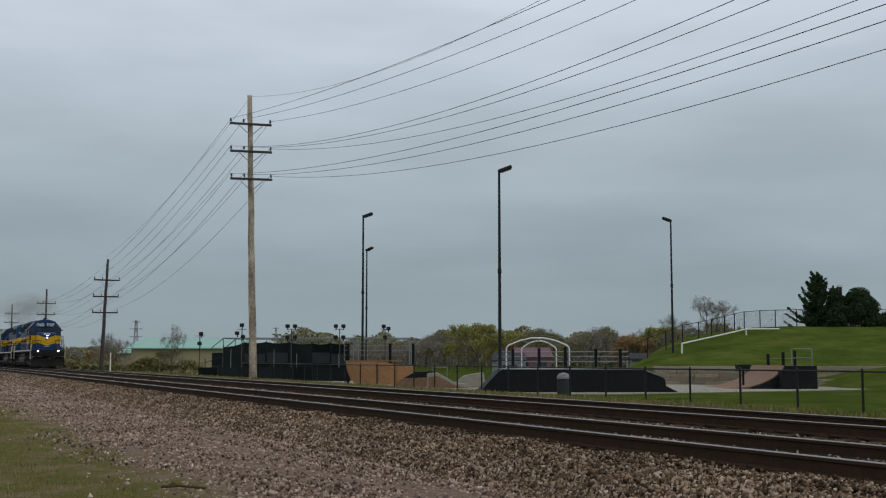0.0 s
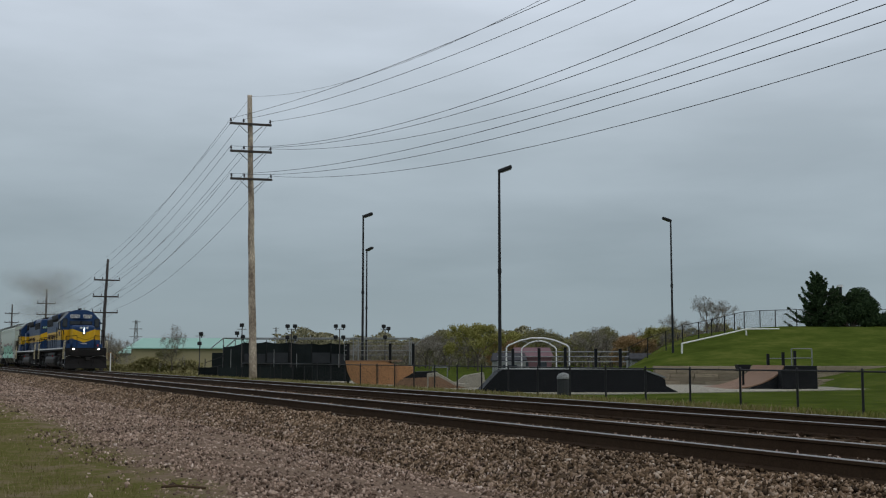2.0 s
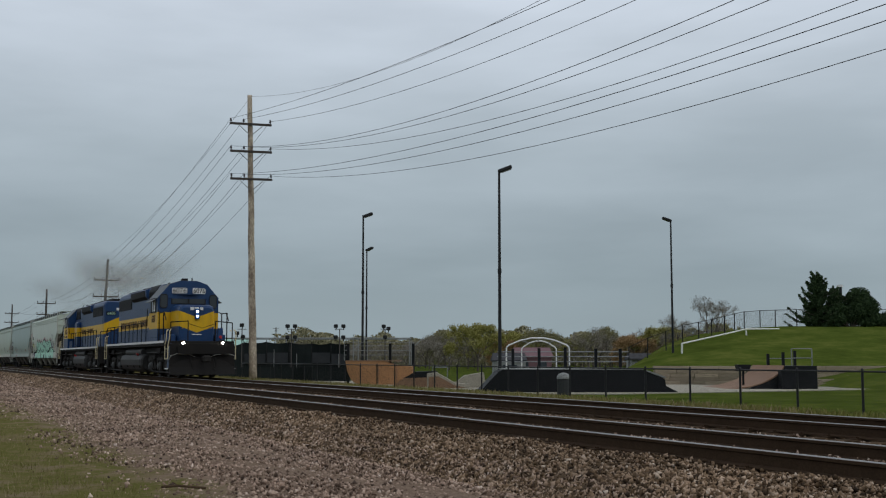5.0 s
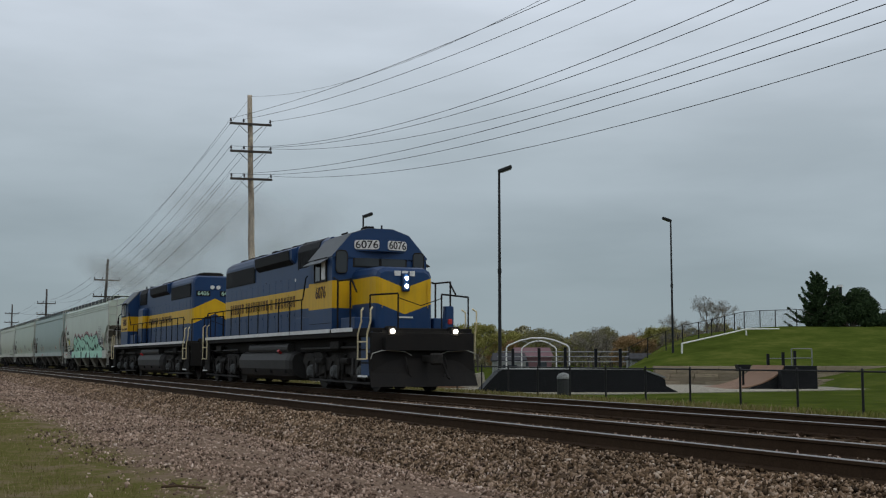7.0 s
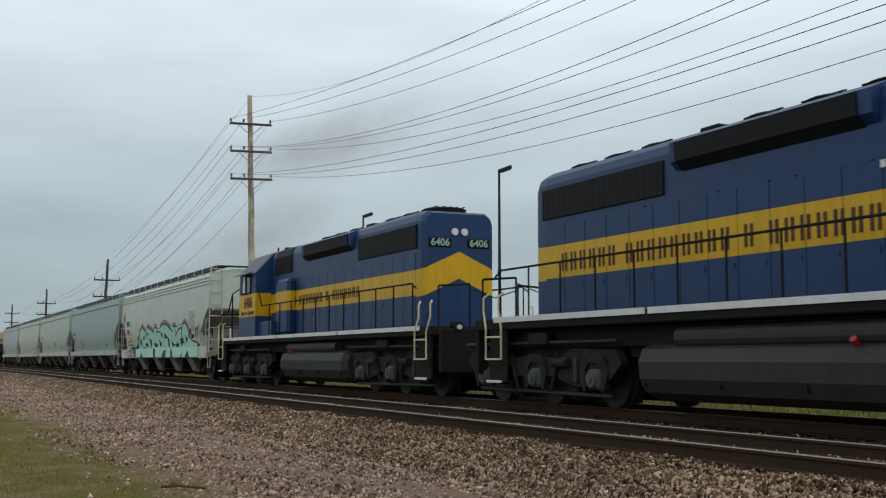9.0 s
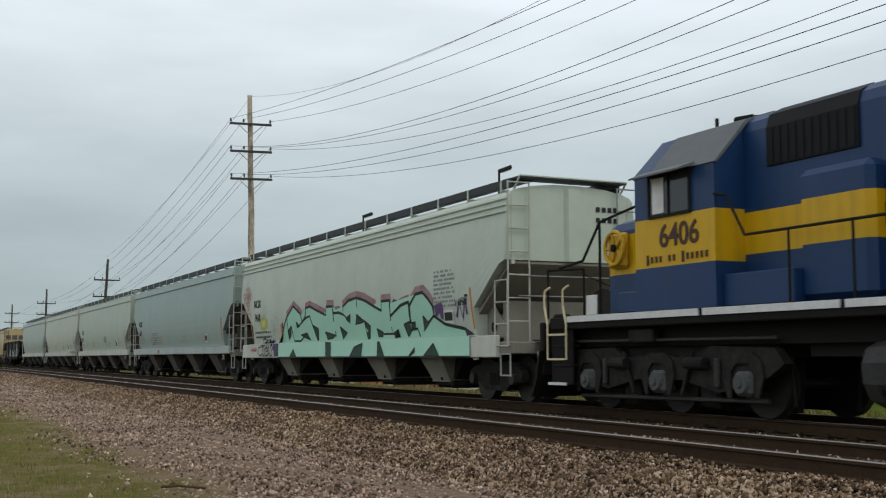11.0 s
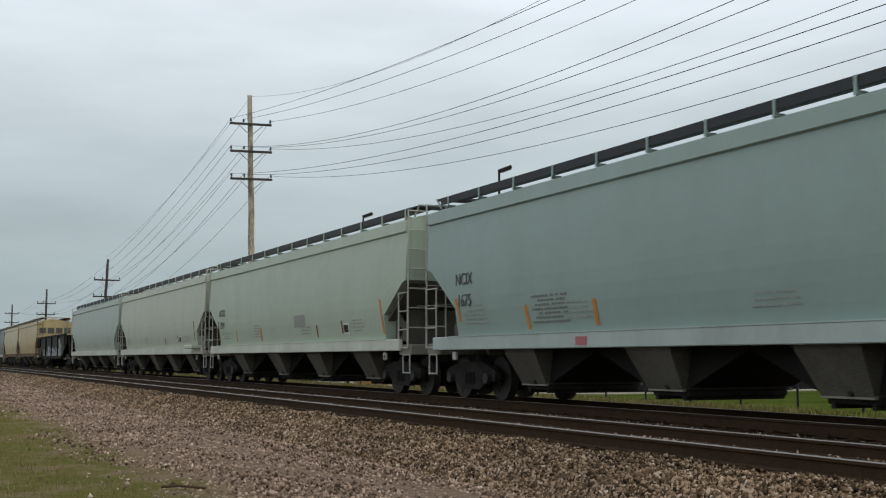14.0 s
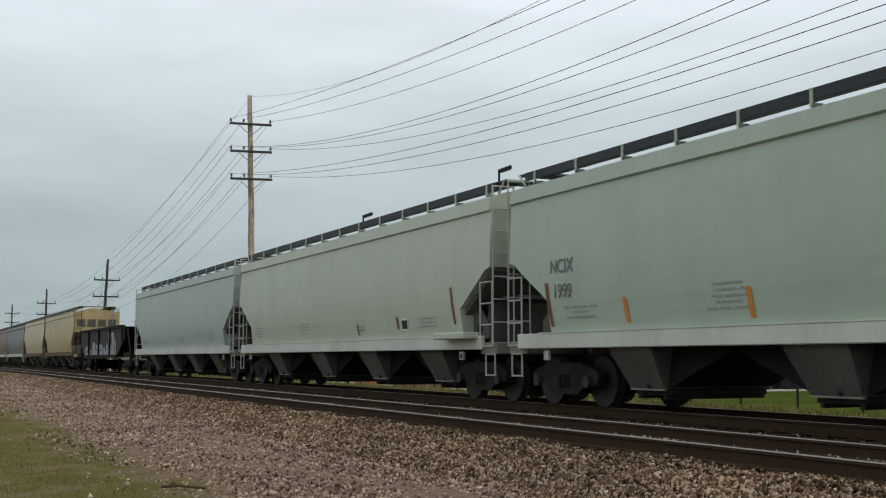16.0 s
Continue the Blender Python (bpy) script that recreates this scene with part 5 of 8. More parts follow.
H3, _ = covered_hopper(-207.2, 9.35, GREENGREY, "green-grey covered hopper with orange reflectors", crown=4.36)
H4, _ = covered_hopper(-227.4, 9.3, CREAM, "warm pale grey covered hopper with a side platform", crown=4.36, platform=True)
H5, _ = covered_hopper(-247.7, 9.3, PLAINGREY, "plain grey covered hopper with dusty lower sides", crown=4.36)
car_marks(H1, -7.8, 1.55, "NCIX", "7418", 2.66)
car_marks(H2, -7.93, 1.55, "NCIX", "1675", 2.53, M_FAINTINK)
car_marks(H3, -7.7, 1.55, "NCIX", "1999", 2.52, M_PALEINK)


def stroke(name, t, pts, width, material, lift, label="", w=1.55):
    """A sprayed line on the car side: one ribbon that follows the points."""
    fine = []
    for (xa, za), (xb, zb) in zip(pts, pts[1:]):
        n = max(1, int(math.hypot(xb - xa, zb - za) / 0.35))
        fine += [(xa + (xb - xa) * k / n, za + (zb - za) * k / n) for k in range(n)]
    fine.append(pts[-1])
    bm = bmesh.new()
    rows = []
    for k, (x, z) in enumerate(fine):
        a, b = fine[max(k - 1, 0)], fine[min(k + 1, len(fine) - 1)]
        d = math.hypot(b[0] - a[0], b[1] - a[1]) or 1.0
        nx, nz = -(b[1] - a[1]) / d * width / 2, (b[0] - a[0]) / d * width / 2
        pair = []
        for sg in (1, -1):
            px, pz = x + sg * nx, z + sg * nz
            out = side_y(pz, w) if pz > 1.352 else 1.585
            pair.append(bm.verts.new((px, -out - lift, pz)))
        rows.append(pair)
    for (a, b), (c, d) in zip(rows, rows[1:]):
        fc = bm.faces.new((a, b, d, c))
        fc.normal_update()
        if fc.normal.y > 0:
            fc.normal_flip()
    return part(name, bm, material, t, label)


def fog_paint(name, color, cx, cz, rx, rz, most=0.85):
    """Spray fog: paint that thins out towards its rim and breaks up in specks."""
    m = bpy.data.materials.new(name)
    m.use_nodes = True
    nt = m.node_tree
    out = nt.nodes["Material Output"]
    p = nt.nodes["Principled BSDF"]
    p.inputs["Base Color"].default_value = (*color, 1)
    p.inputs["Roughness"].default_value = 0.7
    tc = nt.nodes.new("ShaderNodeTexCoord")
    mp = nt.nodes.new("ShaderNodeMapping")
    mp.inputs["Scale"].default_value = (1 / rx, 0, 1 / rz)
    mp.inputs["Location"].default_value = (-cx / rx, 0, -cz / rz)
    nt.links.new(tc.outputs["Object"], mp.inputs[0])
    ln = nt.nodes.new("ShaderNodeVectorMath")
    ln.operation = "LENGTH"
    nt.links.new(mp.outputs[0], ln.inputs[0])
    nz = node(nt, "ShaderNodeTexNoise", Scale=3.0, Detail=6.0, Roughness=0.7)
    nt.links.new(tc.outputs["Object"], nz.inputs["Vector"])
    add = nt.nodes.new("ShaderNodeMath")
    add.operation = "ADD"
    nt.links.new(ln.outputs["Value"], add.inputs[0])
    nt.links.new(nz.outputs[0], add.inputs[1])
    mr = nt.nodes.new("ShaderNodeMapRange")
    mr.interpolation_type = "SMOOTHSTEP"
    mr.inputs["From Min"].default_value, mr.inputs["From Max"].default_value = 1.45, 0.55
    mr.inputs["To Min"].default_value, mr.inputs["To Max"].default_value = 0.0, most
    nt.links.new(add.outputs[0], mr.inputs["Value"])
    clear = nt.nodes.new("ShaderNodeBsdfTransparent")
    mix = nt.nodes.new("ShaderNodeMixShader")
    nt.links.new(mr.outputs[0], mix.inputs[0])
    nt.links.new(clear.outputs[0], mix.inputs[1])
    nt.links.new(p.outputs[0], mix.inputs[2])
    nt.links.new(mix.outputs[0], out.inputs[0])
    return m


def graffiti(t):
    edge = [(-5.16, 1.36), (-5.02, 1.71), (-4.54, 2.13), (-3.83, 2.45), (-3.16, 2.2), (-3.01, 1.94), (-2.67, 2.11), (-2.64, 2.34), (-2.28, 2.38), (-0.85, 2.08), (-0.8, 2.31), (-0.27, 2.3), (-0.21, 2.11), (0.21, 2.11), (0.57, 2.05), (0.57, 2.26), (0.99, 2.4), (1.6, 2.45), (2.17, 2.36), (2.93, 2.15), (3.33, 2.05), (3.34, 2.28), (3.87, 2.28), (3.91, 1.9), (4.56, 2.13), (5.05, 2.19), (5.11, 2.11), (5.47, 2.35), (5.87, 2.37), (6.16, 2.22), (6.41, 2.03), (6.43, 1.82), (6.99, 1.62), (7.93, 1.5), (8.3, 1.36)]
    halo = [(x, z + 0.085) for x, z in edge]
    stroke("magenta_halo", t, halo[2:10], 0.17, M_MAGENTA, 0.008, "magenta spray halo")
    stroke("magenta_halo", t, halo[10:20], 0.20, M_MAGENTA, 0.009, "magenta spray halo")
    stroke("magenta_halo", t, halo[20:31], 0.19, M_MAGENTA, 0.010, "magenta spray halo")
    stroke("magenta_halo", t, [(-3.1, 2.3), (-2.98, 2.0), (-2.75, 2.3)], 0.16, M_MAGENTA, 0.011, "magenta spray halo")
    stroke("purple_halo", t, [(3.95, 2.0), (4.15, 2.2), (4.32, 2.16)], 0.22, M_PURPLE, 0.012)
    stroke("purple_halo", t, [(6.5, 1.93), (6.8, 1.98), (6.92, 1.72)], 0.26, M_PURPLE, 0.012)
    curved_patch("mint_letters", t, edge, M_MINT, 1.55, 0.014, "mint green graffiti letters")
    curved_patch("mint_base", t, [(-5.25, 0.905), (8.36, 0.905), (8.36, 1.345), (-5.25, 1.345)], M_MINTLOW, 1.55, 0.006, "mint green paint on the sill")
    stroke("outline", t, edge, 0.075, M_INK, 0.020, "black graffiti outline")
    for q in ([(-4.48, 1.7), (-4.1, 1.86), (-4.18, 1.61), (-4.43, 1.45)], [(-3.59, 1.97), (-3.26, 1.82), (-3.52, 1.8)], [(-3.21, 1.56), (-2.62, 1.61), (-2.34, 1.4)], [(-2.06, 1.83), (-1.54, 1.71), (-1.65, 1.41), (-1.74, 1.37)], [(-1.0, 1.61), (-0.15, 1.5), (-0.45, 1.43), (-0.88, 1.41)], [(0.26, 1.72), (0.78, 1.55), (0.39, 1.4)], [(0.77, 1.93), (1.13, 2.03), (1.05, 1.81)], [(1.61, 2.03), (1.67, 1.92), (2.16, 1.82), (1.46, 1.76)]):
        curved_patch("shadow_patch", t, q, M_DEEPGREEN, 1.55, 0.018)
        stroke("outline", t, [*q, q[0]], 0.045, M_INK, 0.022)
    for q in ([(2.12, 1.84), (2.51, 1.69), (2.38, 1.37), (2.22, 1.37)], [(2.93, 1.61), (3.34, 1.51), (3.27, 1.42), (2.98, 1.42)], [(4.0, 1.47), (4.31, 1.56), (4.38, 1.37)], [(4.69, 1.67), (5.03, 1.73), (5.12, 1.53), (4.87, 1.38)], [(5.15, 1.7), (5.38, 1.71), (5.32, 1.56), (5.14, 1.54)], [(5.84, 1.84), (6.13, 1.67), (5.83, 1.5)]):
        curved_patch("shadow_patch", t, q, M_DEEPGREEN, 1.55, 0.018)
        stroke("outline", t, [*q, q[0]], 0.045, M_INK, 0.022)
    for q in ([(-4.03, 0.93), (-3.66, 1.15), (-3.38, 0.93)], [(-0.73, 1.31), (-0.29, 1.3), (-0.3, 0.92), (-0.7, 0.92)], [(1.22, 0.92), (1.54, 1.16), (2.16, 1.26), (2.05, 0.92)], [(3.2, 1.27), (3.33, 1.29), (3.34, 1.07), (3.65, 0.93), (3.17, 0.92)], [(5.18, 0.93), (5.5, 1.03), (5.51, 1.12)], [(6.02, 0.93), (6.54, 1.2), (6.85, 0.93)]):
        curved_patch("shadow_patch", t, q, M_DEEPGREEN, 1.55, 0.012)
        stroke("outline", t, [*q, q[0]], 0.04, M_INK, 0.016)
    for q in ([(-4.48, 2.12), (-4.43, 1.52)], [(-4.1, 1.86), (-3.94, 1.4), (-3.32, 1.39), (-2.62, 1.61)], [(-3.52, 1.8), (-2.67, 2.04), (-2.28, 2.11), (-2.06, 1.83)], [(-0.27, 2.3), (-0.22, 1.88)], [(-0.15, 1.62), (-0.15, 1.47)], [(0.57, 2.05), (0.98, 1.89)], [(1.63, 2.4), (1.63, 2.2)], [(3.87, 2.28), (3.89, 1.78)], [(3.9, 1.63), (3.95, 1.47), (3.34, 1.47)], [(3.95, 1.47), (4.34, 1.49)], [(5.12, 1.54), (5.48, 1.56), (5.56, 1.37)], [(6.09, 1.67), (6.43, 1.82)]):
        stroke("outline", t, q, 0.05, M_INK, 0.023)
    stroke("outline", t, [(5.05, 2.19), (5.1, 1.68)], 0.10, M_INK, 0.024)
    stroke("base_line", t, [(-5.25, 0.912), (8.4, 0.912)], 0.035, M_INK, 0.014)
    # smaller tags
    rng = random.Random(8)
    curved_patch("lime_spray", t, [(-7.9, 1.55), (-6.3, 1.55), (-6.3, 2.45), (-7.9, 2.45)], fog_paint("lime_spray_fog", (0.60, 0.60, 0.13), -7.1, 2.0, 0.72, 0.36), 1.55, 0.008, "lime spray fog")
    curved_patch("pink_fog", t, [(-9.6, 2.4), (-8.2, 2.4), (-8.2, 3.5), (-9.6, 3.5)], fog_paint("pink_spray_fog", (0.55, 0.30, 0.30), -9.0, 3.0, 0.5, 0.42, 0.45), 1.55, 0.006, "faint pink spray fog")
    for k in range(26):
        x, z = rng.uniform(-6.25, -5.5), rng.uniform(1.55, 2.12)
        a0, r = rng.uniform(0, 6.28), rng.uniform(0.05, 0.20)
        stroke("faded_mural_line", t, [(x + r * math.cos(a0 + 0.5 * i), z + r * math.sin(a0 + 0.5 * i)) for i in range(rng.randint(3, 6))], 0.02, M_FADED, 0.009, "faded grey sprayed drawing")
    swirl = [(-8.9 + 0.035 * k * math.cos(k * 0.75) * 0.5, 2.61 + 0.035 * k * math.sin(k * 0.75) * 0.5) for k in range(17)]
    stroke("pink_swirl", t, swirl, 0.035, M_PINK, 0.012, "pink sprayed swirl")
    stroke("pink_drip", t, [(-8.9, 2.32), (-8.91, 2.10)], 0.03, M_PINK, 0.012)
    for q in ([(-9.62, 3.04), (-9.39, 3.1), (-9.31, 2.83), (-9.5, 2.78), (-9.35, 2.66)], [(-9.45, 2.9), (-9.25, 2.72), (-9.4, 2.5)], [(-9.2, 3.05), (-9.1, 2.8)], [(-9.2, 3.2), (-9.0, 3.32), (-8.85, 3.15)], [(-8.95, 3.02), (-8.74, 2.88)], [(-9.05, 3.0), (-8.95, 2.85), (-8.8, 3.1)], [(-9.35, 3.35), (-9.3, 3.2)], [(-9.55, 2.95), (-9.3, 2.95)], [(-9.15, 2.75), (-9.0, 2.78), (-9.1, 2.6)], [(-9.0, 2.9), (-8.88, 2.95), (-8.85, 2.8)], [(-8.8, 3.0), (-8.62, 3.08), (-8.6, 2.9), (-8.72, 2.85)], [(-9.3, 2.5), (-9.15, 2.3)], [(-9.1, 3.5), (-9.12, 3.36)]):
        stroke("pink_scrawl", t, q, 0.04, M_PINK, 0.012, "pink sprayed scrawl")
    for a in range(6):
        x = -8.36 + 0.115 * a
        stroke("red_tag", t, [(x, 1.01 + 0.1), (x + 0.05, 1.23), (x + 0.09, 1.10)], 0.035, M_RED, 0.008, "small red sprayed tag")
    tag = ([(-6.94, 1.3), (-7.13, 1.28), (-7.32, 1.39), (-7.26, 1.49), (-7.1, 1.52), (-6.96, 1.5), (-6.92, 1.39), (-7.1, 1.34), (-7.27, 1.22), (-7.46, 1.24), (-7.49, 1.07), (-7.32, 0.97), (-7.08, 0.98), (-6.98, 1.11), (-6.99, 1.23), (-6.88, 1.29)], [(-6.89, 1.47), (-6.73, 1.46), (-6.72, 1.39), (-6.83, 1.35), (-6.89, 1.44)], [(-6.95, 1.21), (-6.88, 1.29), (-6.72, 1.3), (-6.7, 1.22), (-6.79, 1.13), (-6.75, 1.01), (-6.89, 0.95), (-7.0, 1.05)])
    for q in tag:
        stroke("bubble_tag", t, q, 0.045, M_INK, 0.016, "black bubble-letter tag")
    tag = ([(-6.63, 1.46), (-6.39, 1.47), (-6.35, 1.36), (-6.52, 1.32), (-6.5, 1.25), (-6.62, 1.19), (-6.69, 0.98), (-6.56, 0.95), (-6.32, 1.01), (-6.36, 1.13), (-6.55, 1.1), (-6.53, 1.19), (-6.36, 1.22)], [(-6.31, 1.42), (-6.08, 1.45), (-6.04, 1.35), (-6.13, 1.24), (-5.98, 1.31), (-5.91, 1.44), (-5.96, 1.29), (-6.07, 1.2), (-5.93, 1.12), (-5.91, 0.96), (-6.08, 0.96), (-6.15, 1.08), (-6.2, 0.95), (-6.32, 1.05), (-6.23, 1.2), (-6.31, 1.29), (-6.31, 1.42)])
    for q in tag:
        stroke("bubble_tag", t, q, 0.045, M_INK, 0.016, "black bubble-letter tag")
    stroke("orange_flame", t, [(-5.2, 1.94), (-5.16, 1.66), (-5.10, 1.38)], 0.14, M_ORANGE, 0.007, "orange sprayed edge")
    stroke("purple_flame", t, [(-5.05, 1.98), (-4.98, 1.75)], 0.14, M_PURPLE, 0.009)
    curved_patch("dark_sill_patch", t, [(-5.51, 1.11), (-5.25, 1.28), (-5.25, 0.94), (-5.51, 0.94)], M_DEEPGREEN, 1.55, 0.011)
    for xa, za, xb, zb in ((-8.63, 2.40, -8.54, 1.51), (-5.2, 1.94, -5.16, 1.42), (8.29, 2.35, 8.38, 1.48)):
        stroke("reflector_strip", t, [(xa, za), (xb, zb)], 0.07, M_ORANGE, 0.009, "orange reflector strip")
    for k, z in enumerate((1.73, 1.575)):
        word_bars("stencil_line", t, -8.14, -6.4, z, 0.065, M_FAINTINK, 5 + k)
    stroke("emblem_box", t, [(-7.07, 2.55), (-6.84, 2.55), (-6.84, 2.28), (-7.07, 2.28), (-7.07, 2.55)], 0.02, M_SILLSTAIN, 0.009)
    for q in ([(7.55, 2.14), (7.62, 1.98), (7.68, 2.1), (7.74, 1.98), (7.78, 2.14)], [(7.84, 2.16), (7.84, 2.0)], [(7.93, 2.17), (7.93, 2.0)], [(7.84, 2.08), (7.93, 2.08)], [(7.97, 1.99), (8.02, 2.17), (8.07, 2.0)], [(8.03, 2.2), (8.18, 2.2)], [(8.11, 2.2), (8.11, 2.0)]):
        stroke("black_tag", t, q, 0.035, M_INK, 0.015, "small black sprayed tag")
    curved_patch("purple_patch", t, [(-5.92, 1.19), (-5.76, 1.34), (-5.2, 1.34), (-5.26, 1.30), (-5.51, 1.11), (-5.52, 0.94), (-5.68, 0.94), (-5.69, 1.08)], M_PURPLE, 1.55, 0.010)
    stroke("purple_tag", t, [(7.6, 1.75), (7.75, 2.1), (7.9, 1.7), (8.05, 2.15), (8.1, 1.8)], 0.10, M_PURPLE, 0.012)
    for k in range(9):
        word_bars("stencil_line", t, 6.47, 7.55 - (k % 3) * 0.08, 2.02 + 0.095 * k, 0.05, M_SILLSTAIN, 20 + k)
    side_patch("data_panel", t, 7.2, 1.78, 0.50, 0.28, M_WHITE, lift=0.018)
    side_patch("data_panel_ink", t, 7.2, 1.78, 0.40, 0.18, M_INK, lift=0.024)


graffiti(H1)
for h, ps in ((H2, ((-8.35, 1.9, M_ORANGE, 0.5, 0.16), (-5.3, 1.66, M_ORANGE, 0.46, 0.08), (-2.88, 1.67, M_ORANGE, 0.46, 0.05), (5.38, 1.70, M_ORANGE, 0.34, 0.05), (8.14, 1.97, M_ORANGE, 0.88, 0.14))), (H3, ((-8.26, 1.85, M_REDBROWN, 0.8, 0.10), (-5.75, 1.67, M_ORANGE, 0.42, 0.06), (-2.64, 1.66, M_ORANGE, 0.44, 0.04), (8.06, 1.90, M_ORANGE, 0.86, 0.16), (3.1, 1.65, M_REDBROWN, 0.35, 0.06), (5.2, 1.72, M_REDBROWN, 0.35, 0.05))), (H4, ((7.8, 2.0, M_REDBROWN, 0.8, 0.12), (2.0, 1.62, M_REDBROWN, 0.3, 0.05), (4.7, 1.72, M_REDBROWN, 0.3, 0.04)))):
    for x, z, m, hgt, lean in ps:
        side_patch("reflector_strip", h, x, z, 0.11, hgt, m, lift=0.010, lean=lean, label="orange reflector strip" if m is M_ORANGE else "rusty streak")
for h, x in ((H3, 5.54), (H4, 5.15), (H2, 5.75)):
    side_patch("data_panel", h, x, 1.67, 0.42, 0.30, M_WHITE, lift=0.010, label="white data panel")
    side_patch("data_panel_ink", h, x, 1.67, 0.33, 0.20, M_INK, lift=0.016)
part("placard", bx(-3.22, -1.578, 1.18, 0.36, 0.012, 0.15), M_PINK, H2, "faded pink placard on the sill")
side_patch("grey_blot", H3, 1.53, 1.98, 1.0, 0.36, M_SILLSTAIN, lift=0.008)
for k in range(7):
    word_bars("stencil_line", H2, -5.05 + 0.12 * (k % 3), -3.75 - 0.1 * (k % 2), 1.55 + 0.08 * k, 0.04, M_STENCILGREY, 60 + k)


def open_hopper(x0, label):
    """Low black open hopper with ribbed sides and sloped ends."""
    t = empty("open_hopper", pose(x0, TRACK_FAR, 0), label, "freight car")
    half = 8.3
    bm = bmesh.new()
    prism(bm, [(-half, 2.62), (-half, 1.9), (-half + 2.2, 0.95), (half - 2.2, 0.95), (half, 1.9), (half, 2.62)], -1.5, -1.42)
    part("side_sheet", bm, M_SOOTSHEET, t)
    bm = bmesh.new()
    prism(bm, [(-half, 2.62), (-half, 1.9), (-half + 2.2, 0.95), (half - 2.2, 0.95), (half, 1.9), (half, 2.62)], 1.42, 1.5)
    part("side_sheet", bm, M_SOOTSHEET, t)
    part("floor_sheet", bx(0, 0, 1.0, 2 * half - 4, 2.8, 0.1), M_BLACK, t)
    for s in (-1, 1):
        bm = bmesh.new()
        prism(bm, [(s * half, 2.6), (s * (half + 0.05), 2.6), (s * (half - 2.2), 0.95), (s * (half - 2.3), 1.0)], -1.42, 1.42)
        part("end_slope", bm, M_BLACK, t)
        part("end_sill", bx(s * (half + 0.9), 0, 1.08, 1.9, 2.9, 0.24), M_BLACK, t)
        bm = bmesh.new()
        for q in (-1.3, -0.5, 0.5, 1.3):
            rod(bm, (s * (half + 1.2), q, 1.1), (s * (half + 0.02), q, 2.5), 0.05, n=6)
        part("end_strut", bm, M_BLACK, t)
        coupler(t, s * (half + 2.6), s)
        freight_truck(t, s * (half - 1.0))
        part("draft_sill", bx(s * (half + 1.2), 0, 0.9, 2.6, 0.4, 0.3), M_UNDER, t)
    for q in (-1, 1):
        part("top_chord", bx(0, q * 1.5, 2.62, 2 * half, 0.16, 0.14), M_BLACK, t)
        part("side_sill", bx(0, q * 1.5, 0.98, 2 * half - 4, 0.14, 0.2), M_BLACK, t)
        for k in range(5):
            x = -half + 0.1 + (2 * half - 0.2) * k / 4
            part("side_post", bx(x, q * 1.55, 1.85 if abs(x) < half - 2 else 2.2, 0.12, 0.12, 1.5 if abs(x) < half - 2 else 0.8), M_BLACK, t)
    # sprayed tags: worn pale blocks along the lower half of the side, one reaching up the last bay
    rng = random.Random(77)
    for xa, sx, top, m in ((-5.2, 1.5, 1.75, M_GREYSHEET_TAG), (-3.6, 1.3, 1.55, M_GREENTAG), (-1.6, 2.3, 1.95, M_GREYSHEET_TAG), (0.5, 1.6, 1.80, M_BLUETAG), (2.4, 1.5, 1.85, M_GREYSHEET_TAG), (4.3, 1.9, 2.45, M_GREYSHEET_TAG), (5.6, 0.7, 2.1, M_GREENTAG)):
        n = 7
        pts = [(xa - sx / 2, 1.10), (xa + sx / 2, 1.10)]
        pts += [(xa + sx / 2 - sx * q / (n - 1), top - rng.uniform(0.0, 0.42)) for q in range(n)]
        part("spray_tag", pr(pts, -1.515, -1.505), m, t, "pale sprayed tag")
        part("tag_shadow", pr([(xa - sx * 0.2, 1.25), (xa - sx * 0.12, 1.25), (xa + sx * 0.1, top - 0.45), (xa + sx * 0.22, 1.3), (xa + sx * 0.29, 1.3), (xa + sx * 0.14, top - 0.32), (xa + sx * 0.05, top - 0.32)], -1.522, -1.516), M_SOOTSHEET, t)
    TRAIN.append((t, x0, False))


M_SOOTSHEET = mat("sooty_black_sheet", (0.040, 0.041, 0.040), rough=0.8, var=0.5, scale=2)
M_GREYSHEET_TAG = mat("pale_tag", (0.42, 0.42, 0.42), rough=0.7, var=0.5, scale=3)
M_GREENTAG = mat("green_tag", (0.30, 0.38, 0.28), rough=0.7, var=0.6, scale=3)
M_BLUETAG = mat("blue_tag", (0.36, 0.42, 0.50), rough=0.7, var=0.5, scale=3)
M_RUSTSILL = mat("rusty_buff_steel", (0.17, 0.105, 0.06), rough=0.85, var=0.6)
open_hopper(-269.4, "low black open hopper car with pale sprayed tags")
B1, _ = covered_hopper(-290.0, 8.5, TAN, "tan covered hopper with weathered streaked sides", bays=(4.4, 0.0, -4.4), crown=4.30, ztop=3.95, sill_paint=M_RUSTSILL, ladder_mat=M_RUSTSILL)
B2, _ = covered_hopper(-308.6, 8.3, BUFF, "buff yellow covered hopper with plain sides", bays=(4.4, 0.0, -4.4), crown=4.30, ztop=3.95, sill_paint=M_RUSTSILL, ladder_mat=M_RUSTSILL)
for h in (B1, B2):
    for q in (-1, 1):
        for k in range(4):
            part("end_panel", bx(8.88 if h is B1 else 8.68, -1.05 + 0.7 * k, 3.35, 0.03, 0.55, 0.5), M_SLOPE, h)
        break
B3, _ = covered_hopper(-328.0, 9.2, STEELGREY, "dark grey covered hopper near the train's tail", crown=4.1, ztop=3.75)
B4, _ = covered_hopper(-348.4, 9.0, BROWN, "rusty brown covered hopper near the train's tail", crown=4.1, ztop=3.75)

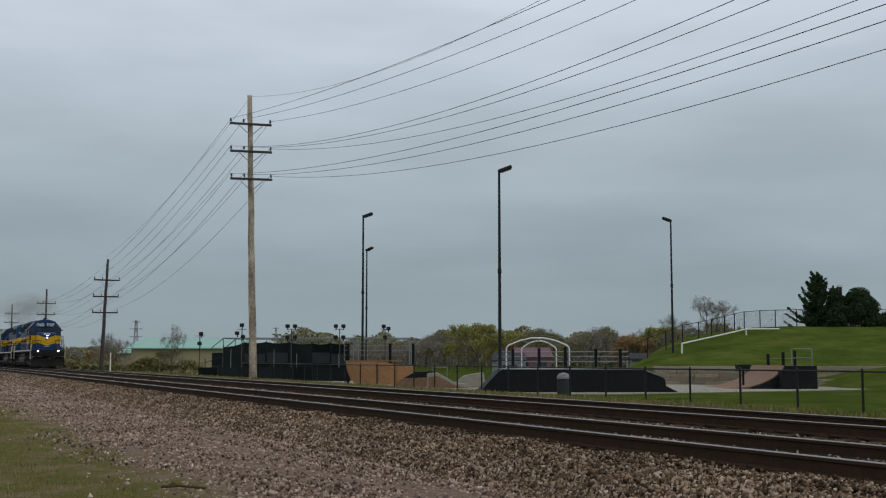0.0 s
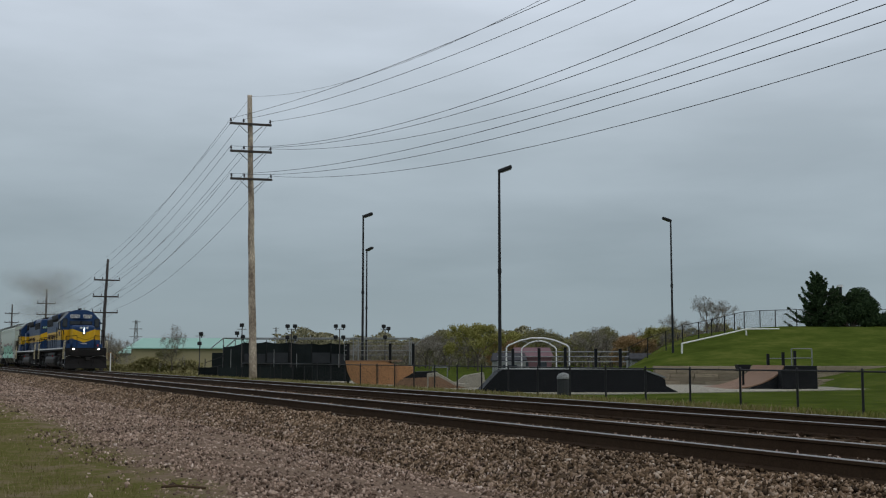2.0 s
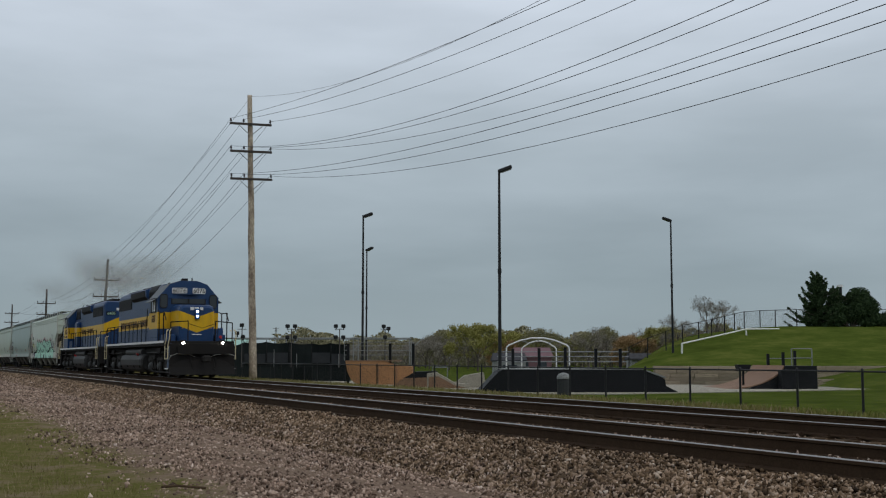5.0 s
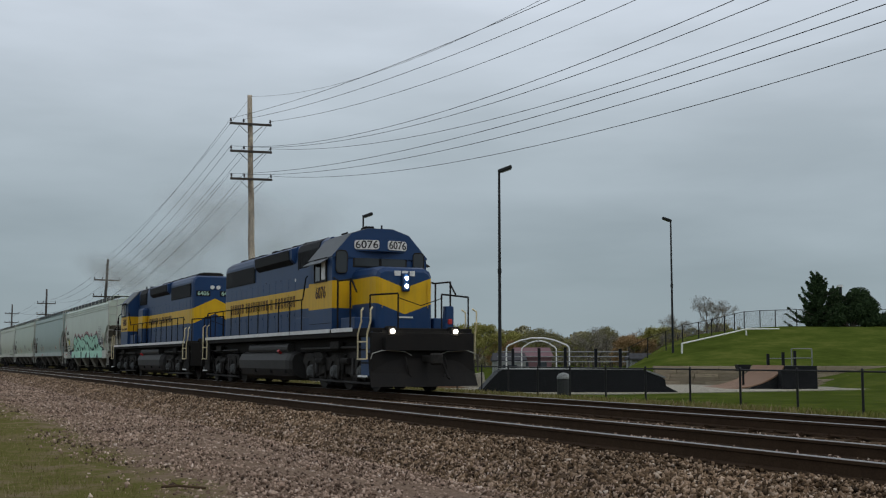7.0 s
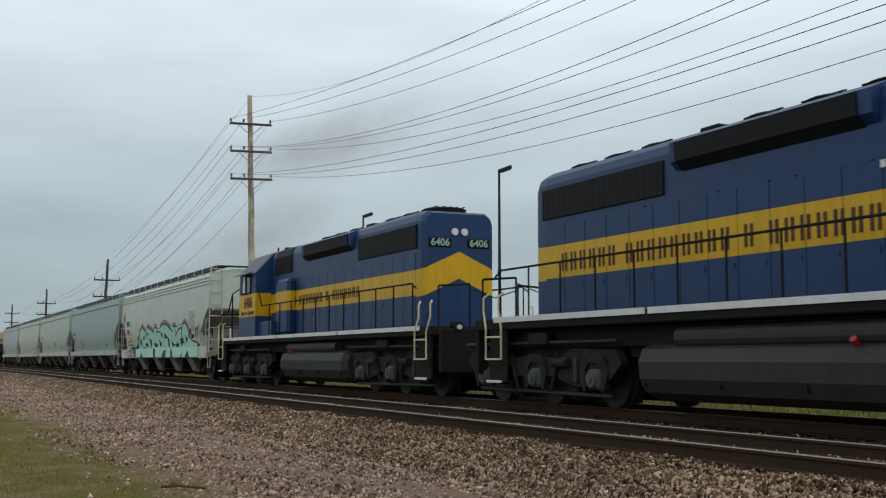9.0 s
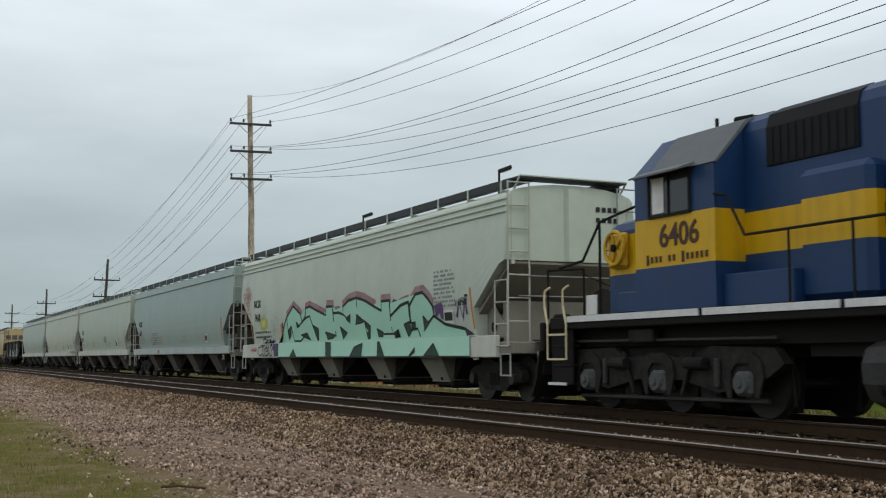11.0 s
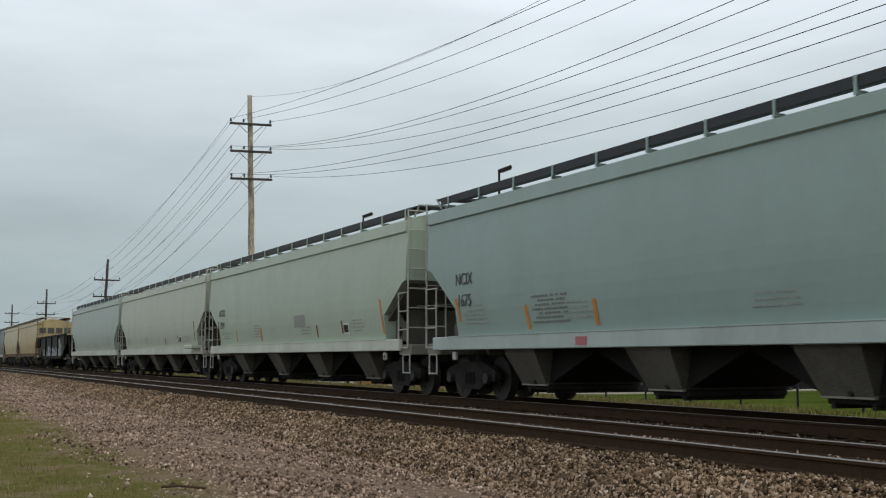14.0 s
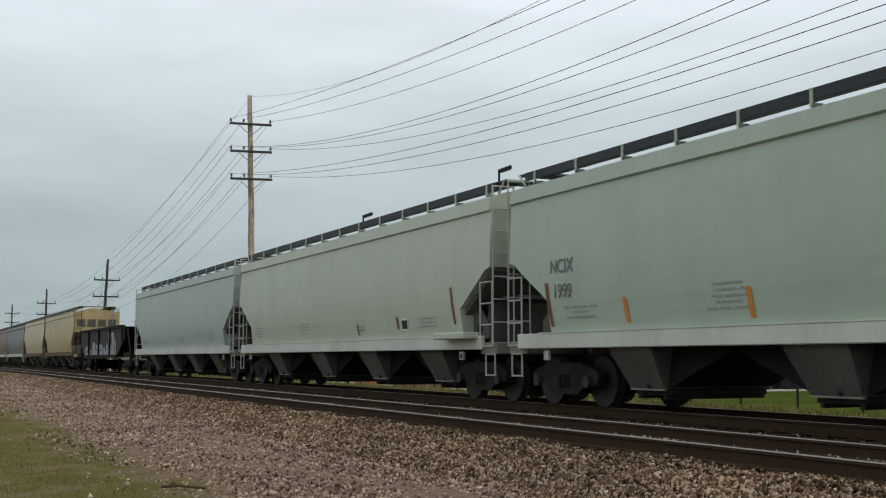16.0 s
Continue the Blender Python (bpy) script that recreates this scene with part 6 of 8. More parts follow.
for k, (zz, wd) in enumerate(((3.92, 0.52), (3.70, 0.42))):
    for i in range(4):
        part("end_mark", bx(9.5 + 0.36, 0.62 + 0.14 * i, zz, 0.012, 0.09, 0.10), M_TEXT, H1)


# ---- lamp posts ----
def lamp_post(m, h, turn, label):
    t = empty("lamp_post", m, label, "lamp post", "lamp posts of the skate park")
    part("shaft", rd((0, 0, 0), (0, 0, h), 0.11, 0.068, 10), M_LAMPPOST, t)
    part("base", rd((0, 0, -0.1), (0, 0, 0.35), 0.24, 0.20, 12), M_GALV, t)
    part("joint_collar", rd((0, 0, h * 0.53), (0, 0, h * 0.53 + 0.25), 0.115, n=10), M_LAMPPOST, t)
    c, s = math.cos(radians(turn)), math.sin(radians(turn))
    part("arm", rd((0, 0, h - 0.05), (0.25 * c, 0.25 * s, h + 0.02), 0.05), M_LAMPPOST, t)
    head = part("lamp_head", bx(0, 0, 0, 0.85, 0.42, 0.20, 0.05), M_LAMPPOST, t)
    head.matrix_basis = pose(0.34 * c, 0.34 * s, h + 0.06, 0, -20, turn)
    part("lens", bx(0.05, 0, -0.115, 0.6, 0.34, 0.03), M_PORC, head)
    return t


lamp_post(pose(-59.8, 31.2, -1.0), 12.82, 65, "tall black lamp post beside the ramps")
lamp_post(pose(-85.0, 32.35, -1.0), 13.0, 65, "tall black lamp post beside the wooden ramp")
lamp_post(pose(-110.6, 42.5, -1.0), 12.9, 30, "tall black lamp post behind the ramps")
lamp_post(park(19.95, 101.6, 0.45), 12.5, 187, "tall black lamp post at the foot of the hill")

# ---- park fence along the line ----


def chain_fabric(name, length, h, pitch, parent, r=0.0014):
    """Woven wire of crossing strands, as thin three-sided bars, in the x-z plane."""
    n = int(length / pitch)
    v, f = [], []
    for s in (-1, 1):
        for k in range(-int(h / pitch), n):
            a, b = (k * pitch, 0.0), (k * pitch + h, h)
            if s < 0:
                a, b = (k * pitch, h), (k * pitch + h, 0.0)
            xa, za, xb, zb = a[0], a[1], b[0], b[1]
            if xa < 0:
                za += (0 - xa) * (zb - za) / (xb - xa)
                xa = 0
            if xb > length:
                zb = za + (length - xa) * (zb - za) / (xb - xa)
                xb = length
            if xb - xa < 0.01:
                continue
            i = len(v)
            for x, z in ((xa, za), (xb, zb)):
                v += [(x - r, s * 0.003, z + r), (x + r, s * 0.003 + r, z - r), (x, s * 0.003 - r, z)]
            f += [(i, i + 1, i + 4, i + 3), (i + 1, i + 2, i + 5, i + 4), (i + 2, i, i + 3, i + 5)]
    return mesh_part(name, v, f, M_FENCE, parent)


def park_fence():
    t = empty("chain_link_fence", pose(0, 25.0, 0), "low black chain-link fence between railway and park", "fence")
    xs = [-25.5 - 2.7 * k for k in range(26)] + [-22.8, -20.1, -17.4]
    xs.sort()
    for x in xs:
        z = ground_at(x, 25)
        p = part("fence_post", rd((x, 0, z - 0.1), (x, 0, 0.55), 0.038, n=8), M_FENCE, t)
        part("post_cap", rd((x, 0, 0.55), (x, 0, 0.60), 0.045, 0.015, 8), M_FENCE, p)
    for a, b in zip(xs, xs[1:]):
        part("top_rail", rd((a, 0, 0.50), (b, 0, 0.50), 0.027, n=6), M_FENCE, t)
    part("bottom_wire", rd((xs[0], 0, -0.70), (xs[-1], 0, -0.70), 0.006, n=4), M_FENCE, t)
    fb = chain_fabric("fence_fabric", xs[-1] - xs[0], 1.2, 0.085, t)
    fb.matrix_basis = pose(xs[0], 0.03, -0.70)


park_fence()

# ---- skate park ----
M_CONC = mat("pale_concrete", (0.40, 0.37, 0.30), spec=0.1, rough=0.9, var=0.25, scale=0.6, fine=12)
M_PLY = mat("weathered_plywood", (0.30, 0.175, 0.105), rough=0.75, var=0.4, scale=1.2, fine=10, stretch=(0.4, 1, 1))
M_PLYORANGE = mat("orange_plywood", (0.46, 0.23, 0.10), rough=0.7, var=0.4, scale=1.0, fine=10)
M_RAMPBLACK = mat("black_ramp_sheet", (0.011, 0.012, 0.014), spec=0.15, rough=0.6, var=0.35, scale=0.8)
M_SCREEN = mat("black_windscreen_cloth", (0.020, 0.025, 0.025), spec=0.05, rough=0.9, var=0.5, scale=0.7, rand=0.4)
M_GREYSHEET = mat("grey_ramp_sheet", (0.27, 0.28, 0.27), rough=0.6, var=0.3)
M_BLOCK = mat("retaining_stone", (0.34, 0.28, 0.20), rough=0.9, var=0.45, scale=2.5, fine=18, bump=0.7, dist=0.03, rand=0.25)
M_WHITEPIPE = mat("white_tube", (0.80, 0.80, 0.76), rough=0.45, var=0.12)
M_BIN = mat("dark_bin", (0.035, 0.037, 0.038), rough=0.6, var=0.3)

slab = part("concrete_pad", pr([(-12, 62), (9, 61.5), (27, 71.5), (27.5, 76.0), (17, 84.0), (-10, 100), (-28, 100)], -1.08, -0.965, "z"), M_CONC)
slab.matrix_basis = PARK.copy()
tagged(slab, "pale concrete pad under the skate ramps", "concrete pad", kind="structure")


def railing(t, pts, h, levels, material, r=0.03):
    for a, b in zip(pts, pts[1:]):
        n = max(1, round((Vector(b) - Vector(a)).length / 1.6))
        for k in range(n + 1):
            p = Vector(a).lerp(Vector(b), k / n)
            part("rail_post", rd(p, p + Vector((0, 0, h)), r, n=6), material, t)
        for l in levels:
            part("guard_rail", rd(Vector(a) + Vector((0, 0, h * l)), Vector(b) + Vector((0, 0, h * l)), r * 0.8, n=6), material, t)


def funbox():
    t = empty("skate_ramp", park(0, 64.5, -0.97), "long black funbox ramp with a railed deck", "skate ramp", "ramps of the skate park")
    part("ramp_body", pr([(2.0, 0), (3.05, 1.12), (3.3, 1.24), (11.0, 1.24), (11.3, 1.10), (12.2, 0.72), (12.25, 0.35), (12.9, 0.02), (12.9, 0)], 0, 5.0), M_RAMPBLACK, t)
    part("deck", bx(7.1, 2.5, 1.26, 7.8, 5.0, 0.05), M_GREYSHEET, t)
    part("ledge", bx(11.75, 0.6, 0.98, 1.0, 1.3, 0.08, rot=Matrix.Rotation(0.35, 3, "Y")), M_GREYSHEET, t)
    for x, h in ((4.0, 1.15), (5.5, 1.2), (7.0, 1.25), (8.75, 1.15), (10.15, 1.15)):
        part("deck_post", bx(x, 2.6, 1.24 + h / 2, 0.16, 0.16, h), M_RAMPBLACK, t)
    for l in (0.42, 0.72, 1.0):
        part("guard_rail", rd((3.2, 4.9, 1.24 + l), (11.0, 4.9, 1.24 + l), 0.028, n=6), M_GALV, t)


def arch(t, w, h, x0, y):
    bm = bmesh.new()
    hw = w / 2
    pts = [(-hw, 0), (-hw, h * 0.70), (-hw * 0.93, h * 0.77), (-hw * 0.55, h * 0.92), (-hw * 0.2, h * 0.99), (hw * 0.2, h * 0.99), (hw * 0.55, h * 0.92), (hw * 0.93, h * 0.77), (hw, h * 0.70), (hw, 0)]
    path(bm, [(x0 + x, y, z) for x, z in pts], 0.045, 8)
    part("arch_tube", bm, M_WHITEPIPE, t)


def shelter_frame():
    t = empty("arched_frame", park(5.65, 69.8, 0.16), "bare white tubular arched canopy frame", "arched frame")
    arch(t, 3.75, 1.95, 0, 0)
    arch(t, 2.42, 1.95, 1.05, 12.0)
    # the second bow stands further back, purlins join them
    for x, z in ((0, 1.93), (-1.0, 1.78), (1.0, 1.78)):
        part("purlin", rd((x, 0, z), (1.05 + x * 0.65, 12.0, z), 0.025, n=6), M_GALV, t)
    part("plinth", bx(0.6, 5.5, -0.65, 4.6, 12.6, 1.27), M_RAMPBLACK, t)


def litter_bin(m):
    t = empty("litter_bin", m, "dark dome-topped litter bin beside the ramp", "litter bin")
    bm = bmesh.new()
    n = 16
    loft(bm, [[(r * math.cos(2 * math.pi * k / n), r * math.sin(2 * math.pi * k / n), z) for k in range(n)] for r, z in ((0.30, 0), (0.33, 0.05), (0.33, 0.80), (0.30, 0.84))])
    part("bin_body", bm, M_BIN, t)
    bm = bmesh.new()
    loft(bm, [[(r * math.cos(2 * math.pi * k / n), r * math.sin(2 * math.pi * k / n), z) for k in range(n)] for r, z in ((0.35, 0.84), (0.34, 0.95), (0.26, 1.07), (0.12, 1.14), (0.02, 1.16))])
    part("dome_lid", bm, M_GREYSHEET, t, "grey dome lid")


def quarter_pipe_orange():
    t = empty("skate_ramp", park(0, 83.5, -0.97), "orange plywood quarter pipe with a railed deck", "skate ramp", "ramps of the skate park")
    curve = [(-6.9 + 1.3 * (1 - math.cos(a)), 1.65 - 1.65 * math.sin(a)) for a in [k * math.pi / 16 for k in range(9)]]
    side = [(-6.95, 1.65), *[(-6.9 + 0.9 * (1 - math.cos(a)), 1.65 - 1.6 * math.sin(a)) for a in [k * math.pi / 16 for k in range(1, 8)]], (-5.7, 0), (-2.2, 0), (-2.15, 1.25), (-3.4, 1.40), (-4.2, 1.65)]
    part("ramp_body", pr(side, 0, 3.2), M_PLYORANGE, t)
    part("deck", bx(-5.0, 1.6, 1.68, 3.9, 3.3, 0.06), M_PLY, t)
    for x in (-5.9, -4.6, -3.3):
        part("panel_joint", bx(x, -0.012, 0.7, 0.035, 0.02, 1.3), M_PLY, t)
    railing(t, [(-7.3, 3.1, 1.7), (-2.2, 3.1, 1.7)], 1.35, (0.3, 0.55, 0.8, 1.0), M_GALV, 0.025)
    for x in (-7.0, -3.9, -2.2):
        part("deck_post", bx(x, 3.0, 1.25, 0.20, 0.2, 3.4), M_RAMPBLACK, t)


def bank_ramps():
    t = empty("skate_ramp", park(0, 76.5, -0.97), "low tan bank ramp with a black top", "skate ramp", "ramps of the skate park")
    part("ramp_body", pr([(-3.4, 0), (-2.6, 0.55), (-1.9, 0.60), (-0.4, 0.62), (0.3, 0.3), (0.7, 0)], 0, 2.6), M_PLY, t)
    part("ramp_top", pr([(-2.6, 0.57), (-1.8, 0.98), (-0.4, 1.02), (-0.2, 0.64)], 0.1, 2.6), M_RAMPBLACK, t)
    t = empty("skate_ramp", park(0, 73.0, -0.97), "pale concrete bank ramp with a pale sloping top", "skate ramp", "ramps of the skate park")
    part("ramp_body", pr([(-1.0, 0.9), (-0.4, 0.98), (0.8, 0.30), (1.6, 0.25), (1.6, 0), (-1.0, 0)], 0, 2.2), M_CONC, t)
    part("ramp_side", pr([(-0.9, 0.02), (-0.9, 0.7), (-0.3, 0.75), (0.7, 0.2), (1.5, 0.02)], -0.03, 0.0), M_PLY, t)
    t = empty("skate_ramp", park(0, 75.0, -0.97), "small pale launch ramp beside the funbox", "skate ramp", "ramps of the skate park")
    part("ramp_body", pr([(0.4, 0), (1.4, 0.75), (2.6, 0.95), (2.8, 0)], 0, 2.4), M_CONC, t)


def quarter_pipe_right():
    t = empty("skate_ramp", park(0, 71.5, -0.97), "brown plywood quarter pipe with a black platform", "skate ramp", "ramps of the skate park")
    # riding surface: rises to the right, runs away from the line
    n = 12
    top = []
    for k in range(n + 1):
        a = k / n * math.pi / 2.35
        top.append((17.1 + 3.7 * math.sin(a) / math.sin(math.pi / 2.35), 1.42 * (1 - math.cos(a)) / (1 - math.cos(math.pi / 2.35))))
    part("riding_surface", pr([*top, (20.85, 1.42), (20.85, 1.30), *[(x + 0.05, z - 0.05) for x, z in top[::-1]]], 0, 7.2), M_PLY, t, "brown curved plywood surface")
    part("ramp_side", pr([(18.6, 0), *[(x, max(z - 0.03, 0)) for x, z in top[5:]], (20.8, 0)], 0.02, 0.12), M_RAMPBLACK, t)
    part("platform", bx(21.78, 2.0, 0.70, 1.95, 4.4, 1.40, 0.02), M_RAMPBLACK, t)
    part("kicker", bx(21.0, -0.35, 0.55, 1.2, 0.7, 1.1, 0.02), M_RAMPBLACK, t)
    for x, h in ((20.88, 0.75), (21.85, 0.85), (22.6, 0.95)):
        part("deck_post", bx(x, 3.8, 1.4 + h / 2, 0.16, 0.16, h), M_RAMPBLACK, t)
    railing(t, [(21.45, 0.6, 1.4), (22.7, 0.6, 1.4)], 1.05, (0.45, 1.0), M_GALV, 0.035)
    part("guard_rail", rd((20.88, 3.8, 1.85), (22.6, 3.8, 1.85), 0.028, n=6), M_GALV, t)
    t = empty("grind_ledge", park(18.8, 73.5, 0.30), "small black box on the edge of the ramp", "grind ledge")
    part("ledge_body", pr([(-0.45, 0.2), (0.45, 0.2), (0.30, -0.22), (-0.35, -0.22)], -0.3, 0.3), M_RAMPBLACK, t)
    part("ledge_leg", bx(0, 0, -0.72, 0.12, 0.12, 1.1), M_RAMPBLACK, t)


def retaining_wall():
    t = empty("retaining_wall", park(0, 84.0, -1.0), "terraced wall of long tan stone blocks below the hill", "retaining wall", kind="structure")
    rng = random.Random(11)
    base = part("stone_block", bx(0, 0, 0, 1, 1, 1, 0.03), M_BLOCK, t)
    made = [base]
    for row in range(5):
        x = 14.8 + rng.uniform(0, 0.5)
        end = 40.0 if row > 1 else 36.0
        while x < end:
            w = rng.uniform(1.2, 2.4)
            m = Matrix.Translation((x + w / 2, row * 0.16 + rng.uniform(-0.05, 0.05), 0.13 + 0.27 * row)) @ Matrix.Diagonal((w - 0.03, 0.7, 0.255, 1))
            if base is not None and row == 0 and x < 15.4:
                base.matrix_basis = m
                x += w
                continue
            share("stone_block", base, t, m)
            x += w
    t2 = empty("stone_steps", park(0, 80.0, -1.0), "low rough stone edging along the lawn", "stone edging")
    for row in range(3):
        x = 23.5 + row * 2.2
        while x < 33.0:
            w = rng.uniform(1.0, 2.0)
            share("stone_block", base, t2, Matrix.Translation((x + w / 2, row * 0.6, 0.10 + 0.25 * row)) @ Matrix.Diagonal((w - 0.03, 0.8, 0.24, 1)))
            x += w


funbox()
shelter_frame()
litter_bin(park(6.2, 60.4, -1.0))
quarter_pipe_orange()
bank_ramps()
quarter_pipe_right()
retaining_wall()

# ---- hill: fence, white rail ----


def hill_z(x, y):
    p = park(x, y).translation
    return ground_at(p.x, p.y)


def hill_fence():
    t = empty("hill_fence", PARK, "black chain-link fence climbing the grassy hill", "fence")
    line = [(16.5, 104), (20.0, 105), (23.5, 107.5), (26.5, 110), (29.0, 112.5), (33.0, 116), (38.0, 118.5), (48.0, 119.5), (56.0, 120)]
    pts = []
    for a, b in zip(line, line[1:]):
        n = max(1, round(math.dist(a, b) / 2.3))
        pts += [(a[0] + (b[0] - a[0]) * k / n, a[1] + (b[1] - a[1]) * k / n) for k in range(n)]
    pts.append(line[-1])
    tops = []
    for x, y in pts:
        z = hill_z(x, y)
        part("fence_post", rd((x, y, z - 0.1), (x, y, z + 1.75), 0.05, n=6), M_FENCE, t)
        tops.append((x, y, z + 1.70))
    for a, b in zip(tops, tops[1:]):
        part("top_rail", rd(a, b, 0.03, n=6), M_FENCE, t)
        d = Vector(b) - Vector(a)
        fb = chain_fabric("fence_fabric", Vector((d.x, d.y)).length, 1.6, 0.10, t, r=0.0028)
        fb.matrix_basis = pose(a[0], a[1], a[2] - 1.6, 0, 0, math.degrees(math.atan2(d.y, d.x)))


def white_rail():
    t = empty("white_rail", PARK, "thick white rail on short posts along the slope", "rail barrier")
    pts = [(20.4, 100, 2.15), (24.2, 104, 2.85), (28.0, 108, 3.58), (31.6, 110, 3.66)]
    for a, b in zip(pts, pts[1:]):
        d = Vector(b) - Vector(a)
        bm = bmesh.new()
        rod(bm, a, b, 0.065, n=8)
        part("rail_beam", bm, M_WHITEPIPE, t)
    for p in (pts[0], pts[2]):
        z = hill_z(p[0], p[1])
        part("rail_post", rd((p[0], p[1], min(z - 0.1, p[2] - 0.3)), (p[0], p[1], p[2]), 0.075, n=8), M_WHITEPIPE, t)


hill_fence()
white_rail()

# ---- batting cage, floodlights ----


M_SCREENPALE = mat("faded_screen_cloth", (0.035, 0.038, 0.042), rough=0.9, var=0.5, scale=1.5)


def screened_cage():
    t = empty("batting_cage", park(0, 103.5, -1.0), "batting cage behind sagging black windscreen cloth", "batting cage")
    rng = random.Random(3)
    xs = [-21.0, -19.4, -17.6, -15.6, -13.6, -11.6, -9.9, -8.5]
    hs = [1.7, 2.9, 3.3, 3.35, 3.3, 3.2, 3.25, 3.2]
    for x, h in zip(xs, hs):
        part("frame_post", rd((x, 0, 0), (x, 0, h + 0.15), 0.04, n=6), M_FENCE, t)
    for k in range(len(xs) - 1):
        a, b, ha, hb = xs[k], xs[k + 1], hs[k], hs[k + 1]
        bm = bmesh.new()
        n = 8
        rings = []
        for i in range(n + 1):
            f = i / n
            x = a + (b - a) * f
            h = ha + (hb - ha) * f - 0.12 * math.sin(math.pi * f) * rng.uniform(0.6, 1.2)
            yb = rng.uniform(-0.06, 0.06)
            rings.append([(x, yb, 0.05), (x, yb * 0.5, h * 0.6), (x, 0, h), (x, 0.03, h), (x, yb * 0.5 + 0.03, h * 0.6), (x, yb + 0.03, 0.05)])
        loft(bm, rings)
        if k > 0:
            part("windscreen_panel", bm, M_SCREEN, t)
        else:
            bm.free()
            for q in range(3):
                part("rail_bar", rd((a, 0, 0.5 + 0.5 * q), (b, 0, 0.5 + 0.8 * q), 0.03, n=6), M_FENCE, t)
        if k in (2, 3, 5, 6):
            part("patch_cloth", bx((a + b) / 2, -0.12, 1.85 + 0.1 * (k % 2), (b - a) * 0.93, 0.02, 0.9), M_SCREENPALE, t, "faded grey cloth strip")
        if k in (1, 3, 4, 6):
            part("net_post", rd((a + 0.7, -0.2, 0), (a + 0.7, -0.2, 2.3 + 0.4 * (k % 2)), 0.03, n=6), M_GALV, t)
        if k % 2 == 0:
            part("inner_panel", bx((a + b) / 2, 3.0, 1.2, b - a, 0.05, 2.4), M_SCREEN, t)
    # overhead pipe frame
    for x in (-19.6, -14.0, -8.0, -3.0):
        for y in (1.0, 7.0):
            part("frame_post", rd((x, y, 0), (x, y, 3.7), 0.05, n=6), M_GALV, t)
        part("cross_pipe", rd((x, 1.0, 3.7), (x, 7.0, 3.7), 0.045, n=6), M_GALV, t)
        part("knee_brace", rd((x + 1.2, 1.0, 3.7), (x, 1.0, 2.6), 0.035, n=6), M_GALV, t)
    for y in (1.0, 7.0):
        part("ridge_pipe", rd((-19.6, y, 3.7), (-3.0, y, 3.7), 0.045, n=6), M_GALV, t)
        part("ridge_pipe", rd((-20.8, y, 2.7), (-19.6, y, 3.7), 0.045, n=6), M_GALV, t)
    low = empty("screen_fence", park(0, 96.0, -1.0), "low black screened fence in front of the cage", "fence")
    for k in range(9):
        x = -20.0 + k * 1.55
        part("fence_post", rd((x, 0, 0), (x, 0, 1.25), 0.035, n=6), M_FENCE, low)
        if k < 8:
            part("screen_panel", bx(x + 0.775, 0, 0.6, 1.5, 0.03, 1.1), M_SCREEN, low)
    # pale machines inside
    for x in (-17.0, -12.9, -10.6):
        m = empty("pitching_machine", park(x, 101.5, -1.0), "small pale ball machine in front of the cage", "ball machine", "ball machines")
        part("machine_body", bx(0, 0, 0.55, 0.5, 0.5, 0.5, 0.05), M_GREYSHEET, m)
        part("machine_leg", rd((0, 0, 0), (0, 0, 0.4), 0.08), M_GALV, m)


def floodlight(m, h, heads, label):
    t = empty("floodlight", m, label, "floodlight", "floodlights of the cage")
    part("mast", rd((0, 0, 0), (0, 0, h), 0.045, n=8), M_POLEFAR, t)
    part("bracket", bx(0, 0, h - 0.05, 0.8, 0.06, 0.06), M_GALV, t)
    for x, z in heads:
        hd = part("lamp_head", bx(x, -0.1, h + z, 0.36, 0.3, 0.32, 0.05), M_LAMPPOST, t)
        part("lamp_yoke", bx(x, 0.1, h + z - 0.25, 0.08, 0.08, 0.2), M_LAMPPOST, hd)


screened_cage()
floodlight(park(-13.35, 103.0, -1.0), 4.5, ((-0.33, -0.75), (0.33, -0.75), (-0.33, 0.22), (0.33, 0.22)), "four-headed floodlight on a thin mast")
floodlight(park(-9.1, 103.0, -1.0), 4.5, ((-0.33, -0.75), (0.33, -0.75), (-0.33, 0.22), (0.33, 0.22)), "four-headed floodlight on a thin mast")
floodlight(park(-21.4, 103.0, -1.0), 3.9, ((0.12, 0.15), (0.0, -0.7)), "two-headed floodlight on a thin mast")
floodlight(park(-17.7, 103.0, -1.0), 4.5, ((-0.42, -0.4), (0.0, 0.3), (0.1, -0.7)), "three-headed floodlight on a thin mast")
floodlight(park(-5.1, 103.0, -1.0), 4.5, ((-0.12, 0.2), (0.30, 0.0), (0.0, -0.75)), "two-headed floodlight on a thin mast")

# ---- buildings and small far things ----
M_TEAL = mat("teal_metal_roof", (0.30, 0.52, 0.43), rough=0.5, var=0.15, scale=0.2)
M_BEIGE = mat("beige_wall", (0.37, 0.32, 0.185), rough=0.85, var=0.2, scale=0.5)
M_REDWALL = mat("faded_red_wall", (0.19, 0.105, 0.115), rough=0.8, var=0.3)
M_DARKROOF = mat("dark_shingle", (0.05, 0.05, 0.055), rough=0.9, var=0.3)
M_WINDOW = mat("far_window", (0.05, 0.06, 0.07), rough=0.2, var=0.1)


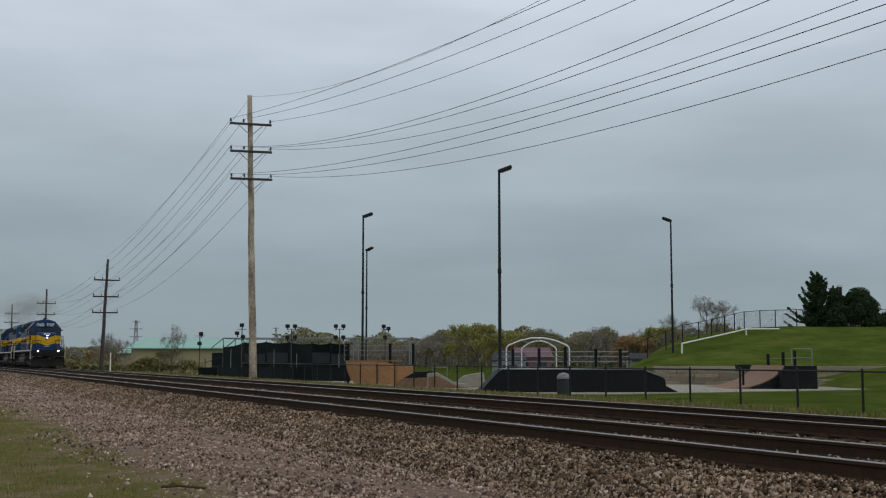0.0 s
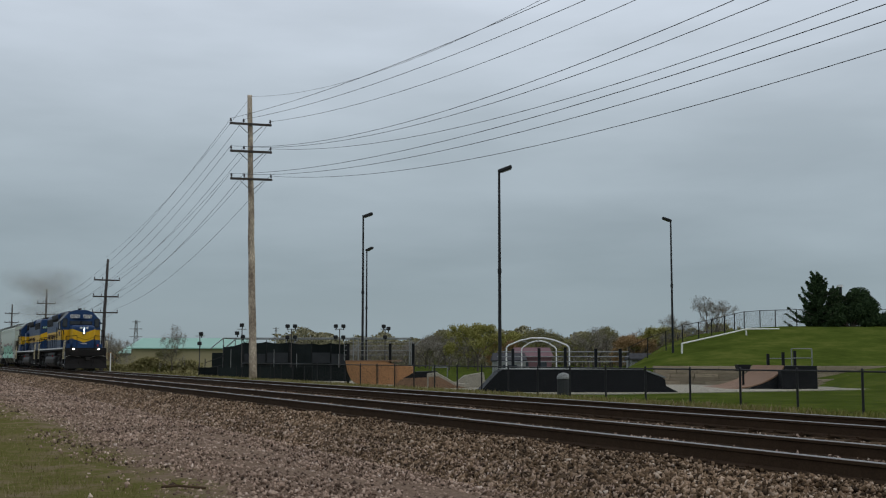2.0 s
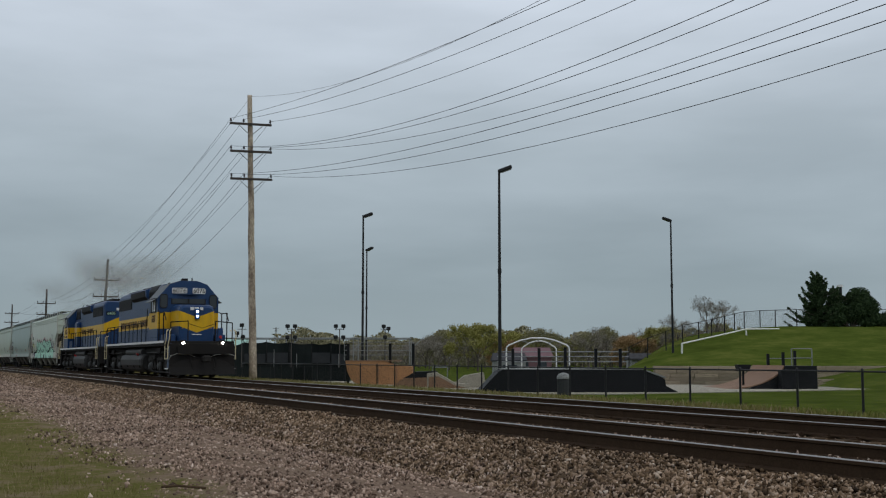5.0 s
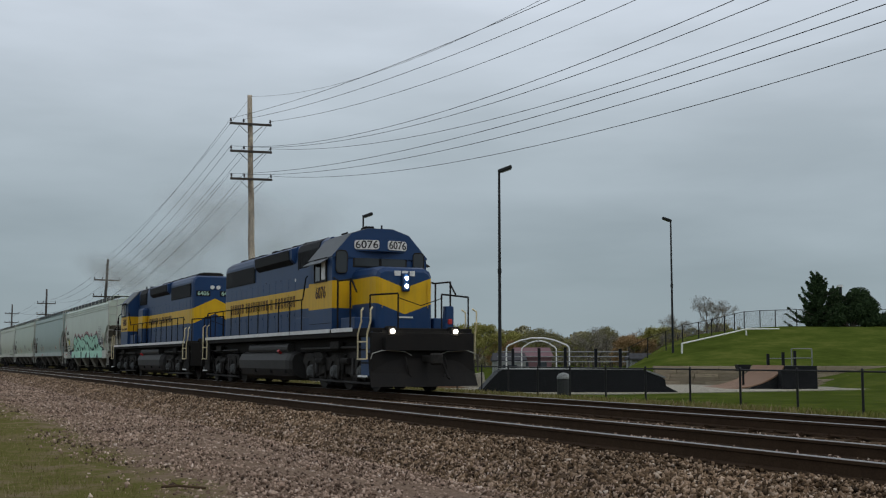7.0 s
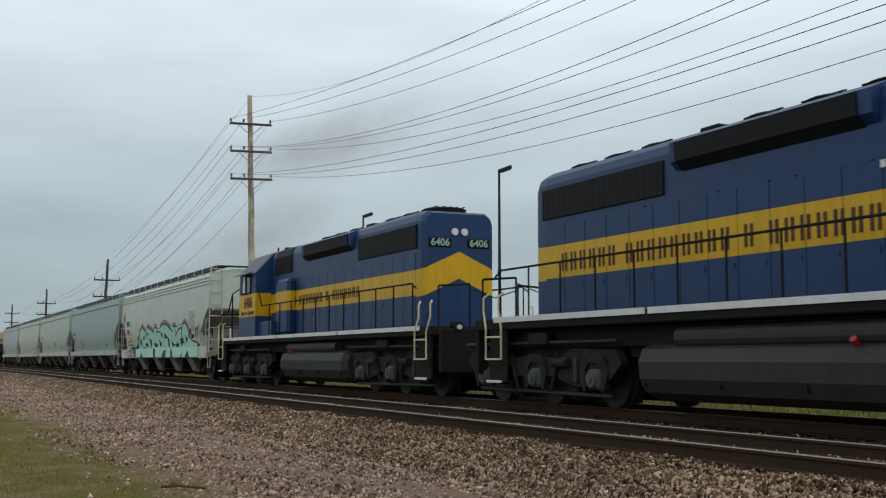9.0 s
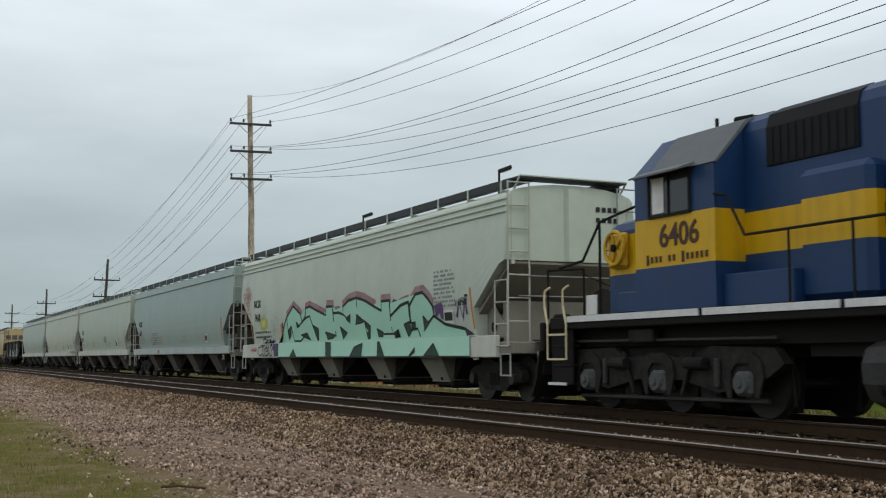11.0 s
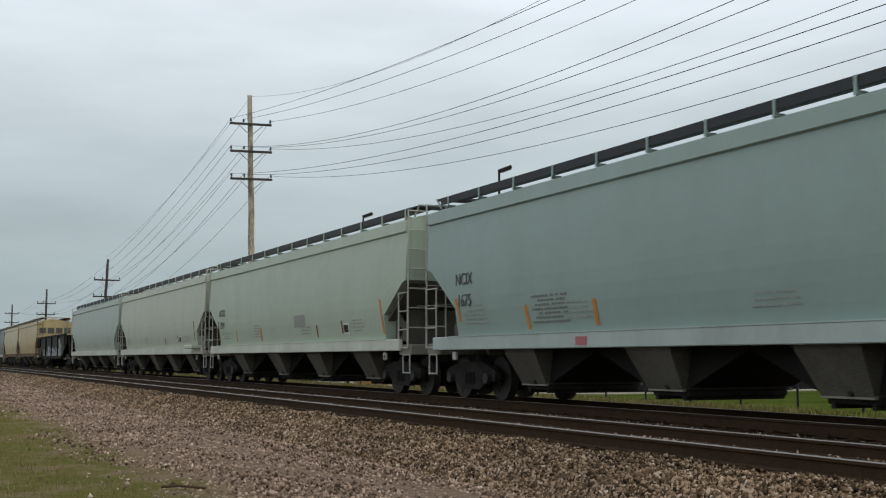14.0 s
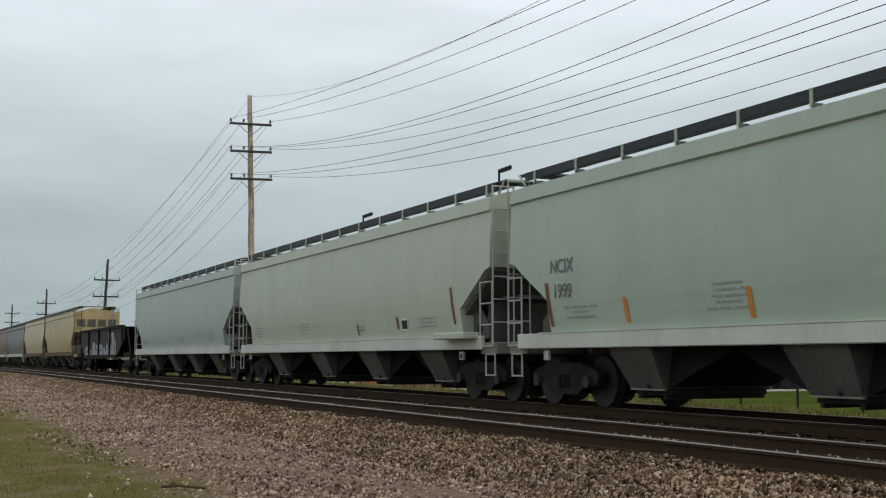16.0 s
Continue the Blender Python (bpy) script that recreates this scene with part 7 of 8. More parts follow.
def hall(x, y, z, w, d, wall_h, roof_h, wall, roof, label, overhang=0.6, windows=4):
    t = empty("building", park(x, y, z), label, "building")
    part("wall", bx(0, 0, wall_h / 2, w, d, wall_h), wall, t)
    bm = bmesh.new()
    hw, hd = w / 2 + overhang, d / 2 + overhang
    loft(bm, [[(-hw, -hd, wall_h), (hw, -hd, wall_h), (hw, hd, wall_h), (-hw, hd, wall_h)], [(-hw, -hd, wall_h + 0.18), (hw, -hd, wall_h + 0.18), (hw, hd, wall_h + 0.18), (-hw, hd, wall_h + 0.18)], [(-hw * 0.93, -0.3, wall_h + roof_h), (hw * 0.93, -0.3, wall_h + roof_h), (hw * 0.93, 0.3, wall_h + roof_h), (-hw * 0.93, 0.3, wall_h + roof_h)]])
    part("roof", bm, roof, t)
    for k in range(windows):
        wx = -w / 2 + w * (k + 0.5) / windows
        wn = part("window", bx(wx, -d / 2 - 0.02, wall_h * 0.55, w / windows * 0.45, 0.06, wall_h * 0.35), M_WINDOW, t)
        part("window_frame", bx(wx, -d / 2 - 0.03, wall_h * 0.55 - wall_h * 0.19, w / windows * 0.5, 0.1, 0.08), M_WHITE, wn)


hall(-47.5, 225, -1.0, 21, 14, 3.7, 2.1, M_BEIGE, M_TEAL, "low beige hall with a teal metal roof", windows=0)
hall(-58.5, 240, -1.0, 12, 10, 2.9, 1.6, M_BEIGE, M_TEAL, "small beige hall with a teal metal roof", windows=0)
hall(11.5, 152, -1.0, 4.6, 6, 2.0, 1.3, M_REDWALL, M_REDWALL, "small dull reddish shed beyond the skate park", 0.2, 2)
hall(8.4, 150, -1.0, 4.0, 5, 1.5, 1.1, M_GREYSHEET, M_DARKROOF, "low grey shed beyond the skate park", 0.2, 1)
hall(24.0, 140, -1.0, 3.6, 4, 1.7, 0.8, M_GREYSHEET, M_DARKROOF, "grey shed beside the trees", 0.2, 1)


def goal(m):
    t = empty("goal_frame", m, "small pale goal frame on the far lawn", "goal")
    bm = bmesh.new()
    path(bm, [(-0.75, 0, 0), (-0.75, 0, 1.0), (0.75, 0, 1.0), (0.75, 0, 0)], 0.06)
    part("goal_posts", bm, M_GALV, t)
    bm = bmesh.new()
    path(bm, [(-0.75, 0, 1.0), (-0.75, 0.8, 0), (0.75, 0.8, 0), (0.75, 0, 1.0)], 0.03)
    part("goal_stay", bm, M_GALV, t)


goal(park(-0.3, 118, -1.0))


def marker_post(m):
    t = empty("marker_post", m, "thin white marker post beside the track", "marker post")
    part("post_shaft", rd((0, 0, -0.2), (0, 0, 1.75), 0.06, n=8), M_WHITEPIPE, t)
    part("post_cap", rd((0, 0, 1.75), (0, 0, 1.82), 0.07, 0.03, 8), M_YELLOW, t)


marker_post(pose(-112, 17.6, ground_at(-112, 17.6)))


def pylon(x, y, h, label):
    t = empty("transmission_pylon", park(x, y, -1.0), label, "pylon", "far pylons")
    bm = bmesh.new()
    w = 1.0
    for sx in (-1, 1):
        for sy in (-1, 1):
            rod(bm, (sx * w, sy * w, 0), (sx * 0.25, sy * 0.25, h), 0.10, n=4)
    part("tower_leg", bm, M_GALV, t)
    bm = bmesh.new()
    for k in range(6):
        z0, z1 = h * k / 6, h * (k + 1) / 6
        a, b = w + (0.25 - w) * k / 6, w + (0.25 - w) * (k + 1) / 6
        for sy in (-1, 1):
            rod(bm, (-a, sy * a, z0), (b, sy * b, z1), 0.05, n=4)
            rod(bm, (a, sy * a, z0), (-b, sy * b, z1), 0.05, n=4)
    part("lattice", bm, M_GALV, t)
    for z in (0.62, 0.80, 0.96):
        part("tower_arm", bx(0, 0, h * z, 4.4 if z < 0.9 else 3.0, 0.2, 0.2), M_GALV, t)


pylon(-105, 400, 15, "grey lattice pylon far behind the trees")
pylon(-80, 560, 17, "grey lattice pylon far behind the trees")

# ---- trees ----


def leaf_mat(name, a, b):
    m = bpy.data.materials.new(name)
    m.use_nodes = True
    nt = m.node_tree
    p = nt.nodes["Principled BSDF"]
    p.inputs["Roughness"].default_value = 0.8
    p.inputs["Specular IOR Level"].default_value = 0.08
    g = nt.nodes.new("ShaderNodeNewGeometry")
    r = nt.nodes.new("ShaderNodeValToRGB")
    r.color_ramp.elements[0].color, r.color_ramp.elements[1].color = (*a, 1), (*b, 1)
    nt.links.new(g.outputs["Random Per Island"], r.inputs[0])
    nt.links.new(r.outputs[0], p.inputs["Base Color"])
    return m


L_OLIVE = leaf_mat("olive_leaves", (0.165, 0.155, 0.080), (0.26, 0.245, 0.130))
L_YELLOW = leaf_mat("yellow_green_leaves", (0.21, 0.20, 0.055), (0.32, 0.30, 0.095))
L_RUST = leaf_mat("rusty_buds", (0.25, 0.155, 0.075), (0.34, 0.225, 0.11))
L_GREY = leaf_mat("grey_twigs", (0.17, 0.155, 0.125), (0.30, 0.27, 0.23))
L_HEDGE = leaf_mat("dull_hedge_leaves", (0.16, 0.14, 0.06), (0.30, 0.265, 0.125))
L_DARK = leaf_mat("spruce_needles", (0.016, 0.032, 0.014), (0.062, 0.098, 0.042))
M_BARK = mat("grey_bark", (0.125, 0.105, 0.085), rough=0.9, var=0.4)
QUAD_V = np.array([(-1, -0.6, 0), (1, -0.6, 0.1), (1, 0.6, 0), (-1, 0.6, -0.1)], float)
QUAD_F = np.array([(0, 1, 2, 3)])


def broad_tree(seed, h, spread, leaves, leaf, leaf_size, label, limb=1.0):
    """Trunk with forking limbs; leaves gather round the twig ends, thinning outward."""
    rng = np.random.default_rng(seed)
    t = empty("tree", pose(0, 0, 0), label, "tree", "trees of the far wood")
    bm = bmesh.new()
    rod(bm, (0, 0, -0.2), (0.05, 0, h * 0.35), 0.03 * h * 0.75, 0.018 * h, 8)
    tips = []

    def branch(p, d, length, r, depth):
        q = p + d * length
        rod(bm, p, q, r, r * 0.6, 5 if depth > 1 else 3)
        if depth == 0:
            tips.append(q)
            tips.append(p.lerp(q, 0.55))
            return
        for _ in range(3 if depth > 1 else 2):
            nd = (d + Vector(rng.normal(0, 0.48, 3)) + Vector((0, 0, 0.12))).normalized()
            branch(q, nd, length * rng.uniform(0.6, 0.82), r * 0.58, depth - 1)

    for k in range(5):
        a = k * 1.256 + rng.uniform(-0.3, 0.3)
        d = Vector((math.cos(a) * spread, math.sin(a) * spread, rng.uniform(0.7, 1.3))).normalized()
        branch(Vector((0.04, 0, h * (0.20 + 0.035 * k))), d, h * 0.25, 0.010 * h, 4)
    part("trunk", bm, M_BARK, t)
    T = np.array([tuple(p) for p in tips])
    idx = rng.integers(0, len(T), leaves)
    pos = T[idx] + rng.normal(0, 0.032 * h, (leaves, 3))
    pos[:, 2] = np.maximum(pos[:, 2], h * 0.12)
    sc = leaf_size * rng.uniform(0.5, 1.3, (leaves, 1)) * np.ones((1, 3))
    strewn("crown", QUAD_V, QUAD_F, pos, sc, rng, leaf, parent=t)
    return t


def conifer(seed, h, width, n, label):
    rng = np.random.default_rng(seed)
    t = empty("evergreen_tree", pose(0, 0, 0), label, "tree", "evergreens on the hill")
    part("trunk", rd((0, 0, -0.2), (0, 0, h * 0.96), 0.13, 0.02, 8), M_BARK, t)
    bm = bmesh.new()
    P = []
    for k in range(120):
        f = k / 120
        z = h * (0.05 + 0.80 * f)
        a = k * 2.4 + rng.uniform(-0.4, 0.4)
        ln = width * (1 - 0.84 * f ** 1.35) * rng.uniform(0.35, 1.15)
        e = Vector((math.cos(a) * ln, math.sin(a) * ln, z + (0.10 + 0.55 * f) * ln + rng.uniform(-0.15, 0.35)))
        rod(bm, (0, 0, z), e, 0.025, 0.008, 4)
        m = int(n / 120 * (0.45 + 1.1 * (1 - f)))
        s = rng.uniform(0.12, 1.0, m)
        base = np.array([(0, 0, z)]) * (1 - s[:, None]) + np.array([tuple(e)]) * s[:, None]
        sag = np.stack([0 * s, 0 * s, -0.22 * ln * np.sin(s * 3.1)], -1)
        P.append(base + sag + rng.normal(0, 1, (m, 3)) * np.array([0.15, 0.15, 0.07]) * (1.15 - 0.8 * s[:, None]))
    part("branch", bm, M_BARK, t)
    P = np.concatenate(P)
    sc = np.stack([rng.uniform(0.03, 0.10, len(P)), rng.uniform(0.03, 0.09, len(P)), rng.uniform(0.03, 0.08, len(P))], -1)
    strewn("needles", QUAD_V, QUAD_F, P, sc, rng, L_DARK, parent=t)
    return t


def dark_bush(seed, h, w, n, label):
    rng = np.random.default_rng(seed)
    t = empty("evergreen_shrub", pose(0, 0, 0), label, "shrub", "evergreens on the hill")
    bm = bmesh.new()
    lobes = []
    for k in range(16):
        q = rng.uniform(-1, 1)
        c = (q * w * 0.8, rng.uniform(-w, w) * 0.5, h * rng.uniform(0.1, 0.8) * (1 - 0.3 * q * q))
        lobes.append((c, h * rng.uniform(0.13, 0.25)))
        rod(bm, (0, 0, 0), c, 0.05, 0.02, 5)
    part("stem", bm, M_BARK, t)
    P = []
    for c, r in lobes:
        m = n // 16
        d = rng.normal(0, 1, (m, 3))
        d /= np.linalg.norm(d, axis=1)[:, None]
        P.append(np.array([c]) + d * r * rng.uniform(0.55, 1.12, (m, 1)) * np.array([1.2, 1.0, 0.95]))
    P = np.concatenate(P)
    P = P[P[:, 2] > 0.05]
    sc = np.stack([rng.uniform(0.05, 0.12, len(P))] * 3, -1)
    strewn("foliage", QUAD_V, QUAD_F, P, sc, rng, L_DARK, parent=t)
    return t


KINDS = [
    broad_tree(21, 8.0, 0.75, 11000, L_OLIVE, 0.075, "spring tree in thin olive-green leaf"),
    broad_tree(22, 7.5, 0.85, 12000, L_YELLOW, 0.085, "spring tree in fresh yellow-green leaf"),
    broad_tree(23, 6.5, 0.80, 10000, L_RUST, 0.075, "spring tree with rusty orange buds"),
    broad_tree(24, 7.0, 0.80, 5000, L_GREY, 0.045, "nearly bare grey tree with fine twigs"),
]


def place_trees():
    rng = random.Random(31)
    spots = []
    x = -150.0
    while x < 150:
        spots.append((x, rng.uniform(205, 270)))
        x += rng.uniform(0.9, 1.7)
    first = set()
    for x, y in spots:
        px = 784 + 2065 * x / y
        if not -60 < px < 1640:
            continue
        if px < 420 and rng.random() < 0.75:
            continue
        w = rng.random()
        k = 0 if w < 0.34 else 1 if w < 0.44 else 2 if w < 0.58 else 3
        if px < 800 and rng.random() < 0.5:
            k = 3
        if 830 < px < 875 or 1110 < px < 1160:
            k = 1 if px < 860 else 2
        s = rng.uniform(0.66, 0.92) * (1.0 if px > 720 else 0.80 if px > 420 else 0.62)
        m = park(x, y, -1.1, rng.uniform(0, 360))
        src = KINDS[k]
        if k not in first:
            first.add(k)
            src.matrix_basis = m
            ob = src
        else:
            ob = copy_thing(src, m)
        ob.scale = (s * rng.uniform(1.0, 1.3), s * rng.uniform(1.0, 1.3), s)
    for x, y, s, k in ((28.0, 124, 0.55, 3), (30.0, 128, 0.5, 3), (25.5, 127, 0.45, 3), (-52, 185, 0.8, 3), (-54, 190, 0.7, 3), (-49.5, 176, 0.6, 3), (5.2, 175, 0.98, 1), (9.0, 185, 0.85, 2), (1.0, 190, 0.75, 3), (27.6, 168, 0.85, 2), (20.5, 165, 0.85, 3), (23.0, 172, 0.8, 0), (31.5, 170, 0.9, 1), (34.0, 176, 0.7, 0), (37.0, 180, 0.62, 3), (39.0, 182, 0.6, 0), (41.0, 178, 0.55, 3), (43.5, 184, 0.55, 1), (33.0, 168, 0.85, 3), (29.5, 174, 0.85, 3), (14.5, 180, 0.8, 0), (-72, 185, 0.6, 3)):
        p = park(x, y)
        ob = copy_thing(KINDS[k], park(x, y, ground_at(p.translation.x, p.translation.y) - 0.1, x * 37 % 360))
        ob.scale = (s * 1.1, s * 1.1, s)
    ob = copy_thing(KINDS[3], park(-27.3, 118, -1.0, 40))
    ob.scale = (0.36, 0.36, 0.70)
    tagged(ob, "slim bare young tree beyond the tracks")


place_trees()
c = conifer(41, 6.0, 3.0, 30000, "dark green spruce with uneven branches on the hill")
c.matrix_basis = park(37.5, 117.0, hill_z(37.5, 117.0) - 0.1)
c = conifer(42, 4.4, 2.2, 18000, "smaller dark green spruce on the hill")
c.matrix_basis = park(39.4, 117.5, hill_z(39.4, 117.5) - 0.1)
v = empty("vent_post", park(40.7, 119.5, hill_z(40.7, 119.5)), "dark vent post with a white cap behind the shrubs", "post")
part("post", rd((0, 0, 0), (0, 0, 4.0), 0.22, 0.20, 10), M_LAMPPOST, v)
part("cap", rd((0, 0, 4.0), (0, 0, 4.22), 0.32, 0.28, 12), M_WHITE, v, "white cap")
b = dark_bush(43, 3.9, 2.4, 20000, "rounded dark evergreen shrub on the hill")
b.matrix_basis = park(41.9, 116.8, hill_z(41.9, 116.8))
b = dark_bush(44, 2.9, 2.6, 16000, "low dark evergreen shrub on the hill")
b.matrix_basis = park(40.4, 116.0, hill_z(40.4, 116.0) - 0.2)


def far_woods():
    """The closed edge of the wood behind the single trees."""
    rng = np.random.default_rng(51)
    n = 150000
    x = rng.uniform(-190, 190, n)
    y = 285 + rng.normal(0, 6, n)
    crest = 7.6 + 0.8 * np.sin(x * 0.11) + 0.9 * np.sin(x * 0.37 + 1) + 0.6 * np.sin(x * 0.93 + 2)
    crest = np.where(x < -40, crest * 0.55, crest)
    z = -1 + crest * rng.uniform(0, 1, n) ** 0.8
    P = np.stack([x, y, z], -1)
    sc = np.stack([rng.uniform(0.14, 0.36, n)] * 3, -1)
    ob = strewn("far_woods", QUAD_V, QUAD_F, P, sc, rng, leaf_mat("far_leaves", (0.18, 0.165, 0.095), (0.32, 0.295, 0.18)))
    ob.matrix_basis = PARK.copy()
    tagged(ob, "hazy brown-green edge of a far spring wood", "woods", kind="stuff")


def hedge(xa, xb, y, h, n, leaf, label, name="hedge"):
    rng = np.random.default_rng(int(abs(xa) * 7))
    x = rng.uniform(xa, xb, n)
    hh = h * (0.7 + 0.3 * np.sin(x * 0.8) * np.sin(x * 0.31 + 1))
    P = np.stack([x, y + rng.normal(0, 0.5, n), -1.0 + hh * rng.uniform(0, 1, n) ** 0.7], -1)
    sc = np.stack([rng.uniform(0.08, 0.22, n)] * 3, -1)
    ob = strewn(name, QUAD_V, QUAD_F, P, sc, rng, leaf)
    ob.matrix_basis = PARK.copy()
    tagged(ob, label, "hedge", kind="stuff")


far_woods()
hedge(-66, -31, 150, 2.1, 12000, L_HEDGE, "scrubby olive hedge beyond the tracks")
hedge(-46, -21, 118, 0.7, 6000, L_HEDGE, "low olive hedge behind the railway")


# ---- ties, loose stones, grass ----


def build_ties():
    base = part("tie", bx(0, 0, 0, 0.23, 2.6, 0.17, 0.012), M_TIE, BED)
    rng = random.Random(17)
    first = True
    rest = []
    for cy in (TRACK_NEAR, TRACK_FAR):
        x = 8.0
        while x > -330:
            jx, jy, jr = rng.uniform(-0.03, 0.03), rng.uniform(-0.06, 0.06), rng.uniform(-1.5, 1.5)
            m = pose(x + jx, cy + jy, -0.268 + rng.uniform(-0.006, 0.004), 0, 0, jr)
            if x > -72:
                if first:
                    base.matrix_basis = m
                    first = False
                else:
                    share("tie", base, BED, m)
            else:
                rest.append((x + jx, cy + jy, -0.268))
            x -= 0.535
    far = blocks("far_ties", [(*p, 0.23, 2.6, 0.17) for p in rest], M_TIE, BED)
    far["kind"] = "stuff"
    # tie plates and spikes under the near rails
    pl = []
    for cy in (TRACK_NEAR, TRACK_FAR):
        for s in (-0.7525, 0.7525):
            x = 8.0
            while x > -60:
                pl.append((x, cy + s, -0.18, 0.19, 0.34, 0.014))
                for d in (-0.10, 0.10):
                    pl.append((x + 0.05, cy + s + d, -0.165, 0.025, 0.03, 0.03))
                x -= 0.535
    plates = blocks("tie_plates", pl, M_RAILWEB, BED)
    plates["kind"] = "stuff"


def blocks(name, rows, material, parent):
    """Many upright blocks in one mesh, from centres and sizes."""
    R = np.array(rows)
    v = (CUBE_V / 1.5)[None] * R[:, None, 3:] + R[:, None, :3]
    f = (CUBE_F[None] + (np.arange(len(R)) * 8)[:, None, None]).reshape(-1, 4)
    return mesh_part(name, v.reshape(-1, 3).tolist(), f.tolist(), material, parent)


PROF_Y = [5.3, 5.75, 6.1, 6.45, 6.8, 7.5, 9.6, 10.25, 10.9, 13.7, 14.1, 14.6, 15.1]
PROF_Z = [-0.46, -0.58, -0.45, -0.30, -0.225, -0.22, -0.225, -0.25, -0.225, -0.225, -0.31, -0.49, -0.62]


def surface(x, y):
    return np.maximum(np.where((y > 5.75) & (y < 15.1), np.interp(y, PROF_Y, PROF_Z), -9), ground_z(x, y))


def loose_stones():
    rng = np.random.default_rng(61)
    # ballast shoulder and cribs
    n = 120000
    x = -4 - 136 * rng.uniform(0, 1, n) ** 2.0
    y = np.where(rng.uniform(0, 1, n) < 0.62, rng.uniform(5.75, 7.3, n), rng.uniform(7.0, 14.6, n))
    z = surface(x, y)
    keep = np.ones(n, bool)
    for cy in (TRACK_NEAR, TRACK_FAR):
        for s in (-0.7525, 0.7525):
            keep &= np.abs(y - cy - s) > 0.10
    crib = ((np.abs(y - TRACK_NEAR) < 1.25) | (np.abs(y - TRACK_FAR) < 1.25)) & (np.abs(((8.0 - x) % 0.535) - 0.0) % 0.535 < 0.13)
    keep &= ~crib
    x, y, z = x[keep], y[keep], z[keep]
    n = len(x)
    r = rng.uniform(0.011, 0.028, n) * (1 + 0.010 * np.maximum(0, -x - 15))
    sc = np.stack([r * rng.uniform(0.8, 1.5, n), r * rng.uniform(0.8, 1.4, n), r * rng.uniform(0.45, 0.9, n)], -1)
    ob = strewn("ballast_stones", OCTA_V * 1.2, OCTA_F, np.stack([x, y, z + r * 0.25], -1), sc, rng, M_STONE)
    tagged(ob, "loose angular brown ballast stones beside the ties", "ballast stones", kind="stuff")
    # stones heaped over the tie ends
    n = 17000
    x = -4 - 80 * rng.uniform(0, 1, n) ** 1.8
    y = rng.normal(7.02, 0.16, n).clip(6.6, 7.36)
    r = rng.uniform(0.010, 0.023, n) * (1 + 0.010 * np.maximum(0, -x - 15))
    z = -0.20 + rng.uniform(0, 0.05, n) - 0.25 * np.maximum(0, 6.95 - y) + 0.02 * np.sin(x * 2.3)
    sc = np.stack([r * rng.uniform(0.8, 1.3, n), r * rng.uniform(0.8, 1.3, n), r * rng.uniform(0.55, 1.0, n)], -1)
    ob = strewn("shoulder_stones", OCTA_V * 1.2, OCTA_F, np.stack([x, y, z], -1), sc, rng, M_STONE)
    tagged(ob, "brown ballast stones heaped over the tie ends", "ballast stones", kind="stuff")
    # paler fines between the rails of the near track
    n = 13000
    x = -4 - 80 * rng.uniform(0, 1, n) ** 1.7
    y = np.where(rng.uniform(0, 1, n) < 0.25, rng.uniform(8.35, 8.93, n), rng.uniform(9.15, 11.1, n))
    r = rng.uniform(0.010, 0.022, n) * (1 + 0.010 * np.maximum(0, -x - 15))
    z = np.where(y < 9, -0.178, -0.205) + rng.uniform(0, 0.03, n) + 0.012 * np.sin(x * 1.9)
    sc = np.stack([r * rng.uniform(0.8, 1.3, n), r * rng.uniform(0.8, 1.3, n), r * rng.uniform(0.5, 0.9, n)], -1)
    ob = strewn("crib_stones", OCTA_V * 1.2, OCTA_F, np.stack([x, y, z], -1), sc, rng, M_GRAVEL)
    tagged(ob, "pale grey stones between the rails", "ballast stones", kind="stuff")
    # finer lilac gravel of the verge
    n = 90000
    x = -5.5 - 95 * rng.uniform(0, 1, n) ** 1.8
    y = 6.35 - 4.7 * rng.uniform(0, 1, n) ** 1.25
    keep = rng.uniform(0, 1, n) < np.clip((y - 1.9) / 1.6, 0.03, 1)
    x, y = x[keep], y[keep]
    n = len(x)
    z = surface(x, y)
    r = rng.gamma(3.0, 0.0042, n).clip(0.005, 0.024) * (1 + 0.012 * np.maximum(0, -x - 12))
    sc = np.stack([r * rng.uniform(0.8, 1.4, n), r * rng.uniform(0.8, 1.4, n), r * rng.uniform(0.5, 0.9, n)], -1)
    ob = strewn("gravel", OCTA_V * 1.15, OCTA_F, np.stack([x, y, z + r * 0.3], -1), sc, rng, M_GRAVEL)
    tagged(ob, "lilac-grey crushed gravel of the access way", "gravel", kind="stuff")


M_BLADE = leaf_mat("short_grass", (0.105, 0.108, 0.022), (0.23, 0.21, 0.075))
M_STRAW = leaf_mat("dry_grass", (0.15, 0.12, 0.05), (0.32, 0.27, 0.15))
BLADE_V = np.array([(-0.12, 0, 0), (0.12, 0, 0), (0.05, 0.25, 0.7), (0.0, 0.45, 1.0)], float)
BLADE_F = np.array([(0, 1, 2, 3)])


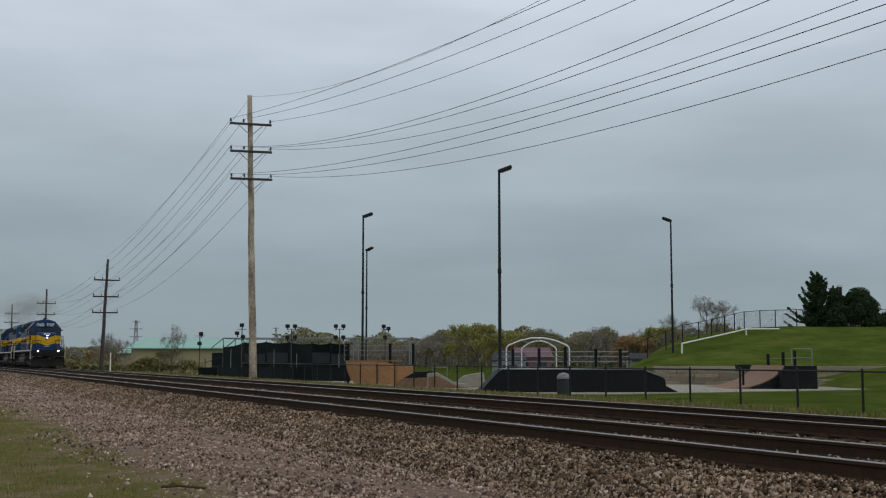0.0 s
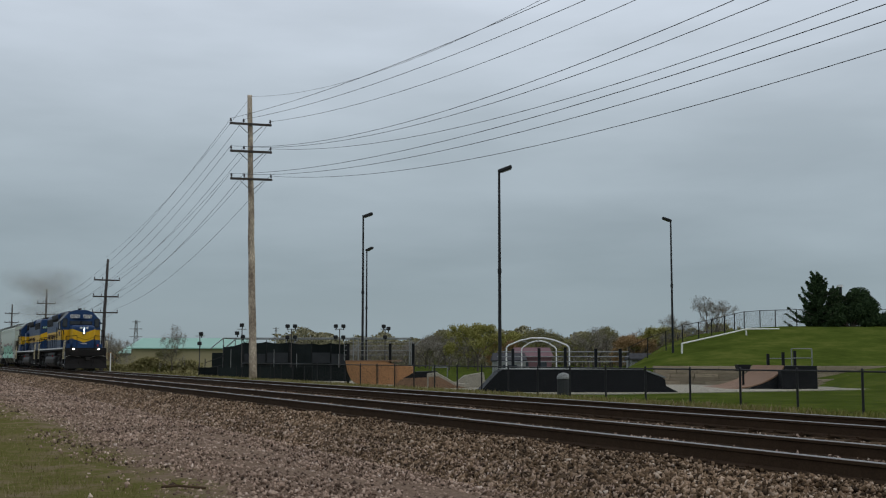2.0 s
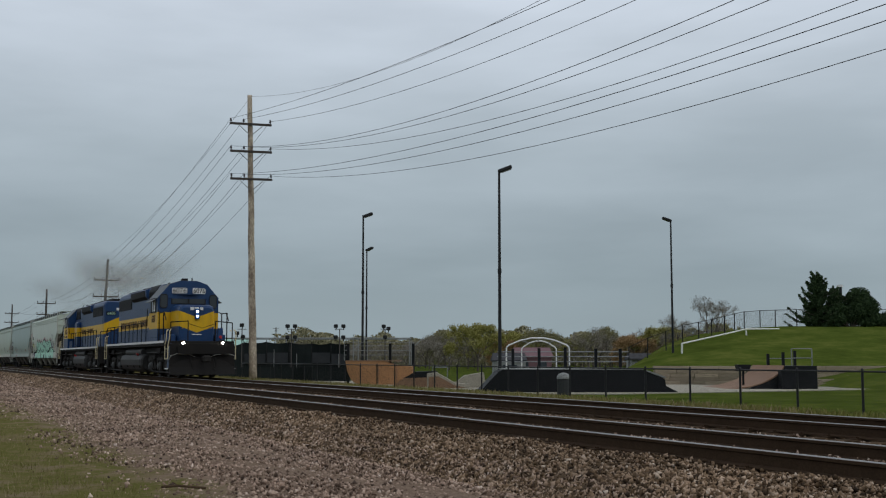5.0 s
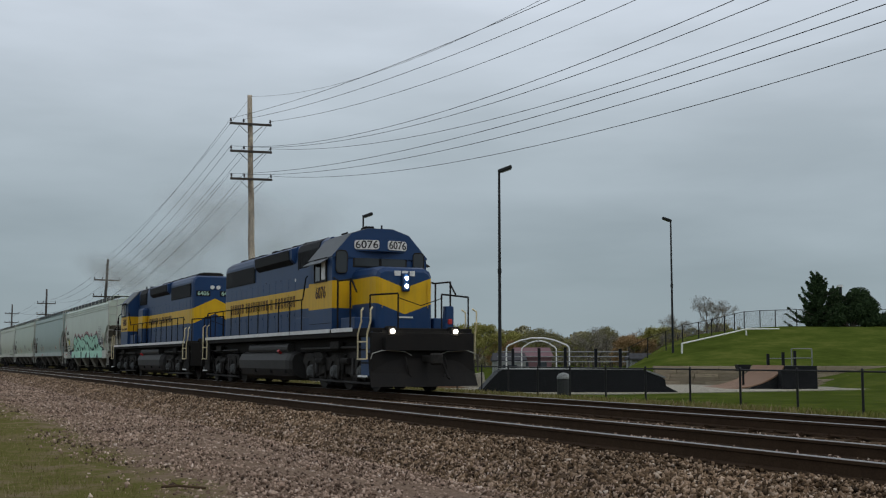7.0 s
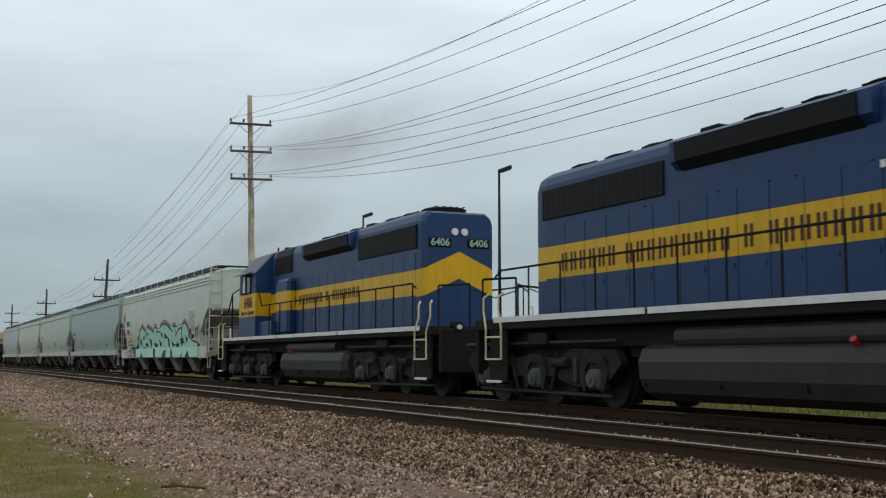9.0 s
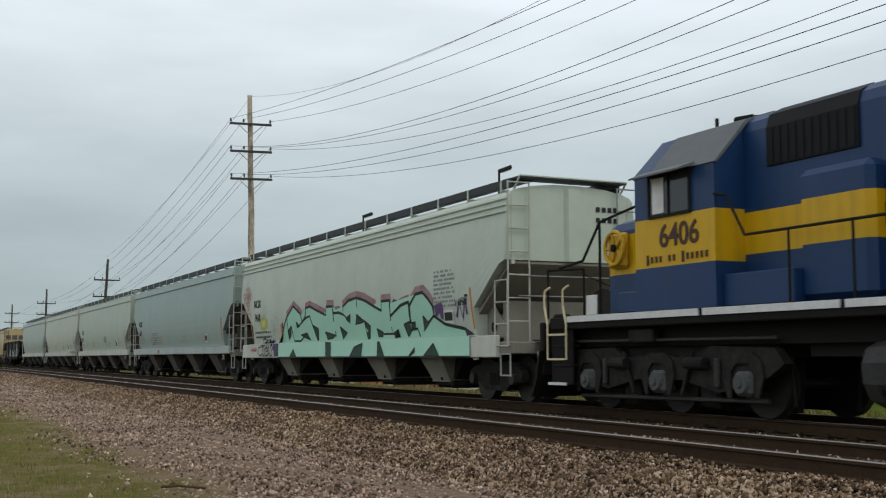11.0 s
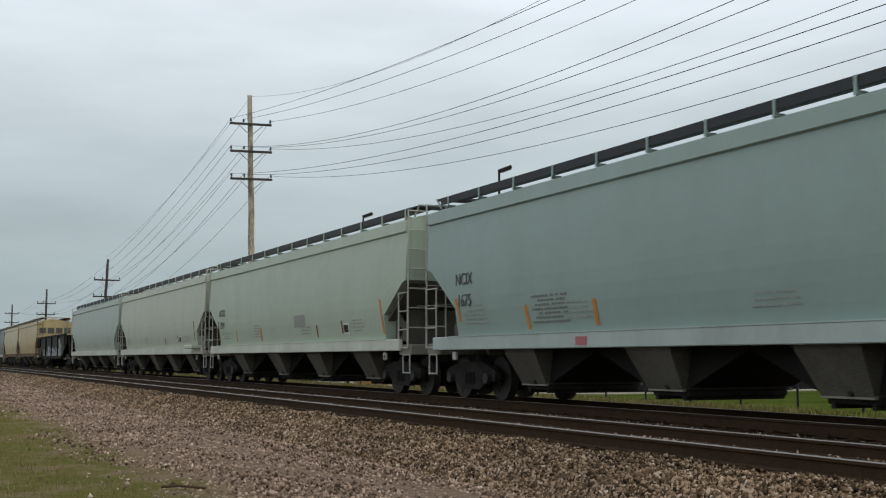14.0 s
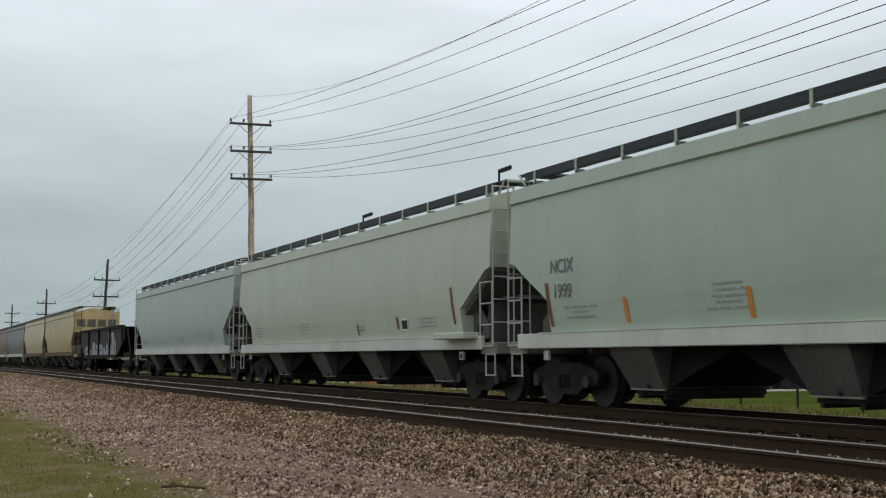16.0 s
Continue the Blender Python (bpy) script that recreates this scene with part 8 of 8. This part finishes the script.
def grass(name, n, xr, yr, h, material, label, seed, power=1.0, edge=None):
    rng = np.random.default_rng(seed)
    x = xr[0] + (xr[1] - xr[0]) * rng.uniform(0, 1, n) ** power
    y = rng.uniform(yr[0], yr[1], n)
    # clumps
    k = np.sin(x * 1.7 + 2 * np.sin(y * 1.3)) * np.sin(y * 2.3 + np.sin(x * 0.9)) + rng.normal(0, 0.5, n)
    keep = k > -0.25
    if edge is not None:
        keep &= y + 0.5 * np.sin(x * 0.8) + rng.normal(0, 0.35, n) < edge
    x, y = x[keep], y[keep]
    n = len(x)
    z = surface(x, y)
    hh = h * rng.uniform(0.4, 1.3, n)
    sc = np.stack([hh * 0.55, hh, hh], -1)
    ang = rng.uniform(-math.pi, math.pi, n)
    v = BLADE_V[None] * sc[:, None, :] * (1 + rng.uniform(-0.15, 0.15, (n, 4, 3)))
    c, s = np.cos(ang)[:, None], np.sin(ang)[:, None]
    vx, vy = v[:, :, 0] * c - v[:, :, 1] * s, v[:, :, 0] * s + v[:, :, 1] * c
    v = np.stack([vx, vy, v[:, :, 2]], -1) + np.stack([x, y, z - 0.005], -1)[:, None, :]
    me = bpy.data.meshes.new(name)
    me.from_pydata(v.reshape(-1, 3).tolist(), [], (np.arange(n)[:, None] * 4 + np.arange(4)[None]).tolist())
    me.materials.append(material)
    tagged(new(name, me), label, "grass", kind="stuff")


def stick():
    t = empty("fallen_branch", pose(-11.95, 2.62, -0.43, 0, 0, 62), "short dark fallen branch on the verge", "branch")
    bm = bmesh.new()
    path(bm, [(-0.22, 0, 0.01), (-0.05, 0.02, 0.02), (0.12, -0.01, 0.01), (0.24, 0.01, 0.0)], 0.013)
    rod(bm, (-0.05, 0.02, 0.02), (-0.12, 0.06, 0.05), 0.008, 0.004, 5)
    part("branch_wood", bm, M_TIE, t)


build_ties()
loose_stones()
grass("verge_grass", 34000, (-8, -60), (-0.5, 3.4), 0.040, M_BLADE, "short patchy green grass at the edge of the gravel", 71, 1.6, 2.7)
grass("dry_grass", 20000, (-8, -50), (-0.5, 3.4), 0.055, M_STRAW, "dry straw-coloured grass among the green", 72, 1.6, 2.5)
grass("bank_weeds", 26000, (-22, -110), (15.2, 24.5), 0.16, M_BLADE, "rough weeds on the bank beyond the tracks", 73, 1.3)
grass("bank_straw", 9000, (-22, -110), (15.0, 20.0), 0.18, M_STRAW, "dry weeds on the bank beyond the tracks", 74, 1.3)
stick()

# ---- exhaust smoke: thin puffs that leave the stack of the leading locomotive ----
def smoke_material():
    m = bpy.data.materials.new("thin_exhaust_smoke")
    m.use_nodes = True
    nt = m.node_tree
    nt.nodes.clear()
    out = nt.nodes.new("ShaderNodeOutputMaterial")
    mix = nt.nodes.new("ShaderNodeMixShader")
    clear = nt.nodes.new("ShaderNodeBsdfTransparent")
    grey = node(nt, "ShaderNodeBsdfDiffuse")
    grey.inputs["Color"].default_value = (0.36, 0.345, 0.31, 1)
    tc = nt.nodes.new("ShaderNodeTexCoord")
    sq = nt.nodes.new("ShaderNodeMapping")
    sq.inputs["Scale"].default_value = (0.225, 0.0, 0.565)
    nt.links.new(tc.outputs["Object"], sq.inputs[0])
    ln = nt.nodes.new("ShaderNodeVectorMath")
    ln.operation = "LENGTH"
    nt.links.new(sq.outputs[0], ln.inputs[0])
    fall = nt.nodes.new("ShaderNodeMapRange")
    fall.interpolation_type = "SMOOTHSTEP"
    fall.inputs["From Min"].default_value, fall.inputs["From Max"].default_value = 0.97, 0.0
    fall.inputs["To Min"].default_value, fall.inputs["To Max"].default_value = 0.0, 0.34
    nt.links.new(ln.outputs["Value"], fall.inputs["Value"])
    n = node(nt, "ShaderNodeTexNoise", Scale=0.6, Detail=3.0)
    nt.links.new(tc.outputs["Object"], n.inputs["Vector"])
    r = nt.nodes.new("ShaderNodeMapRange")
    r.inputs["From Min"].default_value, r.inputs["From Max"].default_value = -0.1, 0.6
    nt.links.new(n.outputs[0], r.inputs["Value"])
    mul = nt.nodes.new("ShaderNodeMath")
    mul.operation = "MULTIPLY"
    nt.links.new(fall.outputs[0], mul.inputs[0])
    nt.links.new(r.outputs[0], mul.inputs[1])
    nt.links.new(mul.outputs[0], mix.inputs[0])
    nt.links.new(clear.outputs[0], mix.inputs[1])
    nt.links.new(grey.outputs[0], mix.inputs[2])
    nt.links.new(mix.outputs[0], out.inputs[0])
    return m


PUFFS = []


def smoke():
    """Each puff is one gently bulging veil, densest in the middle and gone at its rim."""
    mt = smoke_material()
    rng = random.Random(77)
    for k in range(22):
        bm = bmesh.new()
        g = bmesh.ops.create_grid(bm, x_segments=12, y_segments=10, size=1.0)
        for v in g["verts"]:
            x, z = v.co.x, v.co.y
            v.co = Vector((x * 4.4, 0.22 * noise.noise(Vector((x * 1.3, z * 1.3, k))) - 0.25 * x * x, z * 1.75))
        ob = part("smoke_puff", bm, mt, None, smooth=True)
        ob.visible_shadow = False
        tagged(ob, "thin brownish puff of diesel exhaust smoke", "smoke", "puffs of exhaust smoke")
        x0 = -122.8 - 3.1 if k % 3 else -144.3 + 3.1
        PUFFS.append((ob, -1.6 + 0.43 * k + rng.uniform(-0.1, 0.1), rng.uniform(0.2, 1.6), rng.uniform(-0.5, 0.9), x0, rng.uniform(-20, 20)))


smoke()


def puff_pose(t, te, lift, drift, stack, tip):
    """Inside the hood until it leaves the stack, then it turns, rises, hangs and sinks behind the train."""
    a = max(0.0, t - te)
    ease = 1 - math.exp(-a / 0.35)
    x = stack + SPEED * min(t, te) + 4.5 * ease - 1.5 * a
    f = min(1.0, max(0.0, (a - 1.9 - 0.5 * lift) / 2.0))
    f = f * f * (3 - 2 * f)
    z = 2.85 + 3.0 * ease + lift * 1.1 * min(a, 2.6)
    return pose(x, TRACK_FAR + (drift + 0.4) * min(a, 2.0) + 4.5 * f, z + (1.6 - z) * f, 0, tip * ease, 52 * ease)


# ---- motion ----
def motions():
    n = 16 * FPS
    ts = [0, 1 / 30, 2 / 30] + [0.5 * k for k in range(1, 32)] + [16 - 2 / 30, 16 - 1 / 30, 16]
    for t, x0, turned in TRAIN:
        walk(t, [(s, pose(x0 + SPEED * s, TRACK_FAR, 0, 0, 0, 180 if turned else 0)) for s in ts])
    for w, x, r in WHEELS:
        sign = -1 if w.parent.matrix_basis.to_3x3()[0][0] < 0 else 1
        rows = []
        for k in range(0, n + 1):
            s = k / FPS
            rows.append((s, pose(x, 0, r, 0, sign * math.degrees(SPEED * s / r) % 360, 0)))
        walk(w, rows)
    for ob, te, lift, drift, stack, tip in PUFFS:
        walk(ob, [(0.25 * k, puff_pose(0.25 * k, te, lift, drift, stack, tip)) for k in range(65)])


motions()
